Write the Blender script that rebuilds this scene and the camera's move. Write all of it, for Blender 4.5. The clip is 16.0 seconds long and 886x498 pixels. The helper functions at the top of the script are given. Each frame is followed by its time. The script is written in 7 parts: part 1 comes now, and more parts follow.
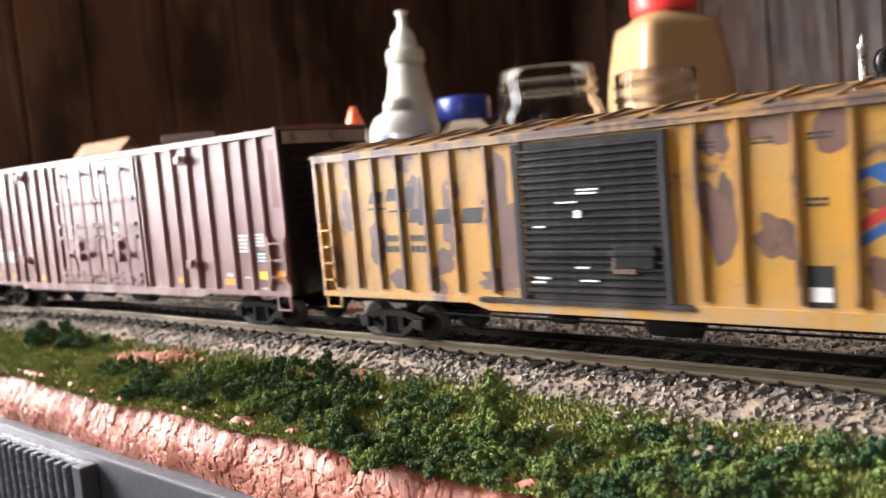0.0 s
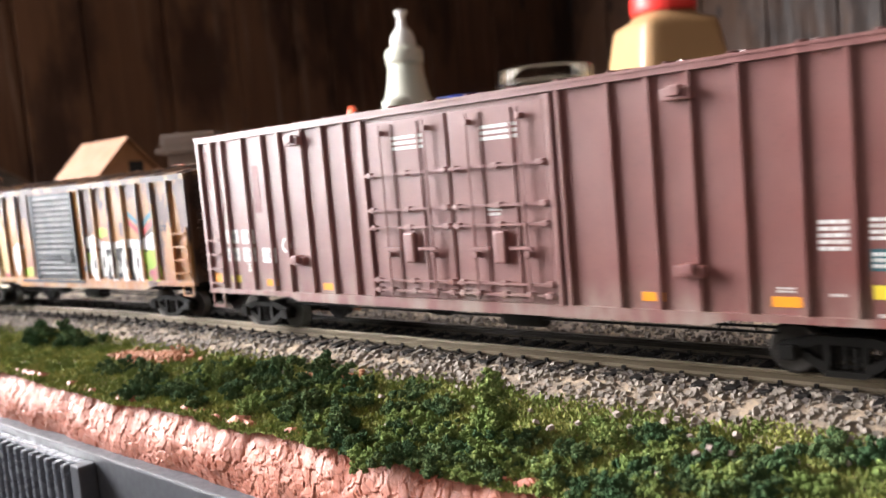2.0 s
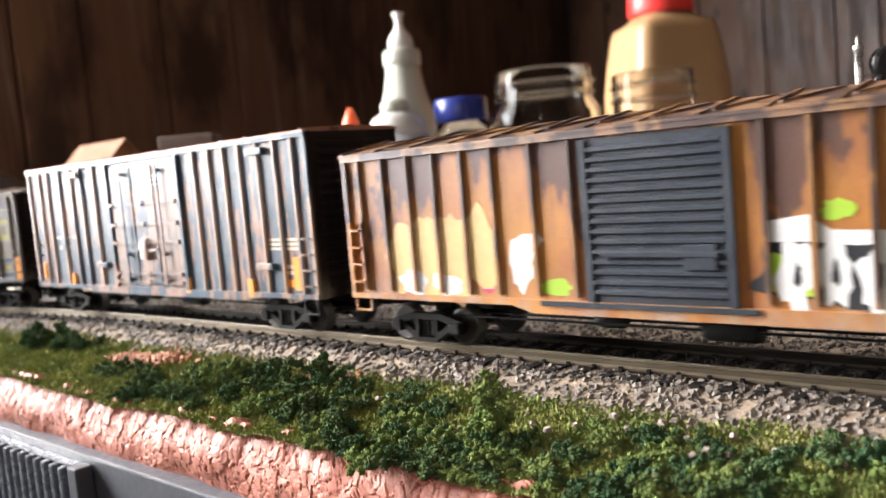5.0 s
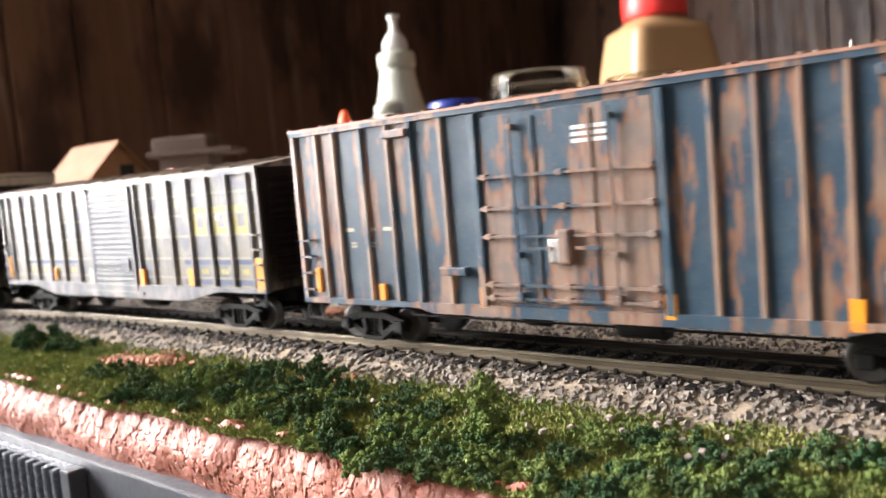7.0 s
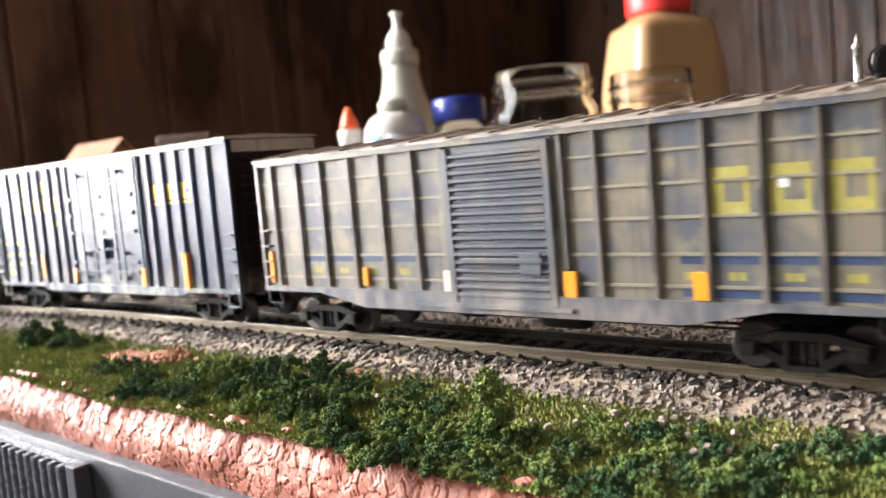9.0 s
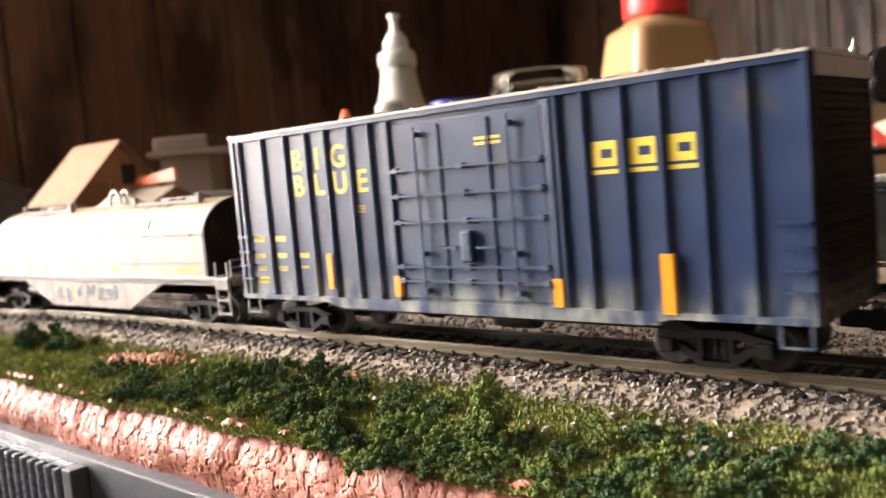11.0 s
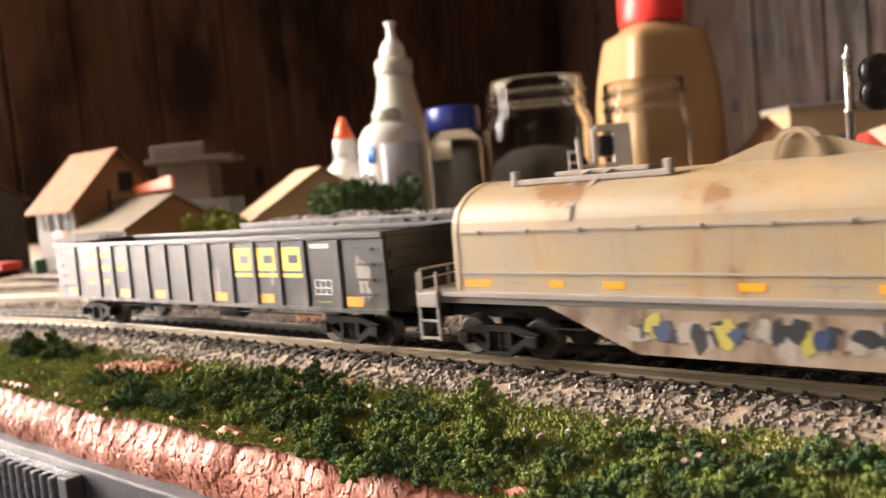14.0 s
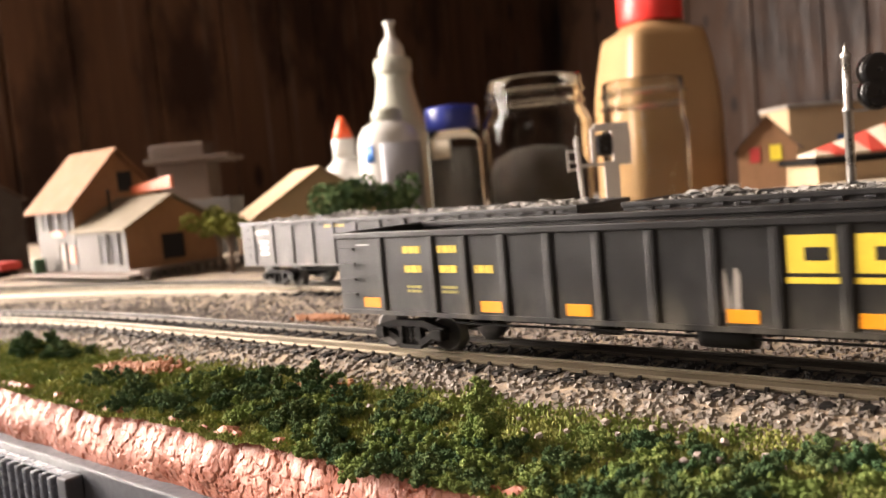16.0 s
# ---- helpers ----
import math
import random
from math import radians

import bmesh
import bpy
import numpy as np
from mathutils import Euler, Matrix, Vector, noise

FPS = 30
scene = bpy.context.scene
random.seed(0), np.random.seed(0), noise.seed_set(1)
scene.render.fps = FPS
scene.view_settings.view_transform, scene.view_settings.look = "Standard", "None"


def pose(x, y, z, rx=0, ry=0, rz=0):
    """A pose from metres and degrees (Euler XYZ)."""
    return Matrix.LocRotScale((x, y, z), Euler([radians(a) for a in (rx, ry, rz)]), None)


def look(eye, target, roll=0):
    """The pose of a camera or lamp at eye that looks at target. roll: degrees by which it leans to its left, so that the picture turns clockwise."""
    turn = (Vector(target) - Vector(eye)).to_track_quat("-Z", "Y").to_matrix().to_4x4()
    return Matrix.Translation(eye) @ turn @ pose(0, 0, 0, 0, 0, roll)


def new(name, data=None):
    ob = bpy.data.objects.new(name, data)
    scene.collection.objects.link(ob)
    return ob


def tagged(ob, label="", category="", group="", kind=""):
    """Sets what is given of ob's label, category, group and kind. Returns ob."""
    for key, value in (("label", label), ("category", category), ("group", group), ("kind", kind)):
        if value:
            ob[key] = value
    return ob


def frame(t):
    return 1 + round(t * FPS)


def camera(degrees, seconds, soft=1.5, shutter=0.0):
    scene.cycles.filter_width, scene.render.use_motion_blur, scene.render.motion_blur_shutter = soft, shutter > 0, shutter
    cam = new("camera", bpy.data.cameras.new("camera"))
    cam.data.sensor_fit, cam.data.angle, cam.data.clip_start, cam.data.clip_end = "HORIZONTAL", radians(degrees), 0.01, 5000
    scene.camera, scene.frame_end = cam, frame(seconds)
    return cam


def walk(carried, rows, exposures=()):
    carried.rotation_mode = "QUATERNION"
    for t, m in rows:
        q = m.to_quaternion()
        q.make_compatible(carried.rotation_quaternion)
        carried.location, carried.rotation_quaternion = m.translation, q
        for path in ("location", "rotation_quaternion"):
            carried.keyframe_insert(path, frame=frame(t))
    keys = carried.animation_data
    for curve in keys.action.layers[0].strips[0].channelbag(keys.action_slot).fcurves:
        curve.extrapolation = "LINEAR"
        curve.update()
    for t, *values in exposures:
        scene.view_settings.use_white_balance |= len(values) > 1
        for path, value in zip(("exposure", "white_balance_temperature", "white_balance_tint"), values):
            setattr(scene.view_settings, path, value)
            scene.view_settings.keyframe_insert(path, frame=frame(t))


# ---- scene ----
cam = camera(54.41, 16.0, soft=1.5, shutter=0.4)
cam.data.dof.use_dof = True
cam.data.dof.focus_distance = 0.185
cam.data.dof.aperture_fstop = 24.0


def shot(yaw, pitch, roll, x, y, z):
    """Camera pose: yaw to the left of +y, pitch up, roll, place."""
    a, b = radians(yaw), radians(pitch)
    d = Vector((-math.sin(a) * math.cos(b), math.cos(a) * math.cos(b), math.sin(b)))
    e = Vector((x, y, z))
    return look(e, e + d, roll)


walk(cam, [
    (0.0, shot(42.267, -5.191, -5.000, -0.00004, -0.17199, 0.04407)),
    (0.5, shot(42.221, -5.187, -4.909, -0.00047, -0.17197, 0.04378)),
    (1.0, shot(42.224, -5.200, -4.929, -0.00012, -0.17185, 0.04417)),
    (1.5, shot(42.215, -5.212, -4.951, -0.00007, -0.17199, 0.04394)),
    (2.0, shot(42.201, -5.209, -4.942, -0.00015, -0.17190, 0.04391)),
    (2.5, shot(42.214, -5.213, -4.955, -0.00007, -0.17199, 0.04394)),
    (3.0, shot(42.243, -5.205, -4.897, -0.00039, -0.17217, 0.04358)),
    (3.5, shot(42.252, -5.237, -4.894, -0.00025, -0.17214, 0.04361)),
    (4.0, shot(42.254, -5.260, -4.946, -0.00001, -0.17192, 0.04392)),
    (6.5, shot(41.682, -4.908, -4.891, -0.00033, -0.17167, 0.04384)),
    (7.0, shot(41.636, -4.963, -4.865, -0.00046, -0.17177, 0.04368)),
    (7.5, shot(41.758, -5.038, -4.928, -0.00026, -0.17167, 0.04373)),
    (8.0, shot(41.838, -5.085, -4.973, -0.00032, -0.17167, 0.04377)),
    (8.5, shot(41.847, -5.020, -4.874, -0.00046, -0.17198, 0.04327)),
    (9.0, shot(41.870, -5.103, -4.947, -0.00073, -0.17197, 0.04320)),
    (11.5, shot(41.666, -4.960, -4.913, -0.00087, -0.17182, 0.04334)),
    (12.0, shot(41.681, -4.955, -4.947, -0.00041, -0.17180, 0.04370)),
    (12.5, shot(41.666, -4.845, -5.045, -0.00022, -0.17168, 0.04377)),
    (13.0, shot(41.668, -4.672, -5.207, 0.00045, -0.17151, 0.04408)),
    (13.5, shot(41.515, -4.561, -5.096, 0.00030, -0.17184, 0.04379)),
    (14.0, shot(41.490, -4.553, -5.052, 0.00001, -0.17186, 0.04349)),
    (14.5, shot(41.492, -4.538, -5.034, -0.00005, -0.17200, 0.04337)),
    (15.0, shot(41.508, -4.569, -5.102, 0.00013, -0.17184, 0.04361)),
    (15.5, shot(41.466, -4.630, -5.131, 0.00014, -0.17177, 0.04374)),
    (16.0, shot(41.451, -4.616, -5.124, 0.00030, -0.17191, 0.04368)),
], exposures=[(0.0, 0.17, 6250, 13), (9.0, 0.22, 6250, 12), (11.5, 0.08, 7000, 17), (12.5, 0.05, 7100, 18), (13.0, -0.08, 7350, 18), (14.0, -0.06, 7350, 18), (15.5, 0.06, 7350, 18), (16.0, 0.06, 7350, 18)])

# ---- light ----
world = bpy.data.worlds.new("world")
scene.world = world
world.use_nodes = True
_n = world.node_tree.nodes
_bg = _n["Background"]
_sky = _n.new("ShaderNodeTexSky")
_sky.sky_type, _sky.sun_disc = "NISHITA", False
_sky.sun_elevation, _sky.sun_rotation = radians(38), radians(250)
world.node_tree.links.new(_sky.outputs[0], _bg.inputs[0])
_bg.inputs[1].default_value = 0.12
scene.view_settings.exposure = 0.0


def area_lamp(name, m, sx, sy, power, color):
    la = bpy.data.lights.new(name, "AREA")
    la.shape, la.size, la.size_y, la.energy, la.color = "RECTANGLE", sx, sy, power, color
    ob = new(name, la)
    ob.matrix_world = m
    return ob


# daylight standing in the west window opening; the south lamp is added fill
area_lamp("window_light", look((-1.735, -0.53, 0.74), (-0.735, -0.53, 0.58)), 0.94, 1.52, 222, (1.0, 0.962, 0.92))
area_lamp("window_light", look((1.10, -2.985, 1.05), (0.90, -1.985, 0.70)), 1.16, 0.86, 14, (1.0, 0.95, 0.90))

# ---- materials ----
def rgba(c):
    return (c[0], c[1], c[2], 1.0)


class Mat:
    """A small builder round one procedural node material."""

    def __init__(self, name, rough=0.5, metal=0.0):
        self.m = bpy.data.materials.new(name)
        self.m.use_nodes = True
        self.t = self.m.node_tree
        self.b = self.t.nodes["Principled BSDF"]
        self.b.inputs["Roughness"].default_value = rough
        self.b.inputs["Metallic"].default_value = metal
        self.co = self.t.nodes.new("ShaderNodeTexCoord").outputs["Object"]

    def put(self, socket, value):
        if isinstance(value, bpy.types.NodeSocket):
            self.t.links.new(value, socket)
        elif isinstance(value, (tuple, list)) and len(value) == 3 and socket.type == "RGBA":
            socket.default_value = rgba(value)
        else:
            socket.default_value = value

    def noise(self, scale, detail=3.0, rough=0.55, stretch=(1, 1, 1), shift=(0, 0, 0)):
        mp = self.t.nodes.new("ShaderNodeMapping")
        mp.inputs["Scale"].default_value = stretch
        mp.inputs["Location"].default_value = shift
        self.t.links.new(self.co, mp.inputs["Vector"])
        n = self.t.nodes.new("ShaderNodeTexNoise")
        n.inputs["Scale"].default_value = scale
        n.inputs["Detail"].default_value = detail
        n.inputs["Roughness"].default_value = rough
        self.t.links.new(mp.outputs[0], n.inputs["Vector"])
        return n.outputs["Fac"]

    def cells(self, scale, feature="F1", out="Distance", stretch=(1, 1, 1)):
        mp = self.t.nodes.new("ShaderNodeMapping")
        mp.inputs["Scale"].default_value = stretch
        self.t.links.new(self.co, mp.inputs["Vector"])
        n = self.t.nodes.new("ShaderNodeTexVoronoi")
        n.feature = feature
        n.inputs["Scale"].default_value = scale
        self.t.links.new(mp.outputs[0], n.inputs["Vector"])
        return n.outputs[out]

    def ramp(self, fac, lo, hi, a=0.0, b=1.0):
        n = self.t.nodes.new("ShaderNodeMapRange")
        n.interpolation_type = "SMOOTHSTEP"
        for k, v in (("Value", fac), ("From Min", lo), ("From Max", hi), ("To Min", a), ("To Max", b)):
            self.put(n.inputs[k], v)
        return n.outputs[0]

    def mix(self, fac, a, b):
        n = self.t.nodes.new("ShaderNodeMix")
        n.data_type = "RGBA"
        self.put(n.inputs[0], fac)
        self.put(n.inputs[6], a)
        self.put(n.inputs[7], b)
        return n.outputs[2]

    def math(self, op, a, b=0.0):
        n = self.t.nodes.new("ShaderNodeMath")
        n.operation = op
        self.put(n.inputs[0], a)
        self.put(n.inputs[1], b)
        return n.outputs[0]

    def axis(self, i):
        n = self.t.nodes.new("ShaderNodeSeparateXYZ")
        self.t.links.new(self.co, n.inputs[0])
        return n.outputs[i]

    def island(self):
        return self.t.nodes.new("ShaderNodeNewGeometry").outputs["Random Per Island"]

    def object_random(self):
        return self.t.nodes.new("ShaderNodeObjectInfo").outputs["Random"]

    def bump(self, height, strength=0.3, distance=0.0005):
        n = self.t.nodes.new("ShaderNodeBump")
        n.inputs["Strength"].default_value = strength
        n.inputs["Distance"].default_value = distance
        self.put(n.inputs["Height"], height)
        self.t.links.new(n.outputs[0], self.b.inputs["Normal"])

    def color(self, c):
        self.put(self.b.inputs["Base Color"], c)
        return self

    def rough(self, r):
        self.put(self.b.inputs["Roughness"], r)
        return self


def plain(name, col, rough=0.5, metal=0.0, vary=0.25, scale=400.0, gloss=0.5):
    """Paint or plastic with fine variation at two scales."""
    m = Mat(name, rough, metal)
    m.b.inputs["Specular IOR Level"].default_value = gloss
    dark = tuple(c * (1 - vary) for c in col)
    lite = tuple(min(1, c * (1 + vary * 0.6)) for c in col)
    f = m.mix(m.noise(scale, 4), dark, lite)
    m.color(m.mix(m.ramp(m.noise(scale * 0.12, 3), 0.35, 0.7, 0, 0.5), f, dark))
    m.rough(m.ramp(m.noise(scale * 0.5, 3), 0.3, 0.7, max(0.05, rough - 0.07), min(1, rough + 0.1)))
    return m.m


def weathered(name, base, fade, rust, rust_at=0.62, rust_scale=70.0, streak=0.35, rough=0.42, stretch=(1, 1, 0.6), dust=(0.3, 0.26, 0.22), gloss=0.7, climb=0.0, dusty=0.75):
    """Freight-car paint: faded patches, rust blotches, vertical streaks, dust along the sill."""
    m = Mat(name, rough)
    c = m.mix(m.ramp(m.noise(90, 4), 0.35, 0.7), base, fade)
    c = m.mix(m.ramp(m.noise(500, 3, stretch=(1, 1, 0.06)), 0.52, 0.75, 0, streak), c, rust)
    f = m.math("ADD", m.noise(rust_scale, 5, 0.6, stretch=stretch, shift=(3, 1, 2)), m.math("MULTIPLY", m.math("SUBTRACT", m.axis(2), 0.032), climb))
    c = m.mix(m.ramp(f, rust_at - 0.07, rust_at + 0.01, 0, 0.35), c, rust)
    c = m.mix(m.ramp(f, rust_at, rust_at + 0.03), c, m.mix(m.noise(700, 3), rust, tuple(v * 0.6 for v in rust)))
    c = m.mix(m.math("MULTIPLY", m.ramp(m.axis(2), 0.021, 0.009), m.ramp(m.noise(160, 4, stretch=(1, 1, 0.4)), 0.35, 0.75, 0, dusty)), c, dust)
    c = m.mix(m.ramp(m.noise(1300, 4), 0.60, 0.72, 0, 0.35), c, tuple(v * 0.45 for v in rust))
    m.color(c)
    m.rough(m.ramp(m.noise(120, 4), 0.3, 0.75, rough - 0.03, rough + 0.05))
    m.b.inputs["Specular IOR Level"].default_value = gloss
    m.bump(m.noise(2600, 3), 0.03, 0.0002)
    return m.m


MAROON = weathered("maroon_paint", (0.150, 0.046, 0.040), (0.170, 0.060, 0.052), (0.10, 0.03, 0.028), 0.72, 60, 0.12, 0.43, gloss=1.0)
YELLOW = weathered("yellow_paint", (0.43, 0.215, 0.018), (0.37, 0.21, 0.05), (0.13, 0.065, 0.052), 0.63, 100, 0.4, 0.45, (1, 1, 0.9))
RUSTY = weathered("rusted_yellow_paint", (0.40, 0.165, 0.020), (0.30, 0.105, 0.024), (0.095, 0.036, 0.020), 0.575, 75, 0.45, 0.48, (1, 1, 0.35), climb=5.0)
RUST_ROOF = weathered("rusted_roof_metal", (0.20, 0.10, 0.05), (0.26, 0.14, 0.05), (0.07, 0.035, 0.025), 0.5, 140, 0.3, 0.5)
NAVY = weathered("navy_paint", (0.006, 0.020, 0.062), (0.010, 0.028, 0.078), (0.05, 0.055, 0.06), 0.70, 90, 0.15, 0.37, gloss=0.6, dust=(0.30, 0.31, 0.25), dusty=1.0)
BLACKCAR = weathered("black_car_paint", (0.005, 0.005, 0.0053), (0.010, 0.010, 0.010), (0.016, 0.014, 0.011), 0.68, 110, 0.2, 0.37, dust=(0.10, 0.09, 0.07), gloss=0.6)
SILVER = weathered("dirty_silver_paint", (0.27, 0.22, 0.15), (0.32, 0.23, 0.12), (0.24, 0.125, 0.05), 0.60, 55, 0.4, 0.42, (1, 1, 0.4))
SKIRT = weathered("brown_streaked_skirt", (0.17, 0.125, 0.085), (0.20, 0.135, 0.08), (0.10, 0.055, 0.03), 0.52, 90, 0.5, 0.45, (1, 1, 0.4))
DOOR_GREY = plain("dark_door_paint", (0.030, 0.037, 0.048), 0.45, 0, 0.35, 500, 0.35)
UNDER = plain("black_underframe", (0.006, 0.0055, 0.005), 0.55, 0, 0.4, 600, 0.15)
TRUCK = plain("grimy_truck_iron", (0.008, 0.007, 0.006), 0.65, 0.0, 0.6, 700, 0.12)
WHEEL = plain("turned_wheel_steel", (0.06, 0.055, 0.05), 0.38, 0.7, 0.3, 500)
# Near-black paint for car ends; the coil car's lid has it at +x only.
END_BLACK = weathered("dark_end_paint", (0.016, 0.011, 0.010), (0.012, 0.009, 0.008), (0.05, 0.03, 0.02), 0.62, 90, 0.3, 0.55, gloss=0.2)
RUSTY_END = weathered("rusted_end_paint", (0.10, 0.045, 0.022), (0.07, 0.032, 0.018), (0.045, 0.02, 0.012), 0.5, 90, 0.4, 0.55)
WHITE_INK = plain("white_lettering", (0.72, 0.72, 0.70), 0.5, 0, 0.15, 900)
YELLOW_INK = plain("yellow_lettering", (0.68, 0.50, 0.045), 0.5, 0, 0.2, 900)
ORANGE_INK = plain("amber_reflector", (0.80, 0.30, 0.02), 0.35, 0, 0.15, 600)
LEMON_INK = plain("lemon_placard", (0.75, 0.60, 0.05), 0.4, 0, 0.15, 600)
BLACK_INK = plain("black_lettering", (0.015, 0.016, 0.02), 0.5, 0, 0.2, 900)
RED_INK = plain("red_paint", (0.45, 0.035, 0.03), 0.5, 0, 0.2, 600)
BLUE_INK = plain("blue_paint", (0.02, 0.09, 0.26), 0.45, 0, 0.2, 600)
TEAL_INK = plain("teal_placard", (0.03, 0.10, 0.12), 0.45, 0, 0.2, 600)
LIME_INK = plain("lime_spray_paint", (0.35, 0.55, 0.04), 0.5, 0, 0.2, 600)
PINK_INK = plain("magenta_spray_paint", (0.55, 0.05, 0.18), 0.5, 0, 0.2, 600)
PRIMER = plain("red_primer_patch", (0.16, 0.03, 0.028), 0.42, 0, 0.25, 500)
NAVY_INK = plain("navy_stripe", (0.03, 0.05, 0.11), 0.45, 0, 0.3, 500)
CREAM_GLOW = plain("pale_graffiti_paint", (0.66, 0.47, 0.20), 0.42, 0, 0.25, 500)


def peeled(name, cut, shift):
    """Blue paint flaking off tan primer; cut: how much primer shows."""
    m = Mat(name, 0.38)
    n = m.noise(150, 5, 0.62, (1.0, 1, 0.17), shift)
    blue = m.mix(m.ramp(m.noise(150, 4), 0.35, 0.7), (0.024, 0.052, 0.082), (0.050, 0.080, 0.106))
    tan = m.mix(m.ramp(m.noise(160, 4), 0.4, 0.7), (0.25, 0.165, 0.120), (0.16, 0.125, 0.108))
    c = m.mix(m.ramp(n, cut - 0.03, cut), tan, (0.23, 0.110, 0.062))
    c = m.mix(m.ramp(n, cut, cut + 0.035), c, blue)
    c = m.mix(m.ramp(m.noise(420, 3, stretch=(1, 1, 0.05)), 0.52, 0.72, 0, 0.6), c, (0.07, 0.05, 0.042))
    c = m.mix(m.ramp(m.noise(1100, 4), 0.58, 0.7, 0, 0.35), c, (0.20, 0.12, 0.085))
    m.color(c)
    m.bump(n, 0.25, 0.0003)
    return m.m


def chalked():
    m = Mat("chalked_grey_paint", 0.44)
    base = m.mix(m.ramp(m.noise(70, 4), 0.38, 0.66), (0.165, 0.145, 0.105), (0.070, 0.078, 0.098))
    c = m.mix(m.ramp(m.noise(130, 4, shift=(4, 2, 1)), 0.52, 0.7, 0, 0.5), base, (0.27, 0.24, 0.13))
    c = m.mix(m.ramp(m.noise(450, 3, stretch=(1, 1, 0.05)), 0.5, 0.75, 0, 0.5), c, (0.06, 0.05, 0.045))
    m.color(c)
    m.bump(m.noise(1500, 4), 0.2, 0.0003)
    return m.m


PEELED, PEELED_DOOR, CHALKED = peeled("peeled_blue_paint", 0.455, (2, 0, 5)), peeled("worn_primer_door", 0.51, (6, 1, 3)), chalked()
PEELED_RIB = weathered("tan_primer_rib", (0.30, 0.19, 0.125), (0.24, 0.15, 0.11), (0.045, 0.085, 0.125), 0.56, 90, 0.5, 0.42, (1, 1, 0.25))
YELLOW_RIB = weathered("grimy_yellow_rib", (0.33, 0.165, 0.022), (0.26, 0.14, 0.04), (0.10, 0.05, 0.036), 0.50, 130, 0.6, 0.46, (1, 1, 0.3))
RUSTY_RIB = weathered("rust_brown_rib", (0.30, 0.135, 0.028), (0.20, 0.09, 0.03), (0.07, 0.034, 0.022), 0.50, 110, 0.6, 0.5, (1, 1, 0.3), climb=5.0)
CHALK_RIB = weathered("brown_grey_rib", (0.13, 0.11, 0.09), (0.10, 0.09, 0.08), (0.05, 0.045, 0.04), 0.55, 130, 0.5, 0.42, (1, 1, 0.3))
PALE_METAL = plain("pale_grey_handrail", (0.23, 0.21, 0.19), 0.4, 0, 0.25, 400)
CHALK_DOOR = weathered("chalked_navy_door", (0.040, 0.047, 0.066), (0.070, 0.075, 0.085), (0.11, 0.10, 0.085), 0.6, 90, 0.3, 0.42)
ORANGE_ROOF = weathered("orange_primer_roof", (0.36, 0.15, 0.08), (0.30, 0.16, 0.11), (0.16, 0.08, 0.05), 0.6, 100, 0.2, 0.5)
TAN_ROOF = weathered("dusty_tan_roof", (0.34, 0.28, 0.22), (0.26, 0.22, 0.19), (0.14, 0.11, 0.09), 0.58, 120, 0.2, 0.5)
GRIMY_ROOF = weathered("grimy_yellow_roof", (0.30, 0.155, 0.03), (0.17, 0.10, 0.06), (0.11, 0.065, 0.045), 0.52, 150, 0.4, 0.5)
PALE_ROOF = weathered("pale_galvanised_roof", (0.42, 0.37, 0.31), (0.34, 0.30, 0.26), (0.2, 0.15, 0.11), 0.62, 120, 0.2, 0.5)


def rail_metal(name, low, high, head):
    """Nickel silver: sides grimy or darkened for shade, rubbed head."""
    m = Mat(name, 0.3, 0.6)
    side = m.mix(m.noise(300, 4, stretch=(0.2, 1, 1)), low, high)
    up = m.t.nodes.new("ShaderNodeSeparateXYZ")
    m.t.links.new(m.t.nodes.new("ShaderNodeNewGeometry").outputs["Normal"], up.inputs[0])
    m.color(m.mix(m.ramp(up.outputs[2], 0.8, 0.95), side, head))
    m.rough(m.ramp(m.noise(150, 3, stretch=(0.15, 1, 1)), 0.3, 0.7, 0.30, 0.48))
    return m.m


def stone(name, a, b, c):
    m = Mat(name, 0.8)
    k = m.mix(m.island(), a, b)
    k = m.mix(m.ramp(m.noise(900, 4), 0.45, 0.7, 0, 0.7), k, c)
    m.color(k)
    m.bump(m.noise(2500, 4), 0.5, 0.0003)
    return m.m


def leafy(name, a, b, c):
    m = Mat(name, 0.95)
    k = m.mix(m.island(), a, b)
    k = m.mix(m.ramp(m.noise(110, 3), 0.4, 0.65), k, c)
    m.color(k)
    m.b.inputs["Specular IOR Level"].default_value = 0.06
    return m.m


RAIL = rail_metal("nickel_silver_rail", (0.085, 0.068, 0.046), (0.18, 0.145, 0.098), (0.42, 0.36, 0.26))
# Far rails: shade under the train put into a blackened copy.
RAIL_SHADED = rail_metal("shade_blackened_rail", (0.010, 0.008, 0.006), (0.028, 0.022, 0.016), (0.20, 0.165, 0.115))
TIE = plain("dark_tie_plastic", (0.008, 0.0065, 0.0055), 0.7, 0, 0.5, 500, 0.15)
BALLAST = stone("pink_grey_ballast", (0.090, 0.076, 0.062), (0.225, 0.190, 0.156), (0.150, 0.126, 0.100))
# Train's shade put into the colour: near-black stone between the near rails.
TRACK_FILL = stone("train_shade_ballast", (0.005, 0.004, 0.0035), (0.022, 0.018, 0.015), (0.010, 0.008, 0.007))
BALLAST_DARK = stone("dark_grey_ballast", (0.055, 0.044, 0.036), (0.17, 0.138, 0.115), (0.10, 0.080, 0.065))
PEBBLE = stone("pale_pink_pebble", (0.22, 0.175, 0.155), (0.38, 0.31, 0.275), (0.19, 0.155, 0.14))
TURF = leafy("yellow_green_turf", (0.110, 0.140, 0.038), (0.300, 0.300, 0.100), (0.120, 0.155, 0.046))
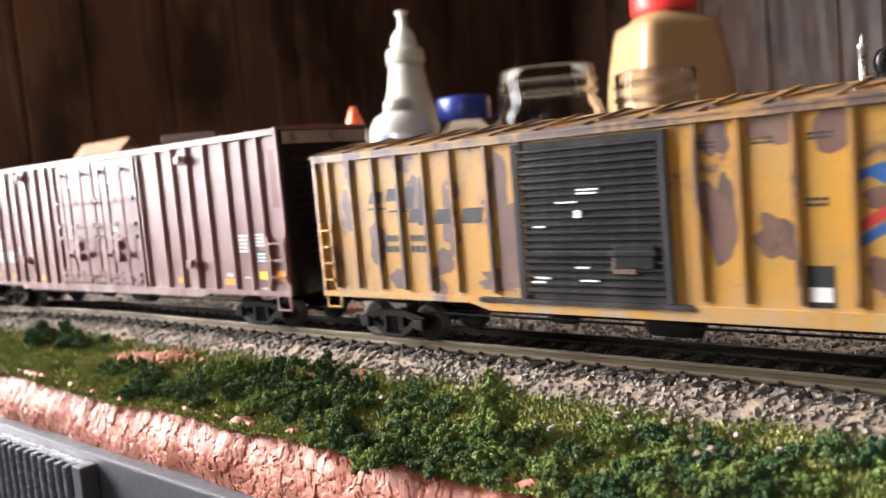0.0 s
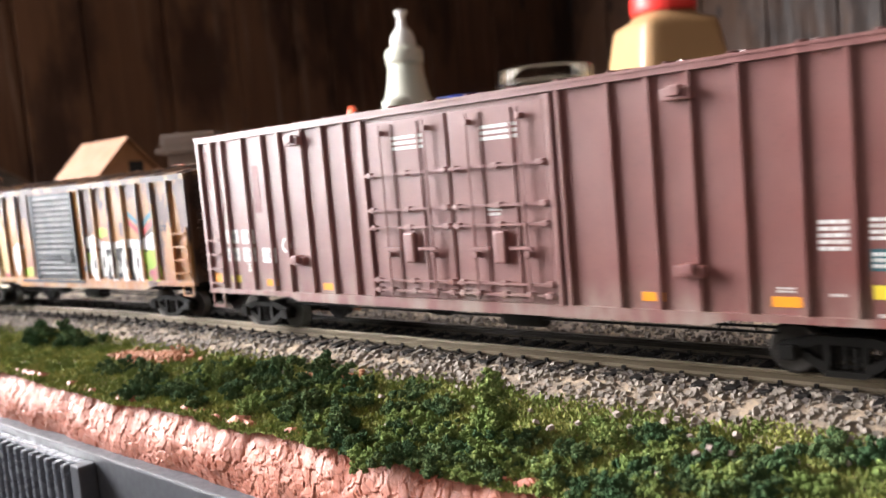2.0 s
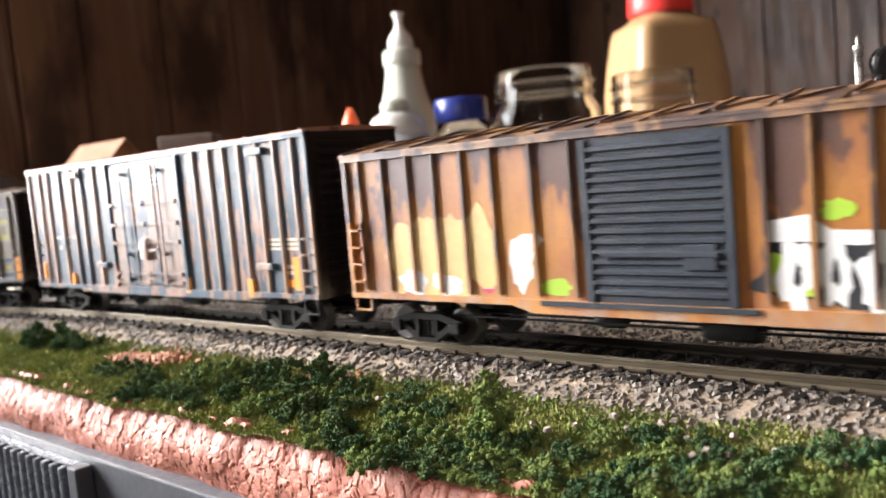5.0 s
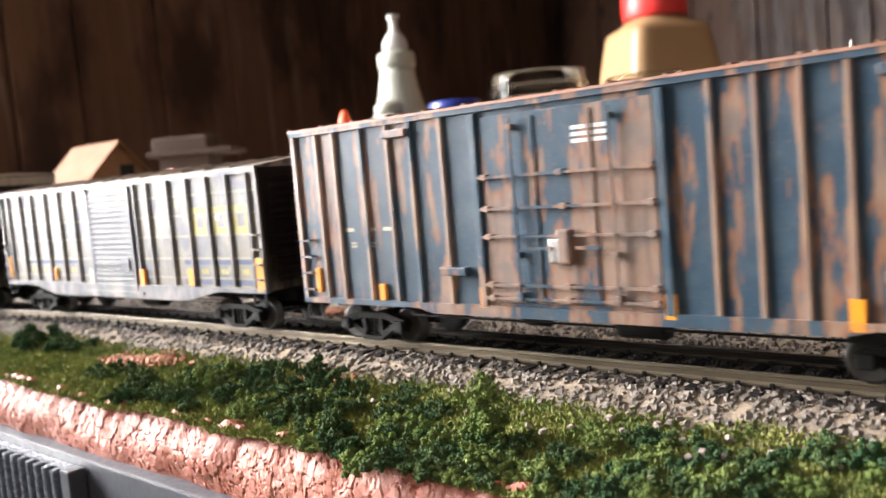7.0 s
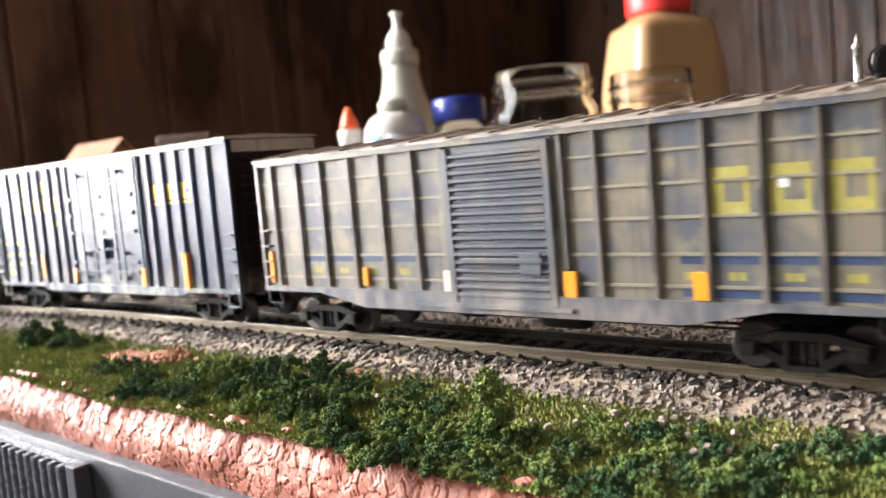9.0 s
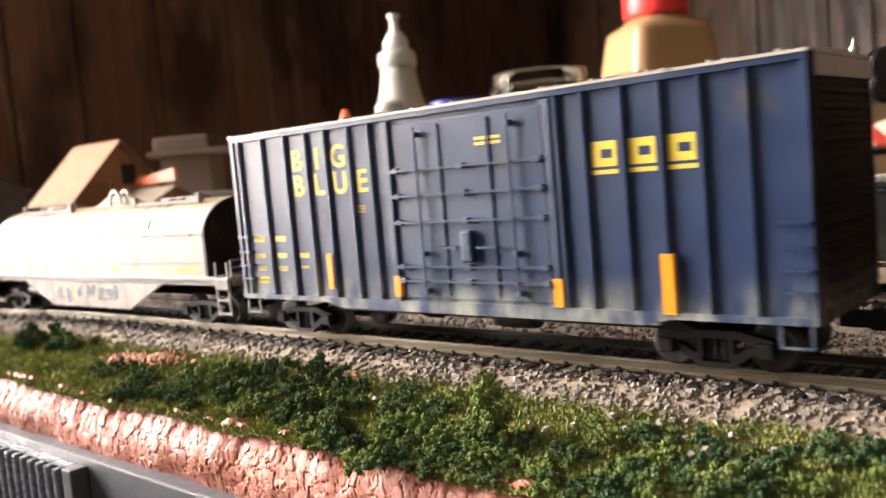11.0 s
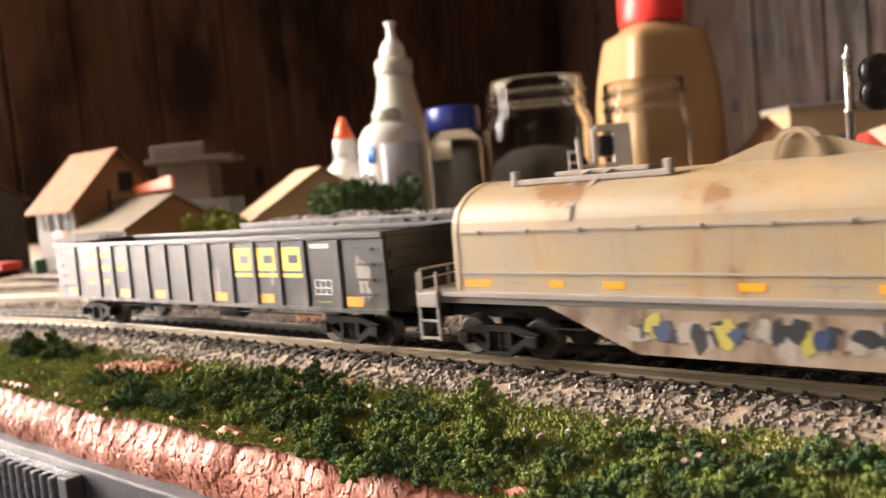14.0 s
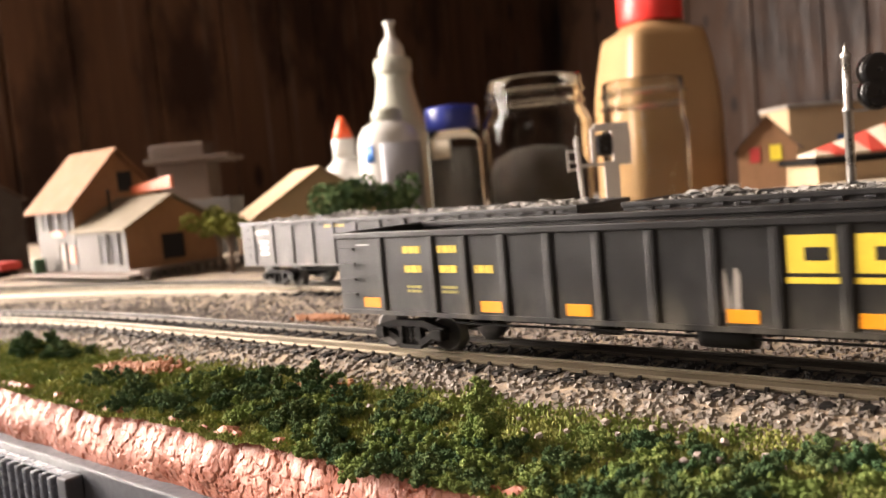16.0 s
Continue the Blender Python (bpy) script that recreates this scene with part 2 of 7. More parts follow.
BUSH_DARK = leafy("dark_green_foam", (0.026, 0.055, 0.022), (0.115, 0.155, 0.064), (0.037, 0.074, 0.034))
BUSH_MID = leafy("mid_green_foam", (0.060, 0.100, 0.026), (0.235, 0.280, 0.095), (0.105, 0.150, 0.044))
BUSH_PALE = leafy("olive_foam", (0.10, 0.12, 0.03), (0.20, 0.20, 0.05), (0.13, 0.13, 0.03))


def soil():
    m = Mat("sandy_soil", 0.85)
    c = m.mix(m.ramp(m.noise(60, 4), 0.35, 0.65), (0.30, 0.23, 0.155), (0.17, 0.13, 0.10))
    c = m.mix(m.ramp(m.noise(500, 4), 0.45, 0.65, 0, 0.6), c, (0.10, 0.085, 0.07))
    m.color(c)
    m.bump(m.noise(1600, 5), 0.6, 0.0006)
    return m.m


def copper():
    m = Mat("copper_painted_plaster", 0.5, 0.0)
    c = m.mix(m.ramp(m.noise(70, 4), 0.35, 0.65), (0.31, 0.088, 0.048), (0.38, 0.135, 0.085))
    c = m.mix(m.ramp(m.noise(420, 4), 0.45, 0.7, 0, 0.55), c, (0.44, 0.195, 0.135))
    c = m.mix(m.ramp(m.cells(420, "DISTANCE_TO_EDGE", stretch=(1, 1, 0.8)), 0.0, 0.05, 0.7, 0.0), c, (0.17, 0.05, 0.03))
    c = m.mix(m.ramp(m.noise(180, 4, shift=(5, 1, 2)), 0.58, 0.68, 0, 0.5), c, (0.20, 0.075, 0.045))
    m.color(c)
    m.rough(m.ramp(m.noise(300, 4), 0.3, 0.7, 0.46, 0.70))
    m.b.inputs["Specular IOR Level"].default_value = 0.32
    h = m.math("ADD", m.cells(420, "F1", "Color", (1, 1, 0.8)), m.math("MULTIPLY", m.noise(1100, 4), 0.7))
    m.bump(h, 0.22, 0.0004)
    return m.m


SOIL, COPPER = soil(), copper()
FASCIA = plain("black_fascia_paint", (0.075, 0.080, 0.092), 0.42, 0, 0.3, 900)
CORRUGATED = plain("black_corrugated_plastic", (0.115, 0.125, 0.145), 0.26, 0.1, 0.25, 700)


def panelling(name):
    """Dark stained boards: long grain, pale rubbed streaks, sooty clouds and knots."""
    m = Mat(name, 0.55)
    m.b.inputs["Specular IOR Level"].default_value = 0.22
    ob = m.object_random()
    c = m.mix(m.noise(5, 6, 0.65, (14, 14, 0.5)), (0.022, 0.011, 0.007), (0.135, 0.068, 0.040))
    c = m.mix(m.ramp(ob, 0.1, 1.0, 0, 0.5), c, (0.15, 0.082, 0.050))
    c = m.mix(m.ramp(m.noise(4, 5, 0.6, (11, 11, 0.35), (2, 5, 1)), 0.56, 0.72, 0, 0.55), c, (0.20, 0.150, 0.125))
    c = m.mix(m.ramp(m.noise(6, 5, 0.6, (1, 1, 0.4)), 0.46, 0.66, 0, 0.85), c, (0.018, 0.010, 0.008))
    c = m.mix(m.ramp(m.cells(3.2, "F1", "Distance", (2.2, 2.2, 1.0)), 0.05, 0.13, 0.8, 0.0), c, (0.012, 0.008, 0.007))
    m.color(c)
    m.rough(m.ramp(m.noise(12, 4, stretch=(6, 6, 0.5)), 0.3, 0.7, 0.34, 0.55))
    m.bump(m.noise(30, 5, 0.6, (10, 10, 0.4)), 0.3, 0.001)
    return m.m


PANEL = panelling("dark_walnut_panelling")
PLASTER_WALL = plain("brown_wall_paint", (0.13, 0.095, 0.07), 0.8, 0, 0.1, 6)
FLOORING = plain("brown_floor_boards", (0.09, 0.055, 0.035), 0.5, 0, 0.3, 8)


def glass(name, tint=(1, 1, 1), rough=0.02):
    m = Mat(name, rough)
    m.color(tint)
    m.b.inputs["Transmission Weight"].default_value = 1.0
    m.b.inputs["IOR"].default_value = 1.19
    return m.m


GLASS = glass("clear_jar_glass", (0.96, 0.97, 0.95))
PANE = glass("window_glass", (1, 1, 1), 0.0)
AMBER = plain("cloudy_amber_liquid", (0.33, 0.200, 0.095), 0.34, 0, 0.06, 25)
MILKY = plain("milky_polythene", (0.37, 0.38, 0.32), 0.35, 0, 0.06, 30)
WHITE_PLASTIC = plain("white_plastic", (0.50, 0.495, 0.47), 0.3, 0, 0.05, 40)
RED_PLASTIC = plain("red_plastic_cap", (0.62, 0.028, 0.022), 0.35, 0, 0.12, 60)
ORANGE_PLASTIC = plain("orange_red_nozzle", (0.75, 0.10, 0.03), 0.35, 0, 0.1, 60)
BLUE_PLASTIC = plain("blue_plastic_cap", (0.012, 0.025, 0.19), 0.35, 0, 0.12, 60)
LABEL_GREY = plain("faded_paper_label", (0.36, 0.37, 0.40), 0.6, 0, 0.2, 80)
LABEL_BLUE = plain("blue_label_print", (0.02, 0.16, 0.50), 0.5, 0, 0.2, 80)
POWDER = plain("grey_powder", (0.20, 0.19, 0.175), 0.8, 0, 0.25, 120)
DARK_FILL = plain("dark_scenery_crumb", (0.040, 0.028, 0.020), 0.9, 0, 0.7, 160)
PAPER = plain("cream_sticker", (0.60, 0.54, 0.42), 0.6, 0, 0.15, 80)
SCRAP = stone("scrap_metal_flakes", (0.05, 0.05, 0.05), (0.36, 0.34, 0.31), (0.16, 0.15, 0.14))
SIGNAL_WHITE = plain("white_signal_paint", (0.62, 0.60, 0.56), 0.5, 0, 0.15, 200)
HOUSE_WHITE = plain("off_white_siding", (0.100, 0.092, 0.083), 0.7, 0, 0.2, 120, 0.2)
HOUSE_BROWN = plain("brown_board_siding", (0.28, 0.150, 0.080), 0.7, 0, 0.25, 150, 0.15)
ROOF_TAN = plain("tan_shingle_roof", (0.20, 0.098, 0.050), 0.8, 0, 0.25, 180, 0.15)
ROOF_OLIVE = plain("olive_felt_roof", (0.15, 0.125, 0.088), 0.8, 0, 0.25, 180, 0.15)
WINDOW_DARK = plain("dark_window_film", (0.02, 0.02, 0.022), 0.5, 0, 0.2, 100, 0.08)
ORANGE_SIGN = plain("orange_sign_card", (0.45, 0.085, 0.022), 0.5, 0, 0.15, 100)
CARD = plain("cream_card", (0.42, 0.285, 0.165), 0.7, 0, 0.2, 90)
CARD_GREY = plain("grey_card", (0.26, 0.23, 0.20), 0.7, 0, 0.25, 90)
CARD_TAN = plain("tan_card", (0.080, 0.050, 0.033), 0.7, 0, 0.25, 90)
PLATFORM = plain("weathered_platform_timber", (0.13, 0.09, 0.065), 0.7, 0, 0.3, 200)
PLASTER_GLARE = plain("pale_plaster_glare", (0.52, 0.45, 0.35), 0.6, 0, 0.2, 90)
AWN_RED = plain("red_awning_stripe", (0.55, 0.06, 0.04), 0.6, 0, 0.15, 120)
AWN_WHITE = plain("cream_awning_stripe", (0.62, 0.52, 0.40), 0.6, 0, 0.15, 120)
STEEL = plain("brushed_signal_steel", (0.48, 0.46, 0.43), 0.3, 0.85, 0.2, 300)
SIGNAL_BLACK = plain("gloss_black_casting", (0.010, 0.010, 0.011), 0.3, 0, 0.3, 300)


# ---- building helpers ----
def box(bm, x0, x1, y0, y1, z0, z1):
    v = [bm.verts.new(p) for p in ((x0, y0, z0), (x1, y0, z0), (x1, y1, z0), (x0, y1, z0), (x0, y0, z1), (x1, y0, z1), (x1, y1, z1), (x0, y1, z1))]
    for f in ((0, 3, 2, 1), (4, 5, 6, 7), (0, 1, 5, 4), (1, 2, 6, 5), (2, 3, 7, 6), (3, 0, 4, 7)):
        bm.faces.new([v[i] for i in f])
    return v


def soft_box(bm, x0, x1, y0, y1, z0, z1, r):
    """A box with bevelled edges."""
    t = bmesh.new()
    box(t, x0, x1, y0, y1, z0, z1)
    bmesh.ops.bevel(t, geom=list(t.edges), offset=r, segments=2, affect="EDGES", profile=0.6)
    add(bm, t)


def add(bm, other, m=None):
    """Moves the geometry of another bmesh into bm."""
    if m is not None:
        other.transform(m)
    me = bpy.data.meshes.new("t")
    other.to_mesh(me)
    other.free()
    bm.from_mesh(me)
    bpy.data.meshes.remove(me)


def slab(bm, pts, y0, y1):
    """An outline in x and z, extruded from y0 to y1."""
    a = [bm.verts.new((p[0], y0, p[1])) for p in pts]
    b = [bm.verts.new((p[0], y1, p[1])) for p in pts]
    fs = [bm.faces.new(a), bm.faces.new(b[::-1])]
    n = len(pts)
    for i in range(n):
        fs.append(bm.faces.new((a[i], b[i], b[(i + 1) % n], a[(i + 1) % n])))
    bmesh.ops.recalc_face_normals(bm, faces=fs)


def beam(bm, a, b, w, up=Vector((0, 0, 1))):
    """A square bar of width w from a to b."""
    a, b = Vector(a), Vector(b)
    d = (b - a).normalized()
    s = d.cross(up)
    s = (s if s.length > 1e-4 else d.cross(Vector((1, 0, 0)))).normalized() * (w / 2)
    u = s.cross(d).normalized() * (w / 2)
    c = [bm.verts.new(p + i * s + j * u) for p in (a, b) for i, j in ((-1, -1), (1, -1), (1, 1), (-1, 1))]
    for f in ((0, 1, 2, 3), (7, 6, 5, 4), (0, 4, 5, 1), (1, 5, 6, 2), (2, 6, 7, 3), (3, 7, 4, 0)):
        bm.faces.new([c[i] for i in f])


def lathe(bm, prof, n=32, m=None, closed=False):
    """Turns a profile of (radius, height) round z."""
    t = bmesh.new()
    rings = []
    for r, z in prof:
        rings.append([t.verts.new((r * math.cos(2 * math.pi * i / n), r * math.sin(2 * math.pi * i / n), z)) for i in range(n)])
    for a, b in zip(rings, rings[1:]):
        for i in range(n):
            t.faces.new((a[i], a[(i + 1) % n], b[(i + 1) % n], b[i]))
    if closed:
        for i in range(n):
            t.faces.new((rings[-1][i], rings[-1][(i + 1) % n], rings[0][(i + 1) % n], rings[0][i]))
    else:
        t.faces.new(rings[0][::-1])
        t.faces.new(rings[-1])
    for f in t.faces:
        f.smooth = len(f.verts) == 4
    bmesh.ops.recalc_face_normals(t, faces=t.faces)
    add(bm, t, m)


def mesh_of(name, bm, material):
    me = bpy.data.meshes.new(name)
    bm.to_mesh(me)
    bm.free()
    me.materials.append(material)
    return me


def part(name, bm, material, parent, label=""):
    ob = new(name, mesh_of(name, bm, material))
    ob.parent = parent
    return tagged(ob, label)


def thing(name, label, category, group="", kind="", m=None):
    """An empty at the thing's base, to which its parts belong."""
    ob = new(name)
    ob.empty_display_size = 0.01
    if m is not None:
        ob.matrix_basis = m
    return tagged(ob, label, category, group, kind)


def solo(name, bm, material, label, category, group="", kind="", m=None):
    ob = new(name, mesh_of(name, bm, material))
    if m is not None:
        ob.matrix_basis = m
    return tagged(ob, label, category, group, kind)


def fresh():
    return bmesh.new()


def crumbs(name, places, sizes, material, squash=0.75, faces="octa", rng=None, spin=True):
    """Many small irregular grains as one mesh, quickly."""
    rng = rng or np.random.default_rng(3)
    if faces == "octa":
        base = np.array([(1, 0, 0), (-1, 0, 0), (0, 1, 0), (0, -1, 0), (0, 0, 1), (0, 0, -1)], float)
        tri = np.array([(0, 2, 4), (2, 1, 4), (1, 3, 4), (3, 0, 4), (2, 0, 5), (1, 2, 5), (3, 1, 5), (0, 3, 5)])
    elif faces == "rock":
        base = np.array([(-1, -1, -1), (1, -1, -1), (1, 1, -1), (-1, 1, -1), (-.7, -.7, 1), (.7, -.8, 1), (.8, .7, .8), (-.7, .8, .9)], float) * 0.72
        tri = np.array([(0, 2, 1), (0, 3, 2), (4, 5, 6), (4, 6, 7), (0, 1, 5), (0, 5, 4), (1, 2, 6), (1, 6, 5), (2, 3, 7), (2, 7, 6), (3, 0, 4), (3, 4, 7)])
    else:
        base = np.array([(-1, -.15, 0), (1, -.15, 0), (0.1, .15, 0), (0.3, 0, 2.6)], float)
        tri = np.array([(0, 1, 3), (1, 2, 3), (2, 0, 3), (0, 2, 1)])
    n, k = len(places), len(base)
    v = np.repeat(base[None], n, 0) * (1 + rng.uniform(-.35, .35, (n, k, 3)))
    v[:, :, 2] *= squash
    a = rng.uniform(0, 2 * np.pi, n)
    c, s = np.cos(a)[:, None], np.sin(a)[:, None]
    x, y = v[:, :, 0] * c - v[:, :, 1] * s, v[:, :, 0] * s + v[:, :, 1] * c
    if spin:
        b = rng.uniform(-.7, .7, n)
        c, s = np.cos(b)[:, None], np.sin(b)[:, None]
        y, z = y * c - v[:, :, 2] * s, y * s + v[:, :, 2] * c
    else:
        z = v[:, :, 2]
    p = np.stack((x, y, z), 2) * np.asarray(sizes)[:, None, None] + np.asarray(places)[:, None, :]
    t = (tri[None] + (np.arange(n) * k)[:, None, None]).reshape(-1, 3)
    me = bpy.data.meshes.new(name)
    me.vertices.add(n * k)
    me.vertices.foreach_set("co", p.reshape(-1))
    me.loops.add(len(t) * 3)
    me.loops.foreach_set("vertex_index", t.reshape(-1))
    me.polygons.add(len(t))
    me.polygons.foreach_set("loop_start", np.arange(len(t)) * 3)
    me.polygons.foreach_set("loop_total", np.full(len(t), 3))
    me.update(calc_edges=True)
    me.shade_flat()
    me.materials.append(material)
    return me


# ---- the two tracks ----
BEND, RADIUS, SPACING = -0.300, 0.711, 0.0935


def track(s, off=0.0):
    """Place and heading at the distance s along the line, off to its far side."""
    if s > BEND:
        return Vector((s, off, 0)), 0.0
    r = RADIUS + off
    th = (BEND - s) / RADIUS
    return Vector((BEND - r * math.sin(th), -RADIUS + r * math.cos(th), 0)), th


def bend_y(x):
    """How far the line has swung towards the viewer at x."""
    return 0.0 if x > BEND else -(RADIUS - math.sqrt(max(0.01, RADIUS ** 2 - (x - BEND) ** 2)))


def sweep(bm, outline, off, s0, s1, step=0.012):
    """A section (across, up) carried along the line."""
    ss = [s0 + i * (s1 - s0) / round((s1 - s0) / step) for i in range(round((s1 - s0) / step) + 1)]
    rings = []
    for s in ss:
        p, th = track(s, off)
        n = Vector((-math.sin(th), math.cos(th), 0))
        rings.append([bm.verts.new(p + n * a + Vector((0, 0, b))) for a, b in outline])
    k = len(outline)
    for a, b in zip(rings, rings[1:]):
        for i in range(k):
            bm.faces.new((a[i], a[(i + 1) % k], b[(i + 1) % k], b[i]))
    bm.faces.new(rings[0])
    bm.faces.new(rings[-1][::-1])
    bmesh.ops.recalc_face_normals(bm, faces=bm.faces)


RAIL_SECTION = [(-0.0011, -0.0025), (0.0011, -0.0025), (0.0011, -0.0021), (0.00035, -0.0017), (0.00035, -0.0008), (0.0006, -0.0005), (0.0005, 0), (-0.0005, 0), (-0.0006, -0.0005), (-0.00035, -0.0008), (-0.00035, -0.0017), (-0.0011, -0.0021)]


def ground_z(x, y):
    """Height of the layout's ground."""
    b = y - bend_y(x)
    knots = ((-0.075, -0.0155), (-0.060, -0.0120), (-0.045, -0.0105), (-0.026, -0.0082), (-0.0165, -0.0036), (-0.012, -0.0030), (0.012, -0.0030), (0.018, -0.0040), (0.030, -0.0072), (0.060, -0.0072), (0.078, -0.0036), (0.110, -0.0032), (0.125, -0.005), (0.2, -0.005))
    z = knots[-1][1]
    if b <= knots[0][0]:
        z = knots[0][1]
    else:
        for (a, za), (c, zc) in zip(knots, knots[1:]):
            if a <= b <= c:
                z = za + (zc - za) * (b - a) / (c - a)
                break
    w = min(1.0, max(0.0, (-0.020 - b) / 0.01)) if b < 0 else min(1.0, max(0.0, (b - 0.13) / 0.05))
    return z + w * 0.0016 * noise.noise(Vector((x * 45, y * 45, 0.3))) + w * 0.0007 * noise.noise(Vector((x * 170, y * 170, 4)))


# ---- the room ----
WEST, EAST, SOUTH, NORTH, LOW, HIGH = -1.75, 2.5, -3.0, 2.55, -0.9, 1.7


def room_box(name, x0, x1, y0, y1, z0, z1, material, label, category):
    bm = fresh()
    box(bm, x0, x1, y0, y1, z0, z1)
    return solo(name, bm, material, label, category, kind="structure")


def window(name, label, m, w, z0, z1):
    """A sash window in its opening: w wide, across local y, facing local x."""
    win = thing(name, label, "window", kind="structure", m=m)
    bm = fresh()
    e = 0.05
    for y0, y1, a, b in ((-w / 2, -w / 2 + e, z0, z1), (w / 2 - e, w / 2, z0, z1), (-w / 2 + e, w / 2 - e, z0, z0 + e), (-w / 2 + e, w / 2 - e, z1 - e, z1), (-w / 2 + e, w / 2 - e, (z0 + z1) / 2 - 0.02, (z0 + z1) / 2 + 0.02)):
        box(bm, -0.08, -0.02, y0, y1, a, b)
    part("window_frame", bm, WHITE_PLASTIC, win)
    for a, b in ((z0 + e, (z0 + z1) / 2 - 0.02), ((z0 + z1) / 2 + 0.02, z1 - e)):
        bm = fresh()
        box(bm, -0.053, -0.048, -w / 2 + e, w / 2 - e, a, b)
        part("pane", bm, PANE, win).visible_shadow = False
    bm = fresh()
    soft_box(bm, -0.02, 0.06, -w / 2 - 0.05, w / 2 + 0.05, z0 - 0.03, z0 - 0.001, 0.004)
    part("window_sill", bm, WHITE_PLASTIC, win)


def room():
    rng = random.Random(11)
    north = room_box("wall_north", WEST, EAST, NORTH + 0.012, NORTH + 0.10, LOW, HIGH, PANEL, "dark walnut panelled wall behind the layout", "wall")
    x = WEST + 0.012
    while x < EAST - 0.02:
        w = rng.choice((0.12, 0.17, 0.19, 0.14, 0.21, 0.16))
        bm = fresh()
        soft_box(bm, x + 0.003, min(x + w, EAST) - 0.003, NORTH - 0.003 * rng.random(), NORTH + 0.0119, LOW + 0.005, HIGH - 0.005, 0.0025)
        part("plank", bm, PANEL, north)
        x += w
    # west wall: panelled, with a window through it
    bm = fresh()
    for y0, y1, z0, z1 in ((SOUTH, -1.05, LOW, HIGH), (-0.01, NORTH + 0.10, LOW, HIGH), (-1.05, -0.01, LOW, -0.07), (-1.05, -0.01, 1.55, HIGH)):
        box(bm, WEST - 0.10, WEST - 0.012, y0, y1, z0, z1)
    west = solo("wall_west", bm, PANEL, "dark walnut panelled wall with a window", "wall", kind="structure")
    y = NORTH - 0.002
    while y > 0.0:
        w = rng.choice((0.12, 0.17, 0.19, 0.14, 0.22, 0.16))
        bm = fresh()
        soft_box(bm, WEST - 0.0119, WEST + 0.003 * rng.random(), max(y - w, -0.01) + 0.003, y - 0.003, LOW + 0.005, HIGH - 0.005, 0.0025)
        part("plank", bm, PANEL, west)
        y -= w
    room_box("wall_east", EAST, EAST + 0.1, SOUTH, NORTH + 0.10, LOW, HIGH, PLASTER_WALL, "plain brown painted side wall", "wall")
    bm = fresh()
    for x0, x1, z0, z1 in ((WEST - 0.1, 0.45, LOW, HIGH), (1.75, EAST + 0.1, LOW, HIGH), (0.45, 1.75, LOW, 0.55), (0.45, 1.75, 1.55, HIGH)):
        box(bm, x0, x1, SOUTH - 0.1, SOUTH, z0, z1)
    solo("wall_south", bm, PLASTER_WALL, "plain brown painted wall with a window", "wall", kind="structure")
    room_box("floor", WEST - 0.1, EAST + 0.1, SOUTH - 0.1, NORTH + 0.10, LOW - 0.1, LOW, FLOORING, "brown boarded floor of the room", "floor")
    room_box("ceiling", WEST - 0.1, EAST + 0.1, SOUTH - 0.1, NORTH + 0.10, HIGH, HIGH + 0.1, PLASTER_WALL, "plain brown painted ceiling", "ceiling")
    window("window_1", "white framed sash window letting in daylight", pose(WEST, -0.53, 0), 1.04, -0.07, 1.55)
    # Unseen window, added behind the viewer to carry the fill lamp.
    window("window_2", "unseen white framed sash window added behind the viewer for fill", pose(1.10, SOUTH, 0, 0, 0, 90), 1.30, 0.55, 1.55)


room()


def ground():
    """The layout's ground as one sheet of soil, finer near the track."""
    xs = list(np.arange(-1.5, -0.46, 0.03)) + list(np.arange(-0.46, 0.12, 0.004)) + list(np.arange(0.12, 0.7, 0.04))
    bs = list(np.arange(-0.060, -0.010, 0.0022)) + list(np.arange(-0.010, 0.13, 0.006)) + list(np.arange(0.13, 1.21, 0.04))
    bm = fresh()
    grid = []
    for x in xs:
        col = []
        for b in bs:
            y = b + (bend_y(x) if b < 0.15 else bend_y(x) * max(0, (0.4 - b) / 0.25))
            col.append(bm.verts.new((x, y, ground_z(x, y) if b < 0.5 else -0.005)))
        grid.append(col)
    for p, q in zip(grid, grid[1:]):
        for i in range(len(bs) - 1):
            bm.faces.new((p[i], q[i], q[i + 1], p[i + 1])).smooth = True
    return solo("ground", bm, SOIL, "sandy soil of the model railway layout", "ground", kind="structure")


ground()


CARPET = plain("dark_brown_scenic_mat", (0.045, 0.036, 0.028), 0.9, 0, 0.3, 60)


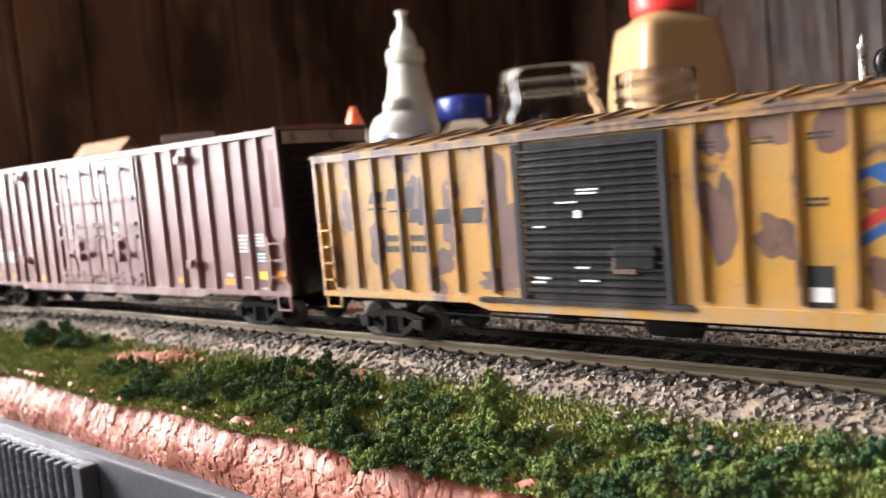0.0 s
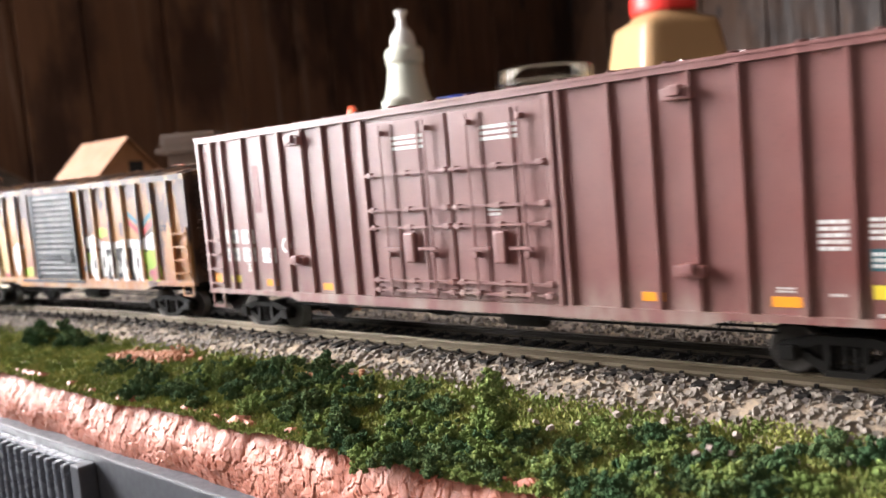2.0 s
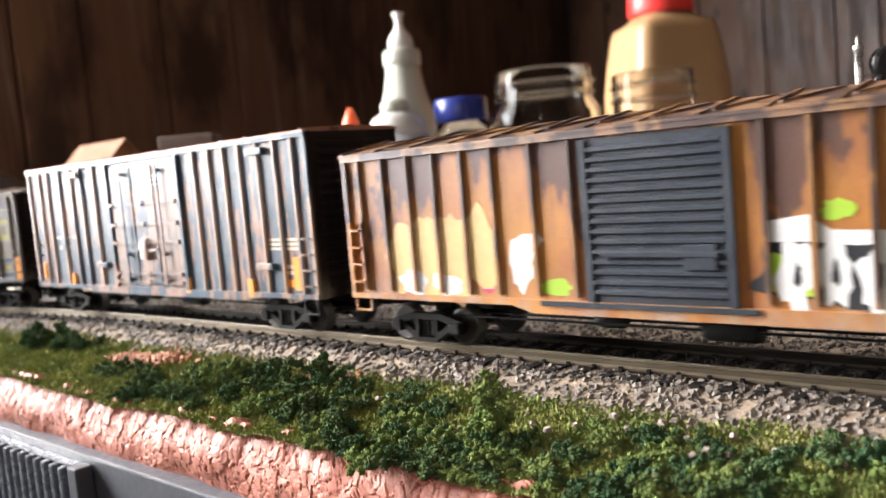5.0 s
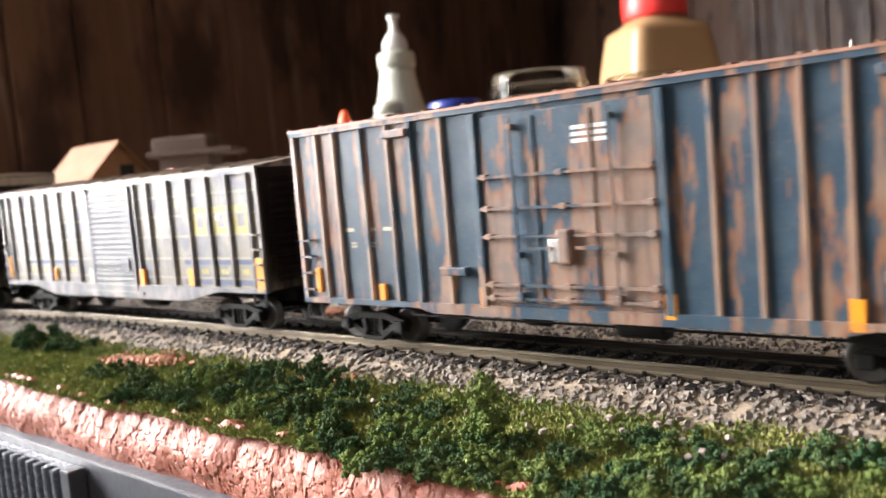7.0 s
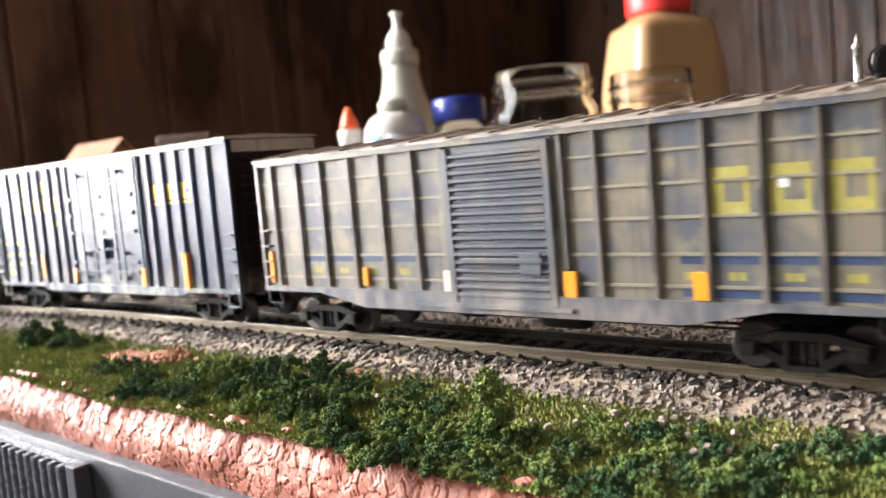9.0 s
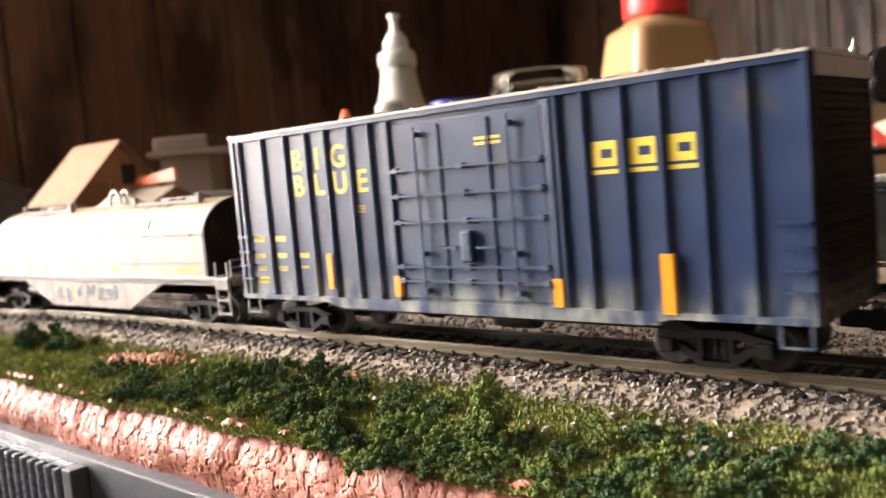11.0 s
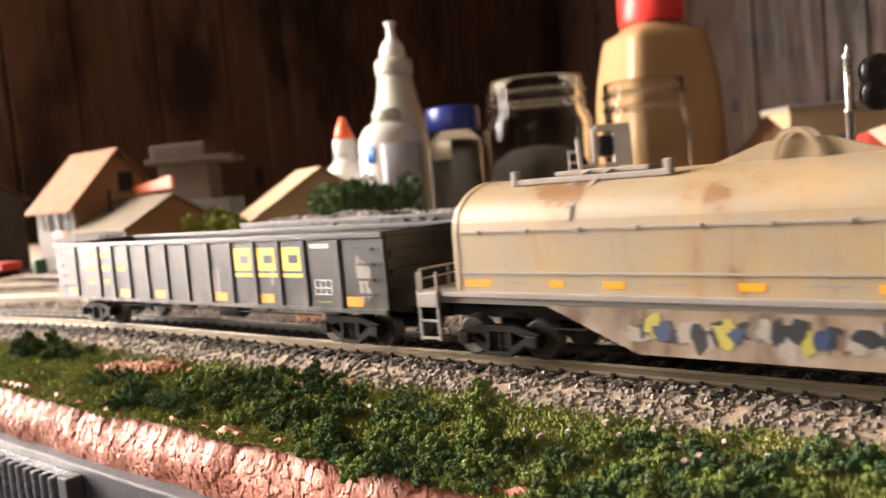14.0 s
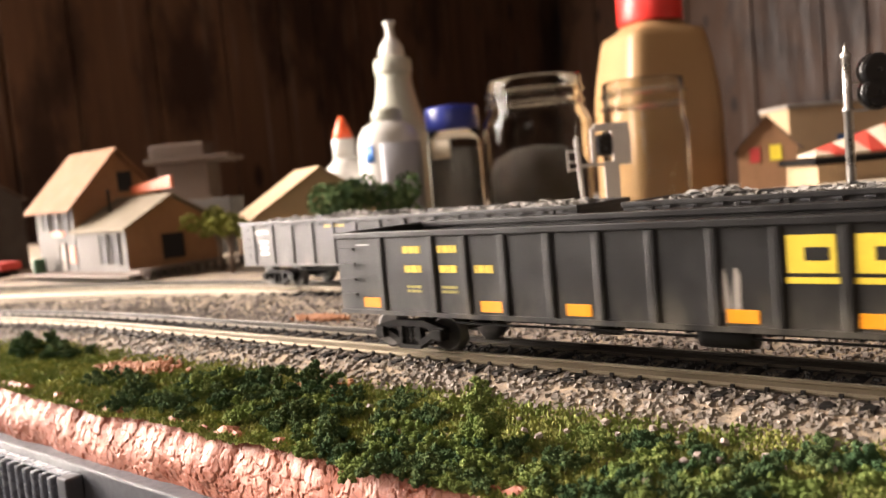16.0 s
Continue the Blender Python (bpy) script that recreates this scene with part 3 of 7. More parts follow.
def benchwork():
    """The black fascia and the table under the layout."""
    bm = fresh()
    plan = [(-1.5, -0.058), (0.7, -0.058), (0.7, 1.20), (-0.9, 1.20), (-1.5, 0.95)]
    lo = [bm.verts.new((x, y, -0.11)) for x, y in plan]
    hi = [bm.verts.new((x, y, -0.022)) for x, y in plan]
    bm.faces.new(lo[::-1])
    bm.faces.new(hi)
    for i in range(5):
        bm.faces.new((lo[i], lo[(i + 1) % 5], hi[(i + 1) % 5], hi[i]))
    solo("layout_table", bm, CARD_TAN, "plywood table carrying the model railway", "table", kind="structure")
    bm = fresh()
    soft_box(bm, -0.75, 0.7, -0.0668, -0.0582, -0.13, -0.0262, 0.0006)
    solo("fascia", bm, FASCIA, "black painted fascia below the copper rock", "fascia", kind="structure")
    bm = fresh()
    soft_box(bm, -1.5, -0.64, -1.9, -0.0585, -0.11, -0.0062, 0.002)
    solo("table_wing", bm, CARPET, "side wing of the layout under the returning track", "table", kind="structure")
    for x in (-0.75, 0.6):
        for y in (0.0, 0.70):
            bm = fresh()
            soft_box(bm, x - 0.03, x + 0.03, y - 0.03, y + 0.03, -0.9, -0.11, 0.003)
            solo("table_leg", bm, CARD_TAN, "square timber leg under the layout table", "table leg", "legs of the layout table")
    # corrugated panel fixed to the fascia
    p = thing("corrugated_panel", "black corrugated plastic panel against the fascia", "panel")
    bm = fresh()
    box(bm, -0.62, -0.233, -0.0690, -0.0670, -0.12, -0.0285)
    part("backing", bm, CORRUGATED, p)
    x = -0.60
    while x < -0.241:
        bm = fresh()
        soft_box(bm, x, x + 0.0028, -0.0720, -0.0691, -0.12, -0.0292, 0.0008)
        part("slat", bm, CORRUGATED, p)
        x += 0.0054
    bm = fresh()
    soft_box(bm, -0.62, -0.2335, -0.0700, -0.0670, -0.0293, -0.0284, 0.0004)
    part("top_rail", bm, CORRUGATED, p)
    bm = fresh()
    soft_box(bm, -0.2365, -0.2312, -0.0722, -0.0670, -0.12, -0.0280, 0.0006)
    part("end_post", bm, FASCIA, p)


benchwork()


def rock():
    """The flaky copper-painted edge of the scenery: plates at uneven depths with cracks between."""
    bm = fresh()
    grid = []
    n = 38
    xs = list(np.arange(-0.56, -0.34, 0.0030)) + list(np.arange(-0.34, -0.075, 0.00045)) + list(np.arange(-0.075, 0.02, 0.003))
    for x in xs:
        sway = bend_y(x) * 0.25
        top = ground_z(x, -0.058 + bend_y(x)) + 0.0004 + 0.0020 * noise.noise(Vector((x * 60, 3, 1))) + 0.0016 * noise.noise(Vector((x * 230, 1, 2)))
        bot = -0.0275
        col = []
        for j in range(n):
            v = j / (n - 1)
            z = top + (bot - top) * v
            w = Vector((x * 330, z * 360, 0.7)) + 0.5 * Vector((noise.noise(Vector((x * 500, z * 500, 5))), noise.noise(Vector((x * 500, z * 500, 8))), 0))
            dist, cells = noise.voronoi(w)
            c = cells[0]
            step = noise.cell(c * 3.7 + Vector((0.3, 0.2, 0.1))) * 0.5 + 0.5
            tx = noise.cell(c * 5.1 + Vector((9.3, 0.2, 0.1)))
            tz = noise.cell(c * 4.3 + Vector((2.3, 7.2, 0.1)))
            d = w - c
            crack = max(0.0, 1.0 - (dist[1] - dist[0]) / 0.07)
            relief = 0.00030 * step + 0.00024 * (tx * d.x + tz * d.y) - 0.00030 * crack + 0.00008 * noise.noise(Vector((x * 1500, z * 1500, 3)))
            y = -0.0575 - 0.0045 * v - 0.0026 * math.sin(math.pi * v) - 0.0016 * noise.noise(Vector((x * 55, z * 80, 2))) - relief
            col.append(bm.verts.new((x, y + sway, z)))
        back = bm.verts.new((x, -0.0535 + sway, top - 0.0012))
        grid.append([back] + col)
    for p, q in zip(grid, grid[1:]):
        for j in range(n):
            bm.faces.new((p[j], p[j + 1], q[j + 1], q[j]))
    bmesh.ops.recalc_face_normals(bm, faces=bm.faces)
    solo("rock_face", bm, COPPER, "flaky copper painted rock edge below the grass", "rock", kind="structure")


rock()


def lay_track(name, off, s0, s1, label):
    t = thing(name, label, "track", kind="structure")
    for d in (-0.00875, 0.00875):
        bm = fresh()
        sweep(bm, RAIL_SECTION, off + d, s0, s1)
        part("rail", bm, RAIL if d < 0 else RAIL_SHADED, t)
    bm = fresh()
    soft_box(bm, -0.0013, 0.0013, -0.0155, 0.0155, -0.0045, -0.00255, 0.0002)
    me = mesh_of("tie", bm, TIE)
    s = s0 + 0.002
    while s < min(s1, 0.2):
        p, th = track(s, off)
        ob = new("tie", me)
        ob.parent = t
        ob.matrix_basis = Matrix.Translation(p) @ Matrix.Rotation(th + random.uniform(-0.02, 0.02), 4, "Z")
        s += 0.0068
    bm = fresh()
    for s in np.arange(max(s0, -0.5) + 0.002, 0.02, 0.0068):
        for d in (-0.00875, 0.00875):
            for e in (-0.0014, 0.0014):
                p, th = track(s, off + d + e)
                box(bm, p.x - 0.0004, p.x + 0.0004, p.y - 0.0003, p.y + 0.0003, -0.00255, -0.0017)
    part("spike", bm, TIE, t)["kind"] = "stuff"


lay_track("track_1", 0.0, -1.80, 0.5, "nickel silver rails on dark ties in pale ballast")
lay_track("track_2", SPACING, -0.90, 0.5, "second track of silver rails behind the train")


# ---- freight cars ----
W = 0.0364
FACE = W / 2 - 0.0009          # side sheet; ribs stand proud to W / 2
WHEEL_R = 0.0048


def wheel_mesh():
    bm = fresh()
    for s in (-1, 1):
        y = s * 0.0088
        prof = [(0.0008, -0.0013), (0.0030, -0.0010), (0.0041, -0.0013), (0.0048, -0.0013), (0.0047, 0.0008), (0.0053, 0.0009), (0.0053, 0.0013), (0.0030, 0.0010), (0.0008, 0.0013)]
        lathe(bm, prof, 20, Matrix.Translation((0, y, 0)) @ Matrix.Rotation(radians(90 * s), 4, "X"))
    lathe(bm, [(0.0008, -0.0075), (0.0008, 0.0075)], 10, Matrix.Rotation(radians(90), 4, "X"))
    return mesh_of("wheelset", bm, WHEEL)


def frame_mesh():
    """One cast truck side frame, seen from the side."""
    bm = fresh()
    y0, y1 = -0.0135, -0.0113
    slab(bm, [(-0.0050, 0.0083), (0.0050, 0.0083), (0.0046, 0.0067), (-0.0046, 0.0067)], y0, y1)
    for s in (-1, 1):
        a = [(0.0050, 0.0083), (0.0118, 0.0066), (0.0122, 0.0052), (0.0078, 0.0056), (0.0044, 0.0067)]
        b = [(0.0078, 0.0056), (0.0092, 0.0048), (0.0044, 0.0018), (0.0026, 0.0018), (0.0030, 0.0030)]
        for o in (a, b):
            slab(bm, [(s * x, z) for x, z in o], y0, y1)
        soft_box(bm, s * 0.0101 - 0.0016, s * 0.0101 + 0.0016, y0 - 0.0009, y1, 0.0034, 0.0064, 0.0004)
        box(bm, s * 0.0032 - 0.0006, s * 0.0032 + 0.0006, y0, y1, 0.0030, 0.0070)
    slab(bm, [(-0.0046, 0.0020), (0.0046, 0.0020), (0.0036, 0.0009), (-0.0036, 0.0009)], y0 - 0.0003, y1)
    return mesh_of("side_frame", bm, TRUCK)


def spring_mesh():
    bm = fresh()
    for x in (-0.0016, 0.0, 0.0016):
        prof = []
        for i in range(9):
            prof.append((0.0007 if i % 2 else 0.00045, 0.0021 + i * 0.00055))
        lathe(bm, prof, 8, Matrix.Translation((x, -0.0124, 0)))
    return mesh_of("spring", bm, TRUCK)


WHEEL_ME, FRAME_ME, SPRING_ME = wheel_mesh(), frame_mesh(), spring_mesh()
WHEELS = []


def truck(parent, x):
    bm = fresh()
    soft_box(bm, -0.0024, 0.0024, -0.0118, 0.0118, 0.0044, 0.0078, 0.0005)
    soft_box(bm, -0.0016, 0.0016, -0.004, 0.004, 0.0075, 0.0095, 0.0004)
    t = part("truck", bm, TRUCK, parent)
    t.location = (x, 0, 0)
    for s in (1, -1):
        for nm, me in (("side_frame", FRAME_ME), ("spring", SPRING_ME)):
            ob = new(nm, me)
            ob.parent = t
            ob.rotation_euler = (0, 0, 0 if s > 0 else math.pi)
    for d in (-0.0101, 0.0101):
        ob = new("wheelset", WHEEL_ME)
        ob.parent = t
        ob.location = (d, 0, WHEEL_R)
        WHEELS.append((ob, d))


def coupler(parent, x, s):
    bm = fresh()
    soft_box(bm, x - 0.002, x + 0.0045, -0.0014, 0.0014, 0.0078, 0.0108, 0.0003)
    soft_box(bm, x + 0.0035, x + 0.0075, -0.0022, 0.0012, 0.0074, 0.0112, 0.0006)
    if s < 0:
        bm.transform(Matrix.Rotation(math.pi, 4, "Z"))
    part("coupler", bm, TRUCK, parent)


def underframe(parent, L, zb, mat=None):
    bm = fresh()
    box(bm, -L / 2 + 0.004, L / 2 - 0.004, -0.0035, 0.0035, 0.0082, zb + 0.001)
    for x in np.arange(-L / 2 + 0.05, L / 2 - 0.045, 0.016):
        box(bm, x - 0.0006, x + 0.0006, -FACE + 0.002, FACE - 0.002, zb - 0.002, zb + 0.0005)
    part("centre_sill", bm, mat or UNDER, parent)
    bm = fresh()
    lathe(bm, [(0.0022, -0.006), (0.0026, -0.0045), (0.0026, 0.0045), (0.0022, 0.006)], 14, pose(0.012, -0.009, 0.0078, 0, 90, 0))
    part("air_reservoir", bm, UNDER, parent)
    bm = fresh()
    lathe(bm, [(0.0015, -0.004), (0.0019, -0.002), (0.0019, 0.003), (0.0006, 0.004)], 12, pose(-0.016, -0.008, 0.0082, 0, 90, 0))
    for y in (-0.011, -0.006, 0.006):
        beam(bm, (-L / 2 + 0.034, y, 0.0078), (L / 2 - 0.034, y, 0.0078), 0.0005)
    part("brake_rigging", bm, UNDER, parent)


def decal(parent, name, mat, x, z, w, h, lift=0.00006, base=None, label="", lean=0.0):
    """A thin painted or stuck-on piece on the near side."""
    y = -(FACE if base is None else base)
    bm = fresh()
    slab(bm, [(x - w / 2 - lean, z - h / 2), (x + w / 2 - lean, z - h / 2), (x + w / 2 + lean, z + h / 2), (x - w / 2 + lean, z + h / 2)], y - lift, y + 0.00003)
    return part(name, bm, mat, parent, label)


def bars(parent, mat, x, z, w, h, rows, seed=0, base=None, lift=0.00007):
    """Small lettering as rows of bars."""
    rng = random.Random(seed)
    y = -(FACE if base is None else base)
    bm = fresh()
    step = h / rows
    for r in range(rows):
        zz = z + h / 2 - (r + 0.5) * step
        a = x - w / 2
        while a < x + w / 2 - 0.0002:
            b = min(a + rng.uniform(0.14, 0.4) * w, x + w / 2)
            box(bm, a, b - 0.00015, y - lift, y + 0.00003, zz - step * 0.30, zz + step * 0.30)
            a = b + 0.00015
    part("lettering", bm, mat, parent)


def blob(bm, cx, cz, rx, rz, seed, y, lift, n=22, rough=0.3):
    pts = []
    for i in range(n):
        a = 2 * math.pi * i / n
        k = 1 + rough * noise.noise(Vector((math.cos(a) * 1.7 + seed * 7.1, math.sin(a) * 1.7, seed)))
        pts.append((cx + rx * k * math.cos(a), cz + rz * k * math.sin(a)))
    slab(bm, pts, y - lift, y + 0.00003)


def ladder(parent, mat, x0, x1, zs, stiles=True, depth=0.0012):
    """Rungs on both sides of a car, on stiles or each fixed by itself."""
    y = -W / 2
    holder = {1: parent, -1: parent}
    if stiles:
        for s in (1, -1):
            bm = fresh()
            for x in (x0, x1):
                lo, hi = sorted((s * (y - 0.0004), s * (y + 0.0006)))
                box(bm, s * x - 0.0004, s * x + 0.0004, lo, hi, zs[0] - 0.002, zs[-1] + 0.002)
            holder[s] = part("ladder", bm, mat, parent)
    for s in (1, -1):
        for z in zs:
            bm = fresh()
            beam(bm, (s * x0, s * (y - depth * 0.5), z), (s * x1, s * (y - depth * 0.5), z), 0.00055)
            for x in (x0 + 0.0003, x1 - 0.0003):
                beam(bm, (s * x, s * (y - depth * 0.5), z), (s * x, s * (-FACE + 0.0001), z), 0.0005, Vector((1, 0, 0)))
            part("rung" if stiles else "grab_iron", bm, mat, holder[s])


def end_wall(parent, mat, x, zb, zt, s, n):
    """A corrugated end."""
    bm = fresh()
    turn = Matrix.Rotation(math.pi, 4, "Z")
    box(bm, x - 0.0004, x + 0.0002, -FACE, FACE, zb, zt)
    step = (zt - zb - 0.004) / n
    pieces = []
    for i in range(n):
        z = zb + 0.002 + step * (i + 0.5)
        pieces.append(fresh())
        slab(pieces[-1], [(x + 0.0001, z - step * 0.36), (x + 0.0009, z - step * 0.12), (x + 0.0009, z + step * 0.12), (x + 0.0001, z + step * 0.36)], -FACE + 0.003, FACE - 0.003)
    for y in (-FACE, FACE - 0.0012):
        pieces.append(fresh())
        box(pieces[-1], x - 0.0002, x + 0.0007, y, y + 0.0012, zb, zt)
    rungs = []
    for z in (zb + 0.010, zb + 0.014, zb + 0.018, zb + 0.022):
        rungs.append(fresh())
        beam(rungs[-1], (x + 0.0014, -FACE + 0.0015, z), (x + 0.0014, -FACE + 0.010, z), 0.0005)
    if s < 0:
        for t in [bm] + pieces + rungs:
            t.transform(turn)
    wall = part("end_wall", bm, mat, parent)
    for t in pieces:
        part("ridge", t, mat, wall)
    for t in rungs:
        part("grab_iron", t, mat, wall)


def roof(parent, mat, L, zt, peak=0.0016, step=0.0125, over=0.0004):
    bm = fresh()
    w = W / 2 + over
    prof = [(-w, zt - 0.0004), (-w, zt + 0.0002), (0, zt + peak), (w, zt + 0.0002), (w, zt - 0.0004)]
    rings = [[bm.verts.new((x, y, z)) for y, z in prof] for x in (-L / 2 - 0.0003, L / 2 + 0.0003)]
    for i in range(5):
        bm.faces.new((rings[0][i], rings[1][i], rings[1][(i + 1) % 5], rings[0][(i + 1) % 5]))
    bm.faces.new(rings[0])
    bm.faces.new(rings[1])
    bmesh.ops.recalc_face_normals(bm, faces=bm.faces)
    top = part("roof", bm, mat, parent)
    x = -L / 2 + 0.0008
    while x < L / 2:
        bm = fresh()
        for s in (-1, 1):
            beam(bm, (x, s * w, zt + 0.0003), (x, 0, zt + peak + 0.0002), 0.0007)
        part("ridge", bm, mat, top)
        x += step
    x = -L / 2 + step * 0.5
    while x < L / 2 - step * 0.4:
        for s in (-1, 1):
            bm = fresh()
            z0, z1 = zt + 0.0003 + peak * 0.2, zt + peak * 0.9
            beam(bm, (x - step * 0.3, s * w * 0.85, z0 + 0.0001), (x + step * 0.3, s * w * 0.15, z1), 0.0005)
            part("crease", bm, mat, top)
        x += step


def corrugated_door(parent, mat, x0, x1, zb, zt, n, seed=0):
    bm = fresh()
    y = -FACE - 0.0006
    box(bm, x0, x1, y, -FACE + 0.0004, zb, zt)
    d = part("door", bm, mat, parent)
    for x in (x0, x1 - 0.0016):
        bm = fresh()
        box(bm, x, x + 0.0016, y - 0.0006, y + 0.0001, zb, zt)
        part("door_stile", bm, mat, d)
    step = (zt - zb - 0.002) / n
    for i in range(n):
        bm = fresh()
        z = zb + 0.001 + (i + 0.5) * step
        t = [(y + 0.0001, z - step * 0.42), (y - 0.0006, z - step * 0.16), (y - 0.0006, z + step * 0.16), (y + 0.0001, z + step * 0.42)]
        a = [bm.verts.new((x0 + 0.0018, p, q)) for p, q in t]
        b = [bm.verts.new((x1 - 0.0018, p, q)) for p, q in t]
        for k in range(3):
            bm.faces.new((a[k], b[k], b[k + 1], a[k + 1]))
        bm.faces.new(a)
        bm.faces.new(b[::-1])
        bmesh.ops.recalc_face_normals(bm, faces=bm.faces)
        part("ridge", bm, mat, d)
    bm = fresh()
    soft_box(bm, x0 + 0.004, x1 - 0.003, y - 0.0011, y - 0.0005, zb + 0.0095, zb + 0.0107, 0.0002)
    soft_box(bm, (x0 + x1) / 2 + 0.006, x1 - 0.0035, y - 0.0009, y - 0.0003, zb + 0.007, zb + 0.012, 0.0002)
    part("latch", bm, mat, d)
    bm = fresh()
    box(bm, x0 - 0.012, x1 + 0.004, y - 0.0009, -FACE, zb - 0.0012, zb - 0.0002)
    part("door_track", bm, mat, parent)
    return d


def plug_door(parent, mat, x0, x1, zb, zt, bar_z, rods, seed=0):
    bm = fresh()
    y = -FACE - 0.0005
    soft_box(bm, x0, x1, y, -FACE + 0.0004, zb, zt, 0.0002)
    n = 3
    d = part("door", bm, mat, parent)
    for i in range(1, n):
        x = x0 + (x1 - x0) * i / n
        bm = fresh()
        box(bm, x - 0.0004, x + 0.0004, y - 0.00035, y + 0.0001, zb + 0.001, zt - 0.001)
        part("door_stile", bm, mat, d)
    for z in bar_z:
        bm = fresh()
        beam(bm, (x0 - 0.0006, y - 0.0008, z), (x1 + 0.0002, y - 0.0008, z), 0.0006)
        for x in (x0 + 0.001, (x0 + x1) / 2, x1 - 0.001):
            soft_box(bm, x - 0.0008, x + 0.0008, y - 0.0012, y + 0.0002, z - 0.0007, z + 0.0007, 0.0002)
        part("lock_bar", bm, mat, d)
    for x in rods:
        bm = fresh()
        beam(bm, (x, y - 0.0012, zb + 0.0005), (x, y - 0.0012, zt - 0.001), 0.00045)
        for z in (zb + 0.002, zb + 0.011, zt - 0.003):
            soft_box(bm, x - 0.0007, x + 0.0007, y - 0.0016, y + 0.0001, z - 0.0006, z + 0.0006, 0.0002)
        part("lock_rod", bm, mat, d)
    bm = fresh()
    c = (x0 + x1) / 2
    soft_box(bm, c - 0.0016, c + 0.0016, y - 0.0016, y, zb + 0.009, zb + 0.0165, 0.0005)
    beam(bm, (c - 0.009, y - 0.0013, zb + 0.0125), (c - 0.003, y - 0.0013, zb + 0.0125), 0.0007)
    beam(bm, (c + 0.003, y - 0.0013, zb + 0.0125), (c + 0.009, y - 0.0013, zb + 0.0125), 0.0007)
    part("gear_box", bm, mat, d)
    return d


def sill(parent, mat, L, zb, drop=0.0, fish=None):
    """The side sill on both sides; fish: a deeper middle from x0 to x1."""
    for s in (-1, 1):
        bm = fresh()
        pts = [(-L / 2, zb + 0.0014), (-L / 2, zb)]
        if fish:
            x0, x1, d, run = fish
            pts += [(x0 - run, zb), (x0, zb - d), (x1, zb - d), (x1 + run, zb)]
        pts += [(L / 2, zb), (L / 2, zb + 0.0014)]
        a, b = (-W / 2 - 0.0001, -FACE + 0.0006) if s < 0 else (FACE - 0.0006, W / 2 + 0.0001)
        slab(bm, pts, a, b)
        part("side_sill", bm, mat, parent)


def ribs(parent, mat, xs, zb, zt, w=0.0013, skip=()):
    for x in xs:
        for s in (-1, 1):
            bm = fresh()
            y0, y1 = (-W / 2, -FACE + 0.0003) if s < 0 else (FACE - 0.0003, W / 2)
            a = [(x - w / 2, y1), (x - w * 0.30, y0), (x + w * 0.30, y0), (x + w / 2, y1)] if s < 0 else [(x - w / 2, y0), (x - w * 0.30, y1), (x + w * 0.30, y1), (x + w / 2, y0)]
            lo = [bm.verts.new((p, q, zb)) for p, q in a]
            hi = [bm.verts.new((p, q, zt)) for p, q in a]
            for i in range(4):
                bm.faces.new((lo[i], lo[(i + 1) % 4], hi[(i + 1) % 4], hi[i]))
            bm.faces.new(lo[::-1])
            bm.faces.new(hi)
            bmesh.ops.recalc_face_normals(bm, faces=bm.faces)
            part("rib", bm, mat, parent)


def shell(label, L, zb, zt, paint, end_paint, roof_paint, rib_x, rib_w=0.0013, corr=14, group="boxcars of the train", trucks=None, peak=0.0016):
    """The bare boxcar: sheets, posts, ends, roof, frame and running gear."""
    c = thing("boxcar", label, "freight car", group)
    bm = fresh()
    box(bm, -L / 2 + 0.0003, L / 2 - 0.0003, -FACE, FACE, zb, zt - 0.0002)
    part("body", bm, paint, c)
    rib_paint = {PEELED: PEELED_RIB, YELLOW: YELLOW_RIB, RUSTY: RUSTY_RIB, CHALKED: CHALK_RIB}.get(paint, paint)
    ribs(c, rib_paint, rib_x, zb + 0.0012, zt - 0.0012, rib_w)
    for s in (-1, 1):
        for x in (-L / 2 + 0.0007, L / 2 - 0.0007):
            bm = fresh()
            y0 = -W / 2 if s < 0 else W / 2 - 0.0010
            box(bm, x - 0.0007, x + 0.0007, y0, y0 + 0.0010, zb, zt)
            part("corner_post", bm, rib_paint, c)
        bm = fresh()
        y0 = -W / 2 - 0.0002 if s < 0 else W / 2 - 0.001
        box(bm, -L / 2, L / 2, y0, y0 + 0.0012, zt - 0.0016, zt - 0.0002)
        part("top_chord", bm, roof_paint if paint in (YELLOW, RUSTY) else paint, c)
    end_wall(c, end_paint, L / 2, zb, zt - 0.0003, 1, corr)
    end_wall(c, end_paint, L / 2, zb, zt - 0.0003, -1, corr)
    roof(c, roof_paint, L, zt, peak)
    underframe(c, L, zb)
    for x in trucks or (-L / 2 + 0.0215, L / 2 - 0.0215):
        truck(c, x)
    coupler(c, L / 2, 1)
    coupler(c, L / 2, -1)
    return c


def stirrups(c, mat, L, zb):
    for x in (-L / 2 + 0.004, L / 2 - 0.004):
        bm = fresh()
        y = -W / 2 + 0.0004
        for d in (-0.0028, 0.0028):
            beam(bm, (x + d, y, zb + 0.0005), (x + d, y, zb - 0.0042), 0.0005, Vector((1, 0, 0)))
        beam(bm, (x - 0.003, y, zb - 0.0042), (x + 0.003, y, zb - 0.0042), 0.0005)
        part("stirrup_step", bm, mat, c)


def mm(*v):
    return [a / 1000 for a in v]


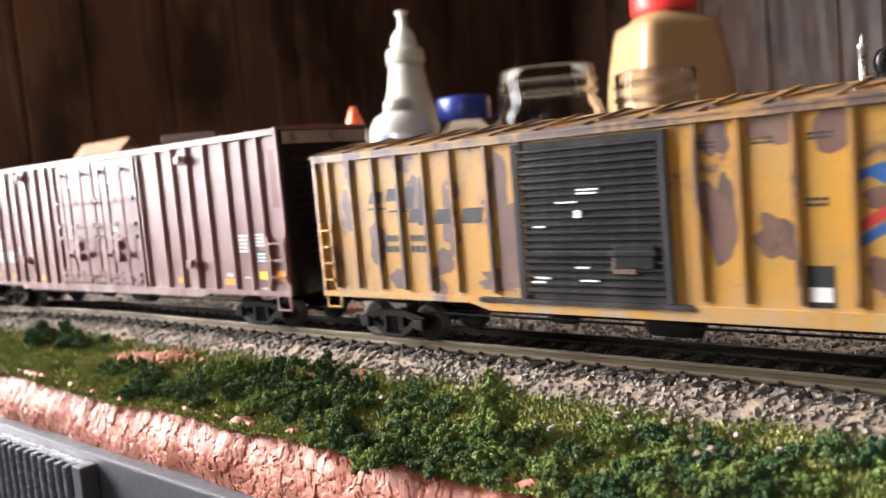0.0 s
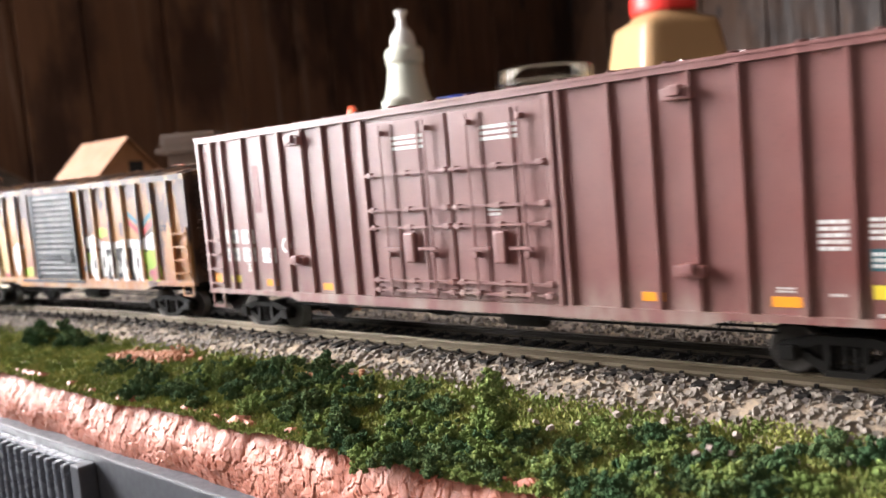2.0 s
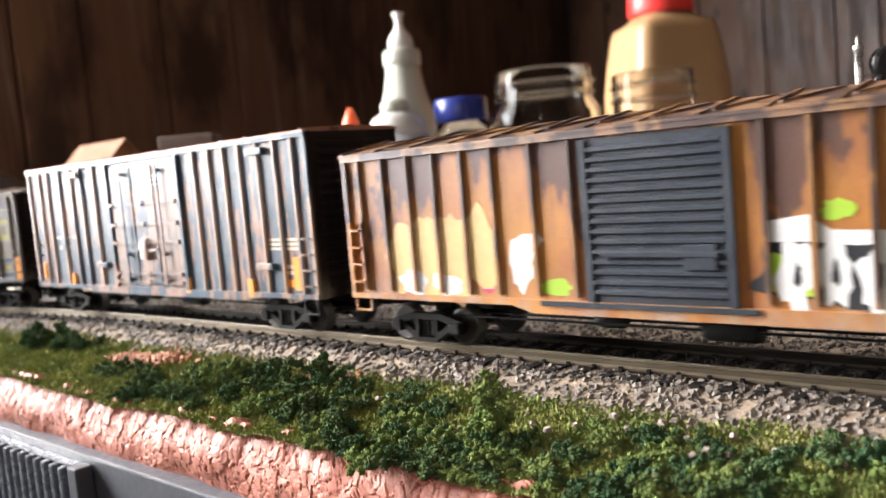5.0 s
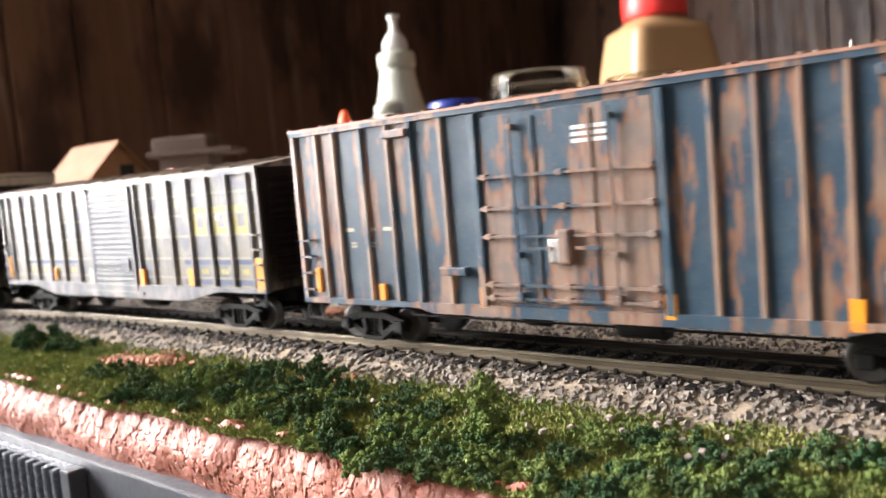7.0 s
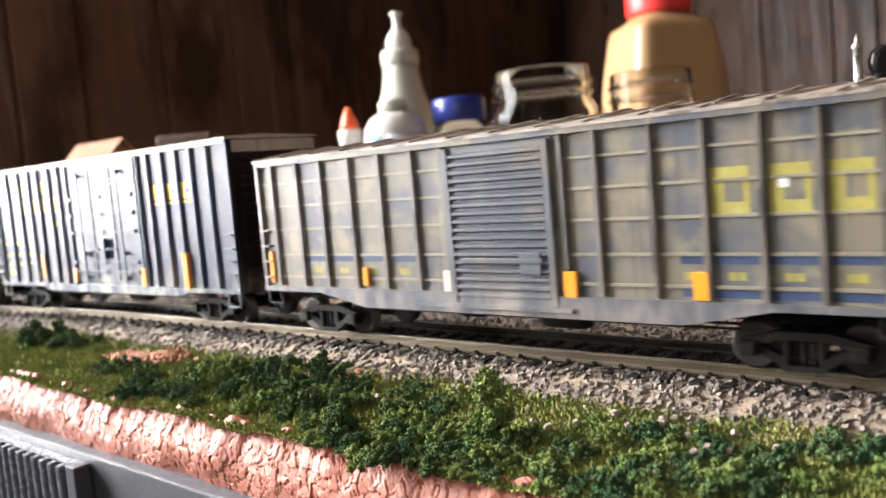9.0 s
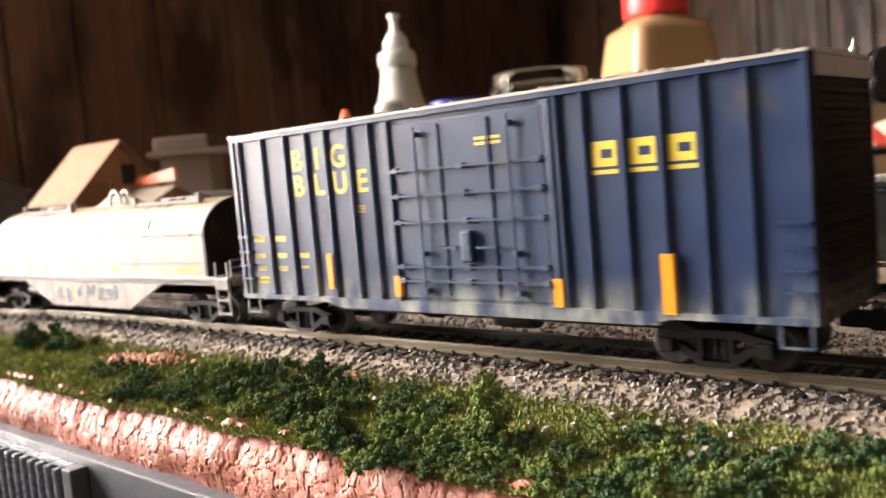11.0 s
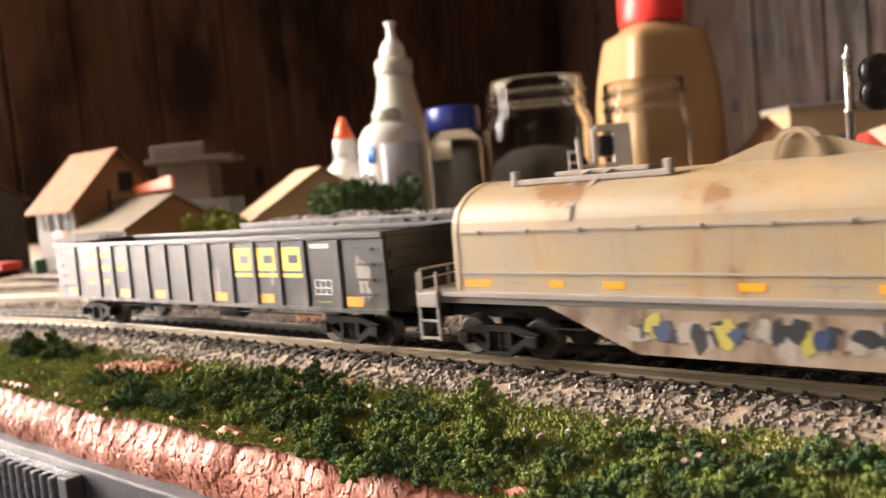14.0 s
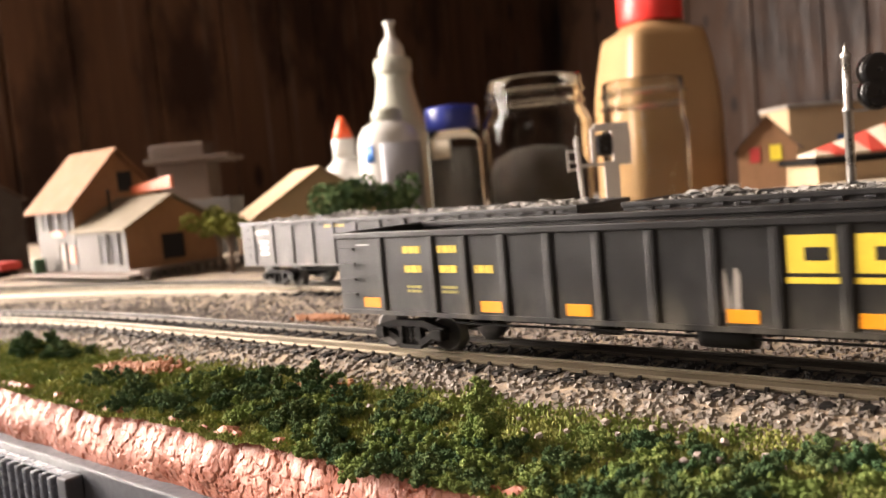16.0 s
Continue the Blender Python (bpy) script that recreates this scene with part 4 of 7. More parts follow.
def maroon_car():
    L, zb, zt = 0.2136, 0.0112, 0.0602
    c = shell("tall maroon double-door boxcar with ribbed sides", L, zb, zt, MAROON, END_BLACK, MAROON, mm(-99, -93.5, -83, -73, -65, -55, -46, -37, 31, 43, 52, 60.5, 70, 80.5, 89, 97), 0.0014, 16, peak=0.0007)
    sill(c, MAROON, L, zb, fish=(-0.062, 0.062, 0.0012, 0.004))
    for x0, x1 in ((-0.0285, -0.0012), (0.0002, 0.0272)):
        plug_door(c, MAROON, x0, x1, zb + 0.0015, zt - 0.0028, mm(44, 35, 30.5, 17, 14.5), (x0 + 0.006, x1 - 0.006))
        bars(c, WHITE_INK, (x0 + x1) / 2 + 0.001, 0.0515, 0.0105, 0.0040, 3, 3, FACE + 0.0005)
    for x in mm(-30.2, 28.6):
        bm = fresh()
        soft_box(bm, x - 0.0008, x + 0.0008, -W / 2 - 0.0003, -FACE, zb + 0.001, zt - 0.002, 0.0002)
        part("door_post", bm, MAROON, c)
    for x, z in ((0.0586, 0.0545), (0.0593, 0.0205), (-0.0574, 0.0555), (-0.0600, 0.0218)):
        bm = fresh()
        soft_box(bm, x - 0.003, x + 0.003, -W / 2 - 0.0012, -FACE, z - 0.0012, z + 0.0012, 0.0003)
        soft_box(bm, x - 0.0012, x + 0.0012, -W / 2 - 0.0020, -FACE, z - 0.0005, z + 0.0016, 0.0003)
        part("bracket", bm, MAROON, c)
    ladder(c, MAROON, 0.0985, 0.1058, mm(17, 22, 27), True)
    ladder(c, MAROON, -0.1058, -0.0985, mm(14.5, 19, 23.5, 28), False)
    for x, z, w, h in mm_rows((-93, 29, 6, 4.2), (-84.8, 28.9, 6.2, 4.2), (-93.2, 23.4, 6.2, 4.2), (-84.8, 23.4, 6.2, 4.2), (-74.9, 23.2, 6.6, 4.4)):
        decal(c, "number_panel", WHITE_INK, x, z, w, h)
        bars(c, LABEL_GREY, x, z, w * 0.75, h * 0.7, 1, int(x * 1e4), FACE + 0.00006)
    bm = fresh()
    lathe(bm, [(0.0016, -0.00006), (0.0022, -0.00006), (0.0022, 0.00003), (0.0016, 0.00003)], 20, pose(-0.0663, -FACE, 0.0261, 90, 0, 0), True)
    part("emblem", bm, WHITE_INK, c)
    for x, z, w, h in mm_rows((-102, 16, 5.2, 2.8), (-74.8, 15, 5.2, 1.9), (-48.6, 14.5, 5.6, 1.9), (50.4, 15.1, 5, 1.8), (76.9, 15, 5.4, 1.9), (102.6, 17, 6.0, 3.2)):
        decal(c, "reflector", ORANGE_INK, x, z, w, h, 0.00012)
    for x, z, w, h in mm_rows((-93.1, 15.8, 5, 2.2), (94.0, 17.2, 5, 2.4)):
        decal(c, "placard", LEMON_INK, x, z, w, h)
    decal(c, "placard", TEAL_INK, 0.0938, 0.0227, 0.0052, 0.0038)
    bars(c, WHITE_INK, 0.0938, 0.0227, 0.0044, 0.0030, 3, 9, FACE + 0.00006)
    bars(c, WHITE_INK, 0.0855, 0.0270, 0.0052, 0.0058, 5, 5)
    bars(c, WHITE_INK, 0.0940, 0.0280, 0.0054, 0.0042, 4, 6)
    bars(c, WHITE_INK, 0.0770, 0.0172, 0.0034, 0.0012, 2, 7)
    bars(c, WHITE_INK, 0.0940, 0.0132, 0.0034, 0.0010, 1, 8)
    bars(c, WHITE_INK, 0.0860, 0.0165, 0.0030, 0.0008, 1, 8)
    bars(c, WHITE_INK, -0.0846, 0.0195, 0.003, 0.003, 3, 4)
    bars(c, WHITE_INK, -0.0935, 0.0195, 0.003, 0.003, 3, 4)
    bars(c, WHITE_INK, 0.0120, 0.0335, 0.004, 0.0022, 2, 2, FACE + 0.0005)
    for x, z, w, h in mm_rows((103.2, 46, 3.6, 17), (-103, 50, 2.6, 12), (-78, 43, 3, 14)):
        decal(c, "primer_patch", PRIMER, x, z, w, h)
    bm = fresh()
    box(bm, L / 2 + 0.0009, L / 2 + 0.0011, -FACE + 0.0006, FACE - 0.0006, zt - 0.0045, zt - 0.0008)
    part("height_warning_band", bm, TAN_ROOF, c, "pale warning band along the top of the end")
    stirrups(c, MAROON, L, zb)
    return c, L


def mm_rows(*rows):
    return [mm(*r) for r in rows]


RB_RIBS = (-83.4, -74.8, -66, -57.4, -48.4, -39.5, -28.5, -18.5, 22.6, 31, 41, 50.7, 60.2, 69, 79)


def yellow_ladders(c, mat):
    ladder(c, mat, 0.0796, 0.0880, mm(17.0, 21.5, 26.0, 30.5), True, 0.0016)
    ladder(c, mat, -0.0880, -0.0836, mm(17.0, 21.5, 26.0, 30.5), True, 0.0016)


def yellow_car():
    L, zb, zt = 0.1787, 0.0135, 0.0505
    c = shell("yellow boxcar with brown rust blotches and black door", L, zb, zt, YELLOW, RUSTY_END, GRIMY_ROOF, mm(*RB_RIBS), 0.0014, 13, peak=0.0034)
    sill(c, YELLOW, L, zb - 0.0012, fish=(-0.030, 0.060, 0.0016, 0.006))
    corrugated_door(c, BLACK_DOOR, -0.0205, 0.0168, zb + 0.0005, zt - 0.0022, 20)
    yellow_ladders(c, YELLOW)
    for i, (x, z, rx, rz) in enumerate(mm_rows((27.0, 31, 3.2, 9.5), (26.5, 45.5, 3.2, 3.4), (37.5, 27, 4.2, 4.4), (37.5, 47, 4, 3), (47.5, 45, 3.2, 4.6), (56, 20, 3.6, 4.2), (55.5, 33, 3.0, 2.6), (66, 38, 4.0, 6), (74, 24, 4.2, 5), (-25.5, 40, 2.4, 7.5), (-23.5, 27, 3.6, 9.5), (-41, 32, 2.6, 7.5), (-43.5, 22, 3.2, 3.2), (-67, 26, 3.4, 5.5), (-52.5, 39, 2.6, 4), (-77, 36, 2.4, 5), (-27, 17.5, 6.0, 2.6), (-60, 17, 3.0, 2.4))):
        bm = fresh()
        blob(bm, x, z, rx, rz, 200 + i, -FACE, 0.00002 + 0.000004 * i, 26, 0.6)
        part("rust_patch", bm, RUST_DISC, c)
    for x, z, w, h in mm_rows((-66, 38.5, 4.5, 3), (-60, 39, 4, 3.2), (-54, 38, 3.6, 5.5), (-50, 37, 1.5, 12), (-52, 33.5, 5, 3.4), (-43, 33, 5.5, 3.6), (-34, 33, 6, 3.6)):
        decal(c, "emblem_block", BLACK_INK, x, z, w, h, 0.00011, lean=0.0006)
    for x, z, w in mm_rows((-66, 35.6, 7), (-58, 34.8, 7)):
        decal(c, "emblem_bar", BLACK_INK, x, z, w, 0.0005, 0.00011)
    bars(c, BLACK_INK, -0.0615, 0.0265, 0.005, 0.0055, 2, 3)
    bars(c, BLACK_INK, -0.0520, 0.0265, 0.0055, 0.0055, 2, 4)
    for z, mat in ((0.0360, BLUE_INK), (0.0275, RED_INK), (0.0250, BLUE_INK)):
        bm = fresh()
        s = -1 if mat is BLUE_INK and z > 0.03 else 1
        slab(bm, [(0.0515, z), (0.0585, z - s * 0.0042 if s < 0 else z + 0.0042), (0.0585, z + 0.0020 + (0.0042 if s > 0 else -0.0042)), (0.0515, z + 0.0020)], -FACE - 0.00008, -FACE + 0.00003)
        part("emblem_chevron", bm, mat, c)
    for x in (0.0245, 0.0355, 0.0455):
        bars(c, BLACK_INK, x, 0.0445, 0.0045, 0.0016, 2, int(x * 1e4))
    bars(c, BLACK_INK, 0.0445, 0.0330, 0.004, 0.0020, 2, 5)
    decal(c, "placard", BLACK_INK, 0.0445, 0.0180, 0.0048, 0.0075)
    decal(c, "placard", WHITE_INK, 0.0445, 0.0166, 0.0040, 0.0026, 0.00010)
    rng = random.Random(4)
    for i in range(9):
        decal(c, "chalk_mark", WHITE_INK, -0.018 + rng.random() * 0.018, 0.016 + rng.random() * 0.026, 0.002 + rng.random() * 0.004, 0.0004, 0.00128, label="")
    decal(c, "reflector", WHITE_INK, -0.004, 0.0325, 0.0018, 0.0016, 0.0013)
    decal(c, "patch", RUSTY_END, 0.0062, 0.0220, 0.0055, 0.0042, 0.0013)
    stirrups(c, YELLOW, L, zb)
    return c, L


RUST_DISC = weathered("brown_rust_patch", (0.100, 0.046, 0.034), (0.14, 0.070, 0.048), (0.08, 0.04, 0.032), 0.56, 160, 0.3, 0.5)
BLACK_DOOR = weathered("black_door_paint", (0.012, 0.012, 0.013), (0.022, 0.022, 0.023), (0.25, 0.25, 0.25), 0.74, 240, 0.15, 0.42, gloss=0.18, dust=(0.08, 0.075, 0.07))


def graffiti_car():
    L, zb, zt = 0.1787, 0.0135, 0.0500
    c = shell("rusted yellow boxcar with grey door and spray-paint graffiti", L, zb, zt, RUSTY, RUSTY_END, RUST_ROOF, mm(*RB_RIBS), 0.0014, 13, peak=0.0034)
    sill(c, RUSTY, L, zb - 0.0010, fish=(-0.030, 0.060, 0.0016, 0.006))
    corrugated_door(c, DOOR_GREY, -0.0155, 0.0170, zb + 0.0005, zt - 0.0022, 15)
    yellow_ladders(c, RUSTY)
    # pale block of graffiti by one end
    for x, z, rx, rz, mat, sd in ((-0.0700, 0.0235, 0.0050, 0.0082, CREAM_GLOW, 1), (-0.0620, 0.0240, 0.0062, 0.0098, CREAM_GLOW, 2), (-0.0530, 0.0235, 0.0062, 0.0100, CREAM_GLOW, 3), (-0.0445, 0.0240, 0.0056, 0.0095, CREAM_GLOW, 16), (-0.0670, 0.0170, 0.0045, 0.0034, WHITE_INK, 17), (-0.0560, 0.0165, 0.0050, 0.0030, WHITE_INK, 18), (-0.0430, 0.0170, 0.0024, 0.0028, PINK_INK, 4), (-0.0330, 0.0220, 0.0032, 0.0062, WHITE_INK, 5), (-0.0300, 0.0270, 0.0030, 0.0020, WHITE_INK, 6), (-0.0240, 0.0165, 0.0040, 0.0020, LIME_INK, 7)):
        bm = fresh()
        blob(bm, x, z, rx, rz, sd, -FACE, 0.00004 + 0.000006 * sd, 24, 0.5)
        part("graffiti_patch", bm, mat, c)
    # the large white tag with dark gaps, lime and magenta
    bm = fresh()
    blob(bm, 0.0460, 0.0200, 0.0235, 0.0068, 8, -FACE, 0.00008, 40, 0.5)
    part("graffiti_patch", bm, BLACK_INK, c, "black outline of the graffiti")
    for x, z, rx, rz, mat, sd in ((0.0272, 0.0200, 0.0045, 0.0050, LIME_INK, 11), (0.0650, 0.0195, 0.0050, 0.0058, LIME_INK, 12), (0.0655, 0.0165, 0.0030, 0.0022, PINK_INK, 13), (0.0590, 0.0225, 0.0030, 0.0030, LIME_INK, 14), (0.0350, 0.0320, 0.0030, 0.0018, LIME_INK, 15)):
        bm = fresh()
        blob(bm, x, z, rx, rz, sd, -FACE, 0.00012, 22, 0.6)
        part("graffiti_patch", bm, mat, c)
    for i, x in enumerate(mm(27.5, 34.0, 41.0, 48.5, 56.0)):
        bm = fresh()
        blob(bm, x, 0.0195 + 0.0008 * (i % 2), 0.0029, 0.0062, 21 + i, -FACE, 0.00016, 20, 0.9)
        part("graffiti_patch", bm, WHITE_INK, c)
        bm = fresh()
        blob(bm, x + 0.0004, 0.0205, 0.0007, 0.0022, 31 + i, -FACE, 0.00020, 12, 0.8)
        part("graffiti_patch", bm, BLACK_INK, c)
    bm = fresh()
    slab(bm, [(0.0225, 0.0300), (0.030, 0.0310), (0.034, 0.0282), (0.043, 0.0280), (0.051, 0.0290), (0.060, 0.0285), (0.0685, 0.0315), (0.0690, 0.0250), (0.060, 0.0252), (0.050, 0.0262), (0.038, 0.0255), (0.030, 0.0262), (0.0225, 0.0262)], -FACE - 0.00018, -FACE + 0.00003)
    part("graffiti_patch", bm, WHITE_INK, c, "white sprayed top stroke")
    for s, x in ((1, 0.0530), (-1, 0.0680)):
        for k, mat in enumerate((TEAL_INK, RED_INK)):
            z = 0.0372 - 0.0030 * k
            bm = fresh()
            slab(bm, [(x, z), (x + s * 0.0065, z - 0.0042), (x + s * 0.0065, z - 0.0022), (x, z + 0.0020)], -FACE - 0.00006, -FACE + 0.00003)
            part("emblem_chevron", bm, mat, c)
    bars(c, BLACK_INK, 0.0740, 0.0325, 0.004, 0.0022, 2, 5)
    stirrups(c, RUSTY, L, zb)
    return c, L


def peeled_car():
    L, zb, zt = 0.1771, 0.0112, 0.0586
    c = shell("tall blue boxcar with peeling paint and orange primer", L, zb, zt, PEELED, END_BLACK, ORANGE_ROOF, mm(-78.5, -71.6, -61.2, -51.6, -43.8, -33.7, 32.7, 41.2, 49.1, 57, 66, 74, 82), 0.0015, 15, peak=0.0008)
    sill(c, PEELED, L, zb, fish=(-0.040, 0.055, 0.0012, 0.005))
    plug_door(c, PEELED_DOOR, -0.0218, 0.0212, zb + 0.0022, zt - 0.0030, mm(42, 34.8, 28.5, 17.5, 14.5), mm(-12.5, 12.0))
    for x in mm(-23.6, 22.9):
        bm = fresh()
        soft_box(bm, x - 0.0009, x + 0.0009, -W / 2 - 0.0003, -FACE, zb + 0.001, zt - 0.002, 0.0002)
        part("door_post", bm, PEELED, c)
    bm = fresh()
    soft_box(bm, -0.0042, 0.0006, -FACE - 0.0019, -FACE - 0.0004, 0.0225, 0.0280, 0.0005)
    part("gear_box", bm, STEEL, c, "bare metal lock housing")
    for x, z, w, h in mm_rows((-82, 17.5, 1.7, 6.5), (-57.2, 14.8, 1.9, 4.2), (-23.8, 14.4, 2.0, 4.6), (22.9, 14.0, 2.2, 5.0), (57.2, 13.8, 2.6, 5.6), (80, 18.5, 2.8, 9.5)):
        decal(c, "reflector", ORANGE_INK, x, z, w, h, 0.0011 if abs(x) < 0.03 else 0.00100)
    for x in mm(-68, -60.5, -54):
        bars(c, PAPER, x, 0.0310, 0.0035, 0.0016, 1, int(x * 1e4))
    for x in mm(-67, -60):
        bars(c, PAPER, x, 0.0270, 0.002, 0.0018, 2, int(x * 1e4))
    bars(c, WHITE_INK, 0.0068, 0.0496, 0.0085, 0.0042, 3, 4, FACE + 0.0005)
    bars(c, PAPER, 0.0700, 0.0270, 0.0050, 0.0040, 3, 4)
    bars(c, PAPER, 0.0780, 0.0270, 0.0050, 0.0040, 3, 6)
    decal(c, "placard", ORANGE_INK, 0.0760, 0.0155, 0.0060, 0.0022)
    bars(c, PAPER, 0.0760, 0.0195, 0.0055, 0.0035, 2, 8)
    for x, z in ((-0.032, 0.0205), (0.066, 0.0205), (0.066, 0.0545), (-0.048, 0.0545)):
        bm = fresh()
        soft_box(bm, x - 0.004, x + 0.004, -W / 2 - 0.0010, -FACE, z - 0.0010, z + 0.0010, 0.0003)
        part("bracket", bm, PEELED, c)
    ladder(c, PEELED, 0.0830, 0.0876, mm(15, 19.5, 24, 28.5), False)
    ladder(c, PEELED, -0.0876, -0.0830, mm(15, 19.5, 24, 28.5), False)
    stirrups(c, UNDER, L, zb)
    return c, L


def chalky_car():
    L, zb, zt = 0.1750, 0.0134, 0.0506
    c = shell("chalky grey-blue boxcar with faded yellow lettering", L, zb, zt, CHALKED, END_BLACK, TAN_ROOF, mm(-80.3, -69.1, -59, -47.5, -36.1, -24.6, -14.6, 19, 27.2, 39.7, 50.7, 61.5, 71.9, 82.2), 0.0017, 13, peak=0.0026)
    sill(c, CHALK_DOOR, L, zb - 0.0006, fish=(-0.045, 0.045, 0.0034, 0.018))
    corrugated_door(c, CHALK_DOOR, -0.0140, 0.0162, zb - 0.0015, zt - 0.0022, 18)
    for z in mm(43.8, 37.3, 30.6, 23.3, 17.0):
        for x0, x1 in ((-0.0865, -0.0150), (0.0190, 0.0865)):
            bm = fresh()
            slab(bm, [(x0, z - 0.0003), (x1, z - 0.0003), (x1, z + 0.0003), (x0, z + 0.0003)], -FACE - 0.00035, -FACE + 0.0001)
            part("seam", bm, SEAM, c)
    for x in mm(55.5, 66.5, 76.8):
        decal(c, "emblem_block", YELLOW_FADED, x, 0.0350, 0.0075, 0.0092)
        decal(c, "emblem_inset", CHALKED, x + 0.0008, 0.0352, 0.0036, 0.0042, 0.0001)
    for x0, x1 in ((0.0450, 0.0495), (0.0520, 0.0605), (0.0625, 0.0710), (0.0730, 0.0815)):
        for z, h in ((0.0222, 0.0016), (0.0158, 0.0017)):
            decal(c, "stripe", NAVY_INK, (x0 + x1) / 2, z, x1 - x0, h)
        bars(c, YELLOW_FADED, (x0 + x1) / 2, 0.0191, 0.0034, 0.0026, 1, int(x0 * 1e4))
    for x in mm(-63.5, -53, -42, -30):
        decal(c, "stripe", NAVY_INK, x, 0.0222, 0.0085, 0.0015)
        bars(c, YELLOW_FADED, x, 0.0190, 0.0034, 0.0026, 1, int(-x * 1e4))
    for x, z, w, h in mm_rows((19.6, 16.8, 3.0, 5.8), (49.2, 17.2, 3.0, 5.4), (85.2, 18.4, 3.4, 10), (-44, 17.6, 1.7, 4.6), (-15.4, 17.0, 2.0, 5.0), (-83.5, 19.8, 1.7, 9)):
        decal(c, "reflector", ORANGE_INK if x > 0 or x < -0.02 else PAPER, x, z, w, h, 0.0010)
    decal(c, "paint_spot", WHITE_INK, 0.0655, 0.0362, 0.0018, 0.0018, 0.00016)
    ladder(c, CHALKED, 0.0830, 0.0866, mm(17, 21.5, 26, 30.5), False)
    ladder(c, CHALKED, -0.0866, -0.0830, mm(17, 21.5, 26, 30.5), False)
    stirrups(c, UNDER, L, zb)
    return c, L


YELLOW_FADED = plain("faded_yellow_lettering", (0.36, 0.32, 0.07), 0.5, 0, 0.4, 400)


SEAM = plain("pale_rubbed_seam", (0.25, 0.225, 0.155), 0.45, 0, 0.4, 300)


def letter(ch, size):
    cu = bpy.data.curves.new("letter", "FONT")
    cu.body, cu.size, cu.align_x, cu.align_y, cu.extrude, cu.offset = ch, size, "CENTER", "CENTER", 0.00004, size * 0.022
    ob = new("letter", cu)
    dg = bpy.context.evaluated_depsgraph_get()
    me = bpy.data.meshes.new_from_object(ob.evaluated_get(dg))
    bpy.data.objects.remove(ob)
    bpy.data.curves.remove(cu)
    me.name = "letter"
    return me


def blue_car():
    L, zb, zt = 0.1680, 0.0110, 0.0592
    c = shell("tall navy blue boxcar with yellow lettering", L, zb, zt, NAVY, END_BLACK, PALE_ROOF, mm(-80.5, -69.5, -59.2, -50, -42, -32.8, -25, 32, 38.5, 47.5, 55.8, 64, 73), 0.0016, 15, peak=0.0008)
    sill(c, NAVY, L, zb, fish=(-0.040, 0.050, 0.0014, 0.006))
    plug_door(c, NAVY, -0.0165, 0.0285, zb + 0.0022, zt - 0.0030, mm(44.8, 38.5, 32, 21, 17.5), mm(-8, 20))
    for x in mm(-18.2, 30.2):
        bm = fresh()
        soft_box(bm, x - 0.0009, x + 0.0009, -W / 2 - 0.0003, -FACE, zb + 0.001, zt - 0.002, 0.0002)
        part("door_post", bm, NAVY, c)
    for word, z in (("BIG", 0.0500), ("BLUE", 0.0430)):
        for ch, x in zip(word, mm(-54.6, -46.0, -37.4, -28.9)):
            me = letter(ch, 0.0082)
            me.materials.append(YELLOW_INK)
            ob = new("letter", me)
            ob.parent = c
            ob.matrix_basis = pose(x, -FACE - 0.00006, z, 90, 0, 0)
            tagged(ob, "bold yellow letter")
    for x in mm(43, 51.6, 60):
        decal(c, "emblem_block", YELLOW_INK, x, 0.0445, 0.0058, 0.0052)
        decal(c, "emblem_inset", NAVY, x + 0.0006, 0.0445, 0.0026, 0.0018, 0.0001)
        decal(c, "emblem_bar", YELLOW_INK, x, 0.0408, 0.0062, 0.0009)
    for x, z, w, h in mm_rows((-43.4, 19.5, 2.0, 9.6), (-18.2, 16.0, 2.1, 5.2), (30.2, 15.6, 2.3, 6.2), (56, 18, 2.6, 12)):
        decal(c, "reflector", ORANGE_INK, x, z, w, h, 0.00125)
    for x, z, w, h in mm_rows((-75, 28.6, 5, 2.6), (-65, 28.6, 5, 2.6), (-75, 23.8, 4.2, 2.3), (-65, 23.8, 4.2, 2.3), (-55, 23.8, 4, 2.3)):
        bars(c, YELLOW_INK, x, z, w, h, 1, int(-x * 1e4))
    bars(c, YELLOW_INK, -0.0748, 0.0200, 0.004, 0.0016, 2, 5)
    bars(c, YELLOW_INK, -0.0650, 0.0200, 0.004, 0.0016, 2, 6)
    bars(c, YELLOW_INK, -0.0550, 0.0205, 0.003, 0.0012, 1, 6)
    bars(c, LEMON_INK, -0.0748, 0.0165, 0.0055, 0.0022, 2, 8)
    decal(c, "placard", RED_INK, -0.0820, 0.0420, 0.0016, 0.0026)
    decal(c, "placard", ORANGE_INK, -0.0812, 0.0225, 0.0032, 0.0020)
    bars(c, YELLOW_INK, 0.0135, 0.0500, 0.0075, 0.0024, 2, 8, FACE + 0.0005)
    bars(c, YELLOW_INK, -0.0300, 0.0360, 0.003, 0.0022, 3, 2)
    ladder(c, NAVY, -0.0835, -0.0780, mm(17, 21, 25, 29.5), False)
    ladder(c, NAVY, 0.0780, 0.0835, mm(17, 21, 25, 29.5), False)
    bm = fresh()
    box(bm, L / 2 + 0.0009, L / 2 + 0.0011, -FACE + 0.0006, FACE - 0.0006, zt - 0.0045, zt - 0.0008)
    part("height_warning_band", bm, PALE_ROOF, c, "pale warning band along the top of the end")
    stirrups(c, NAVY, L, zb)
    return c, L


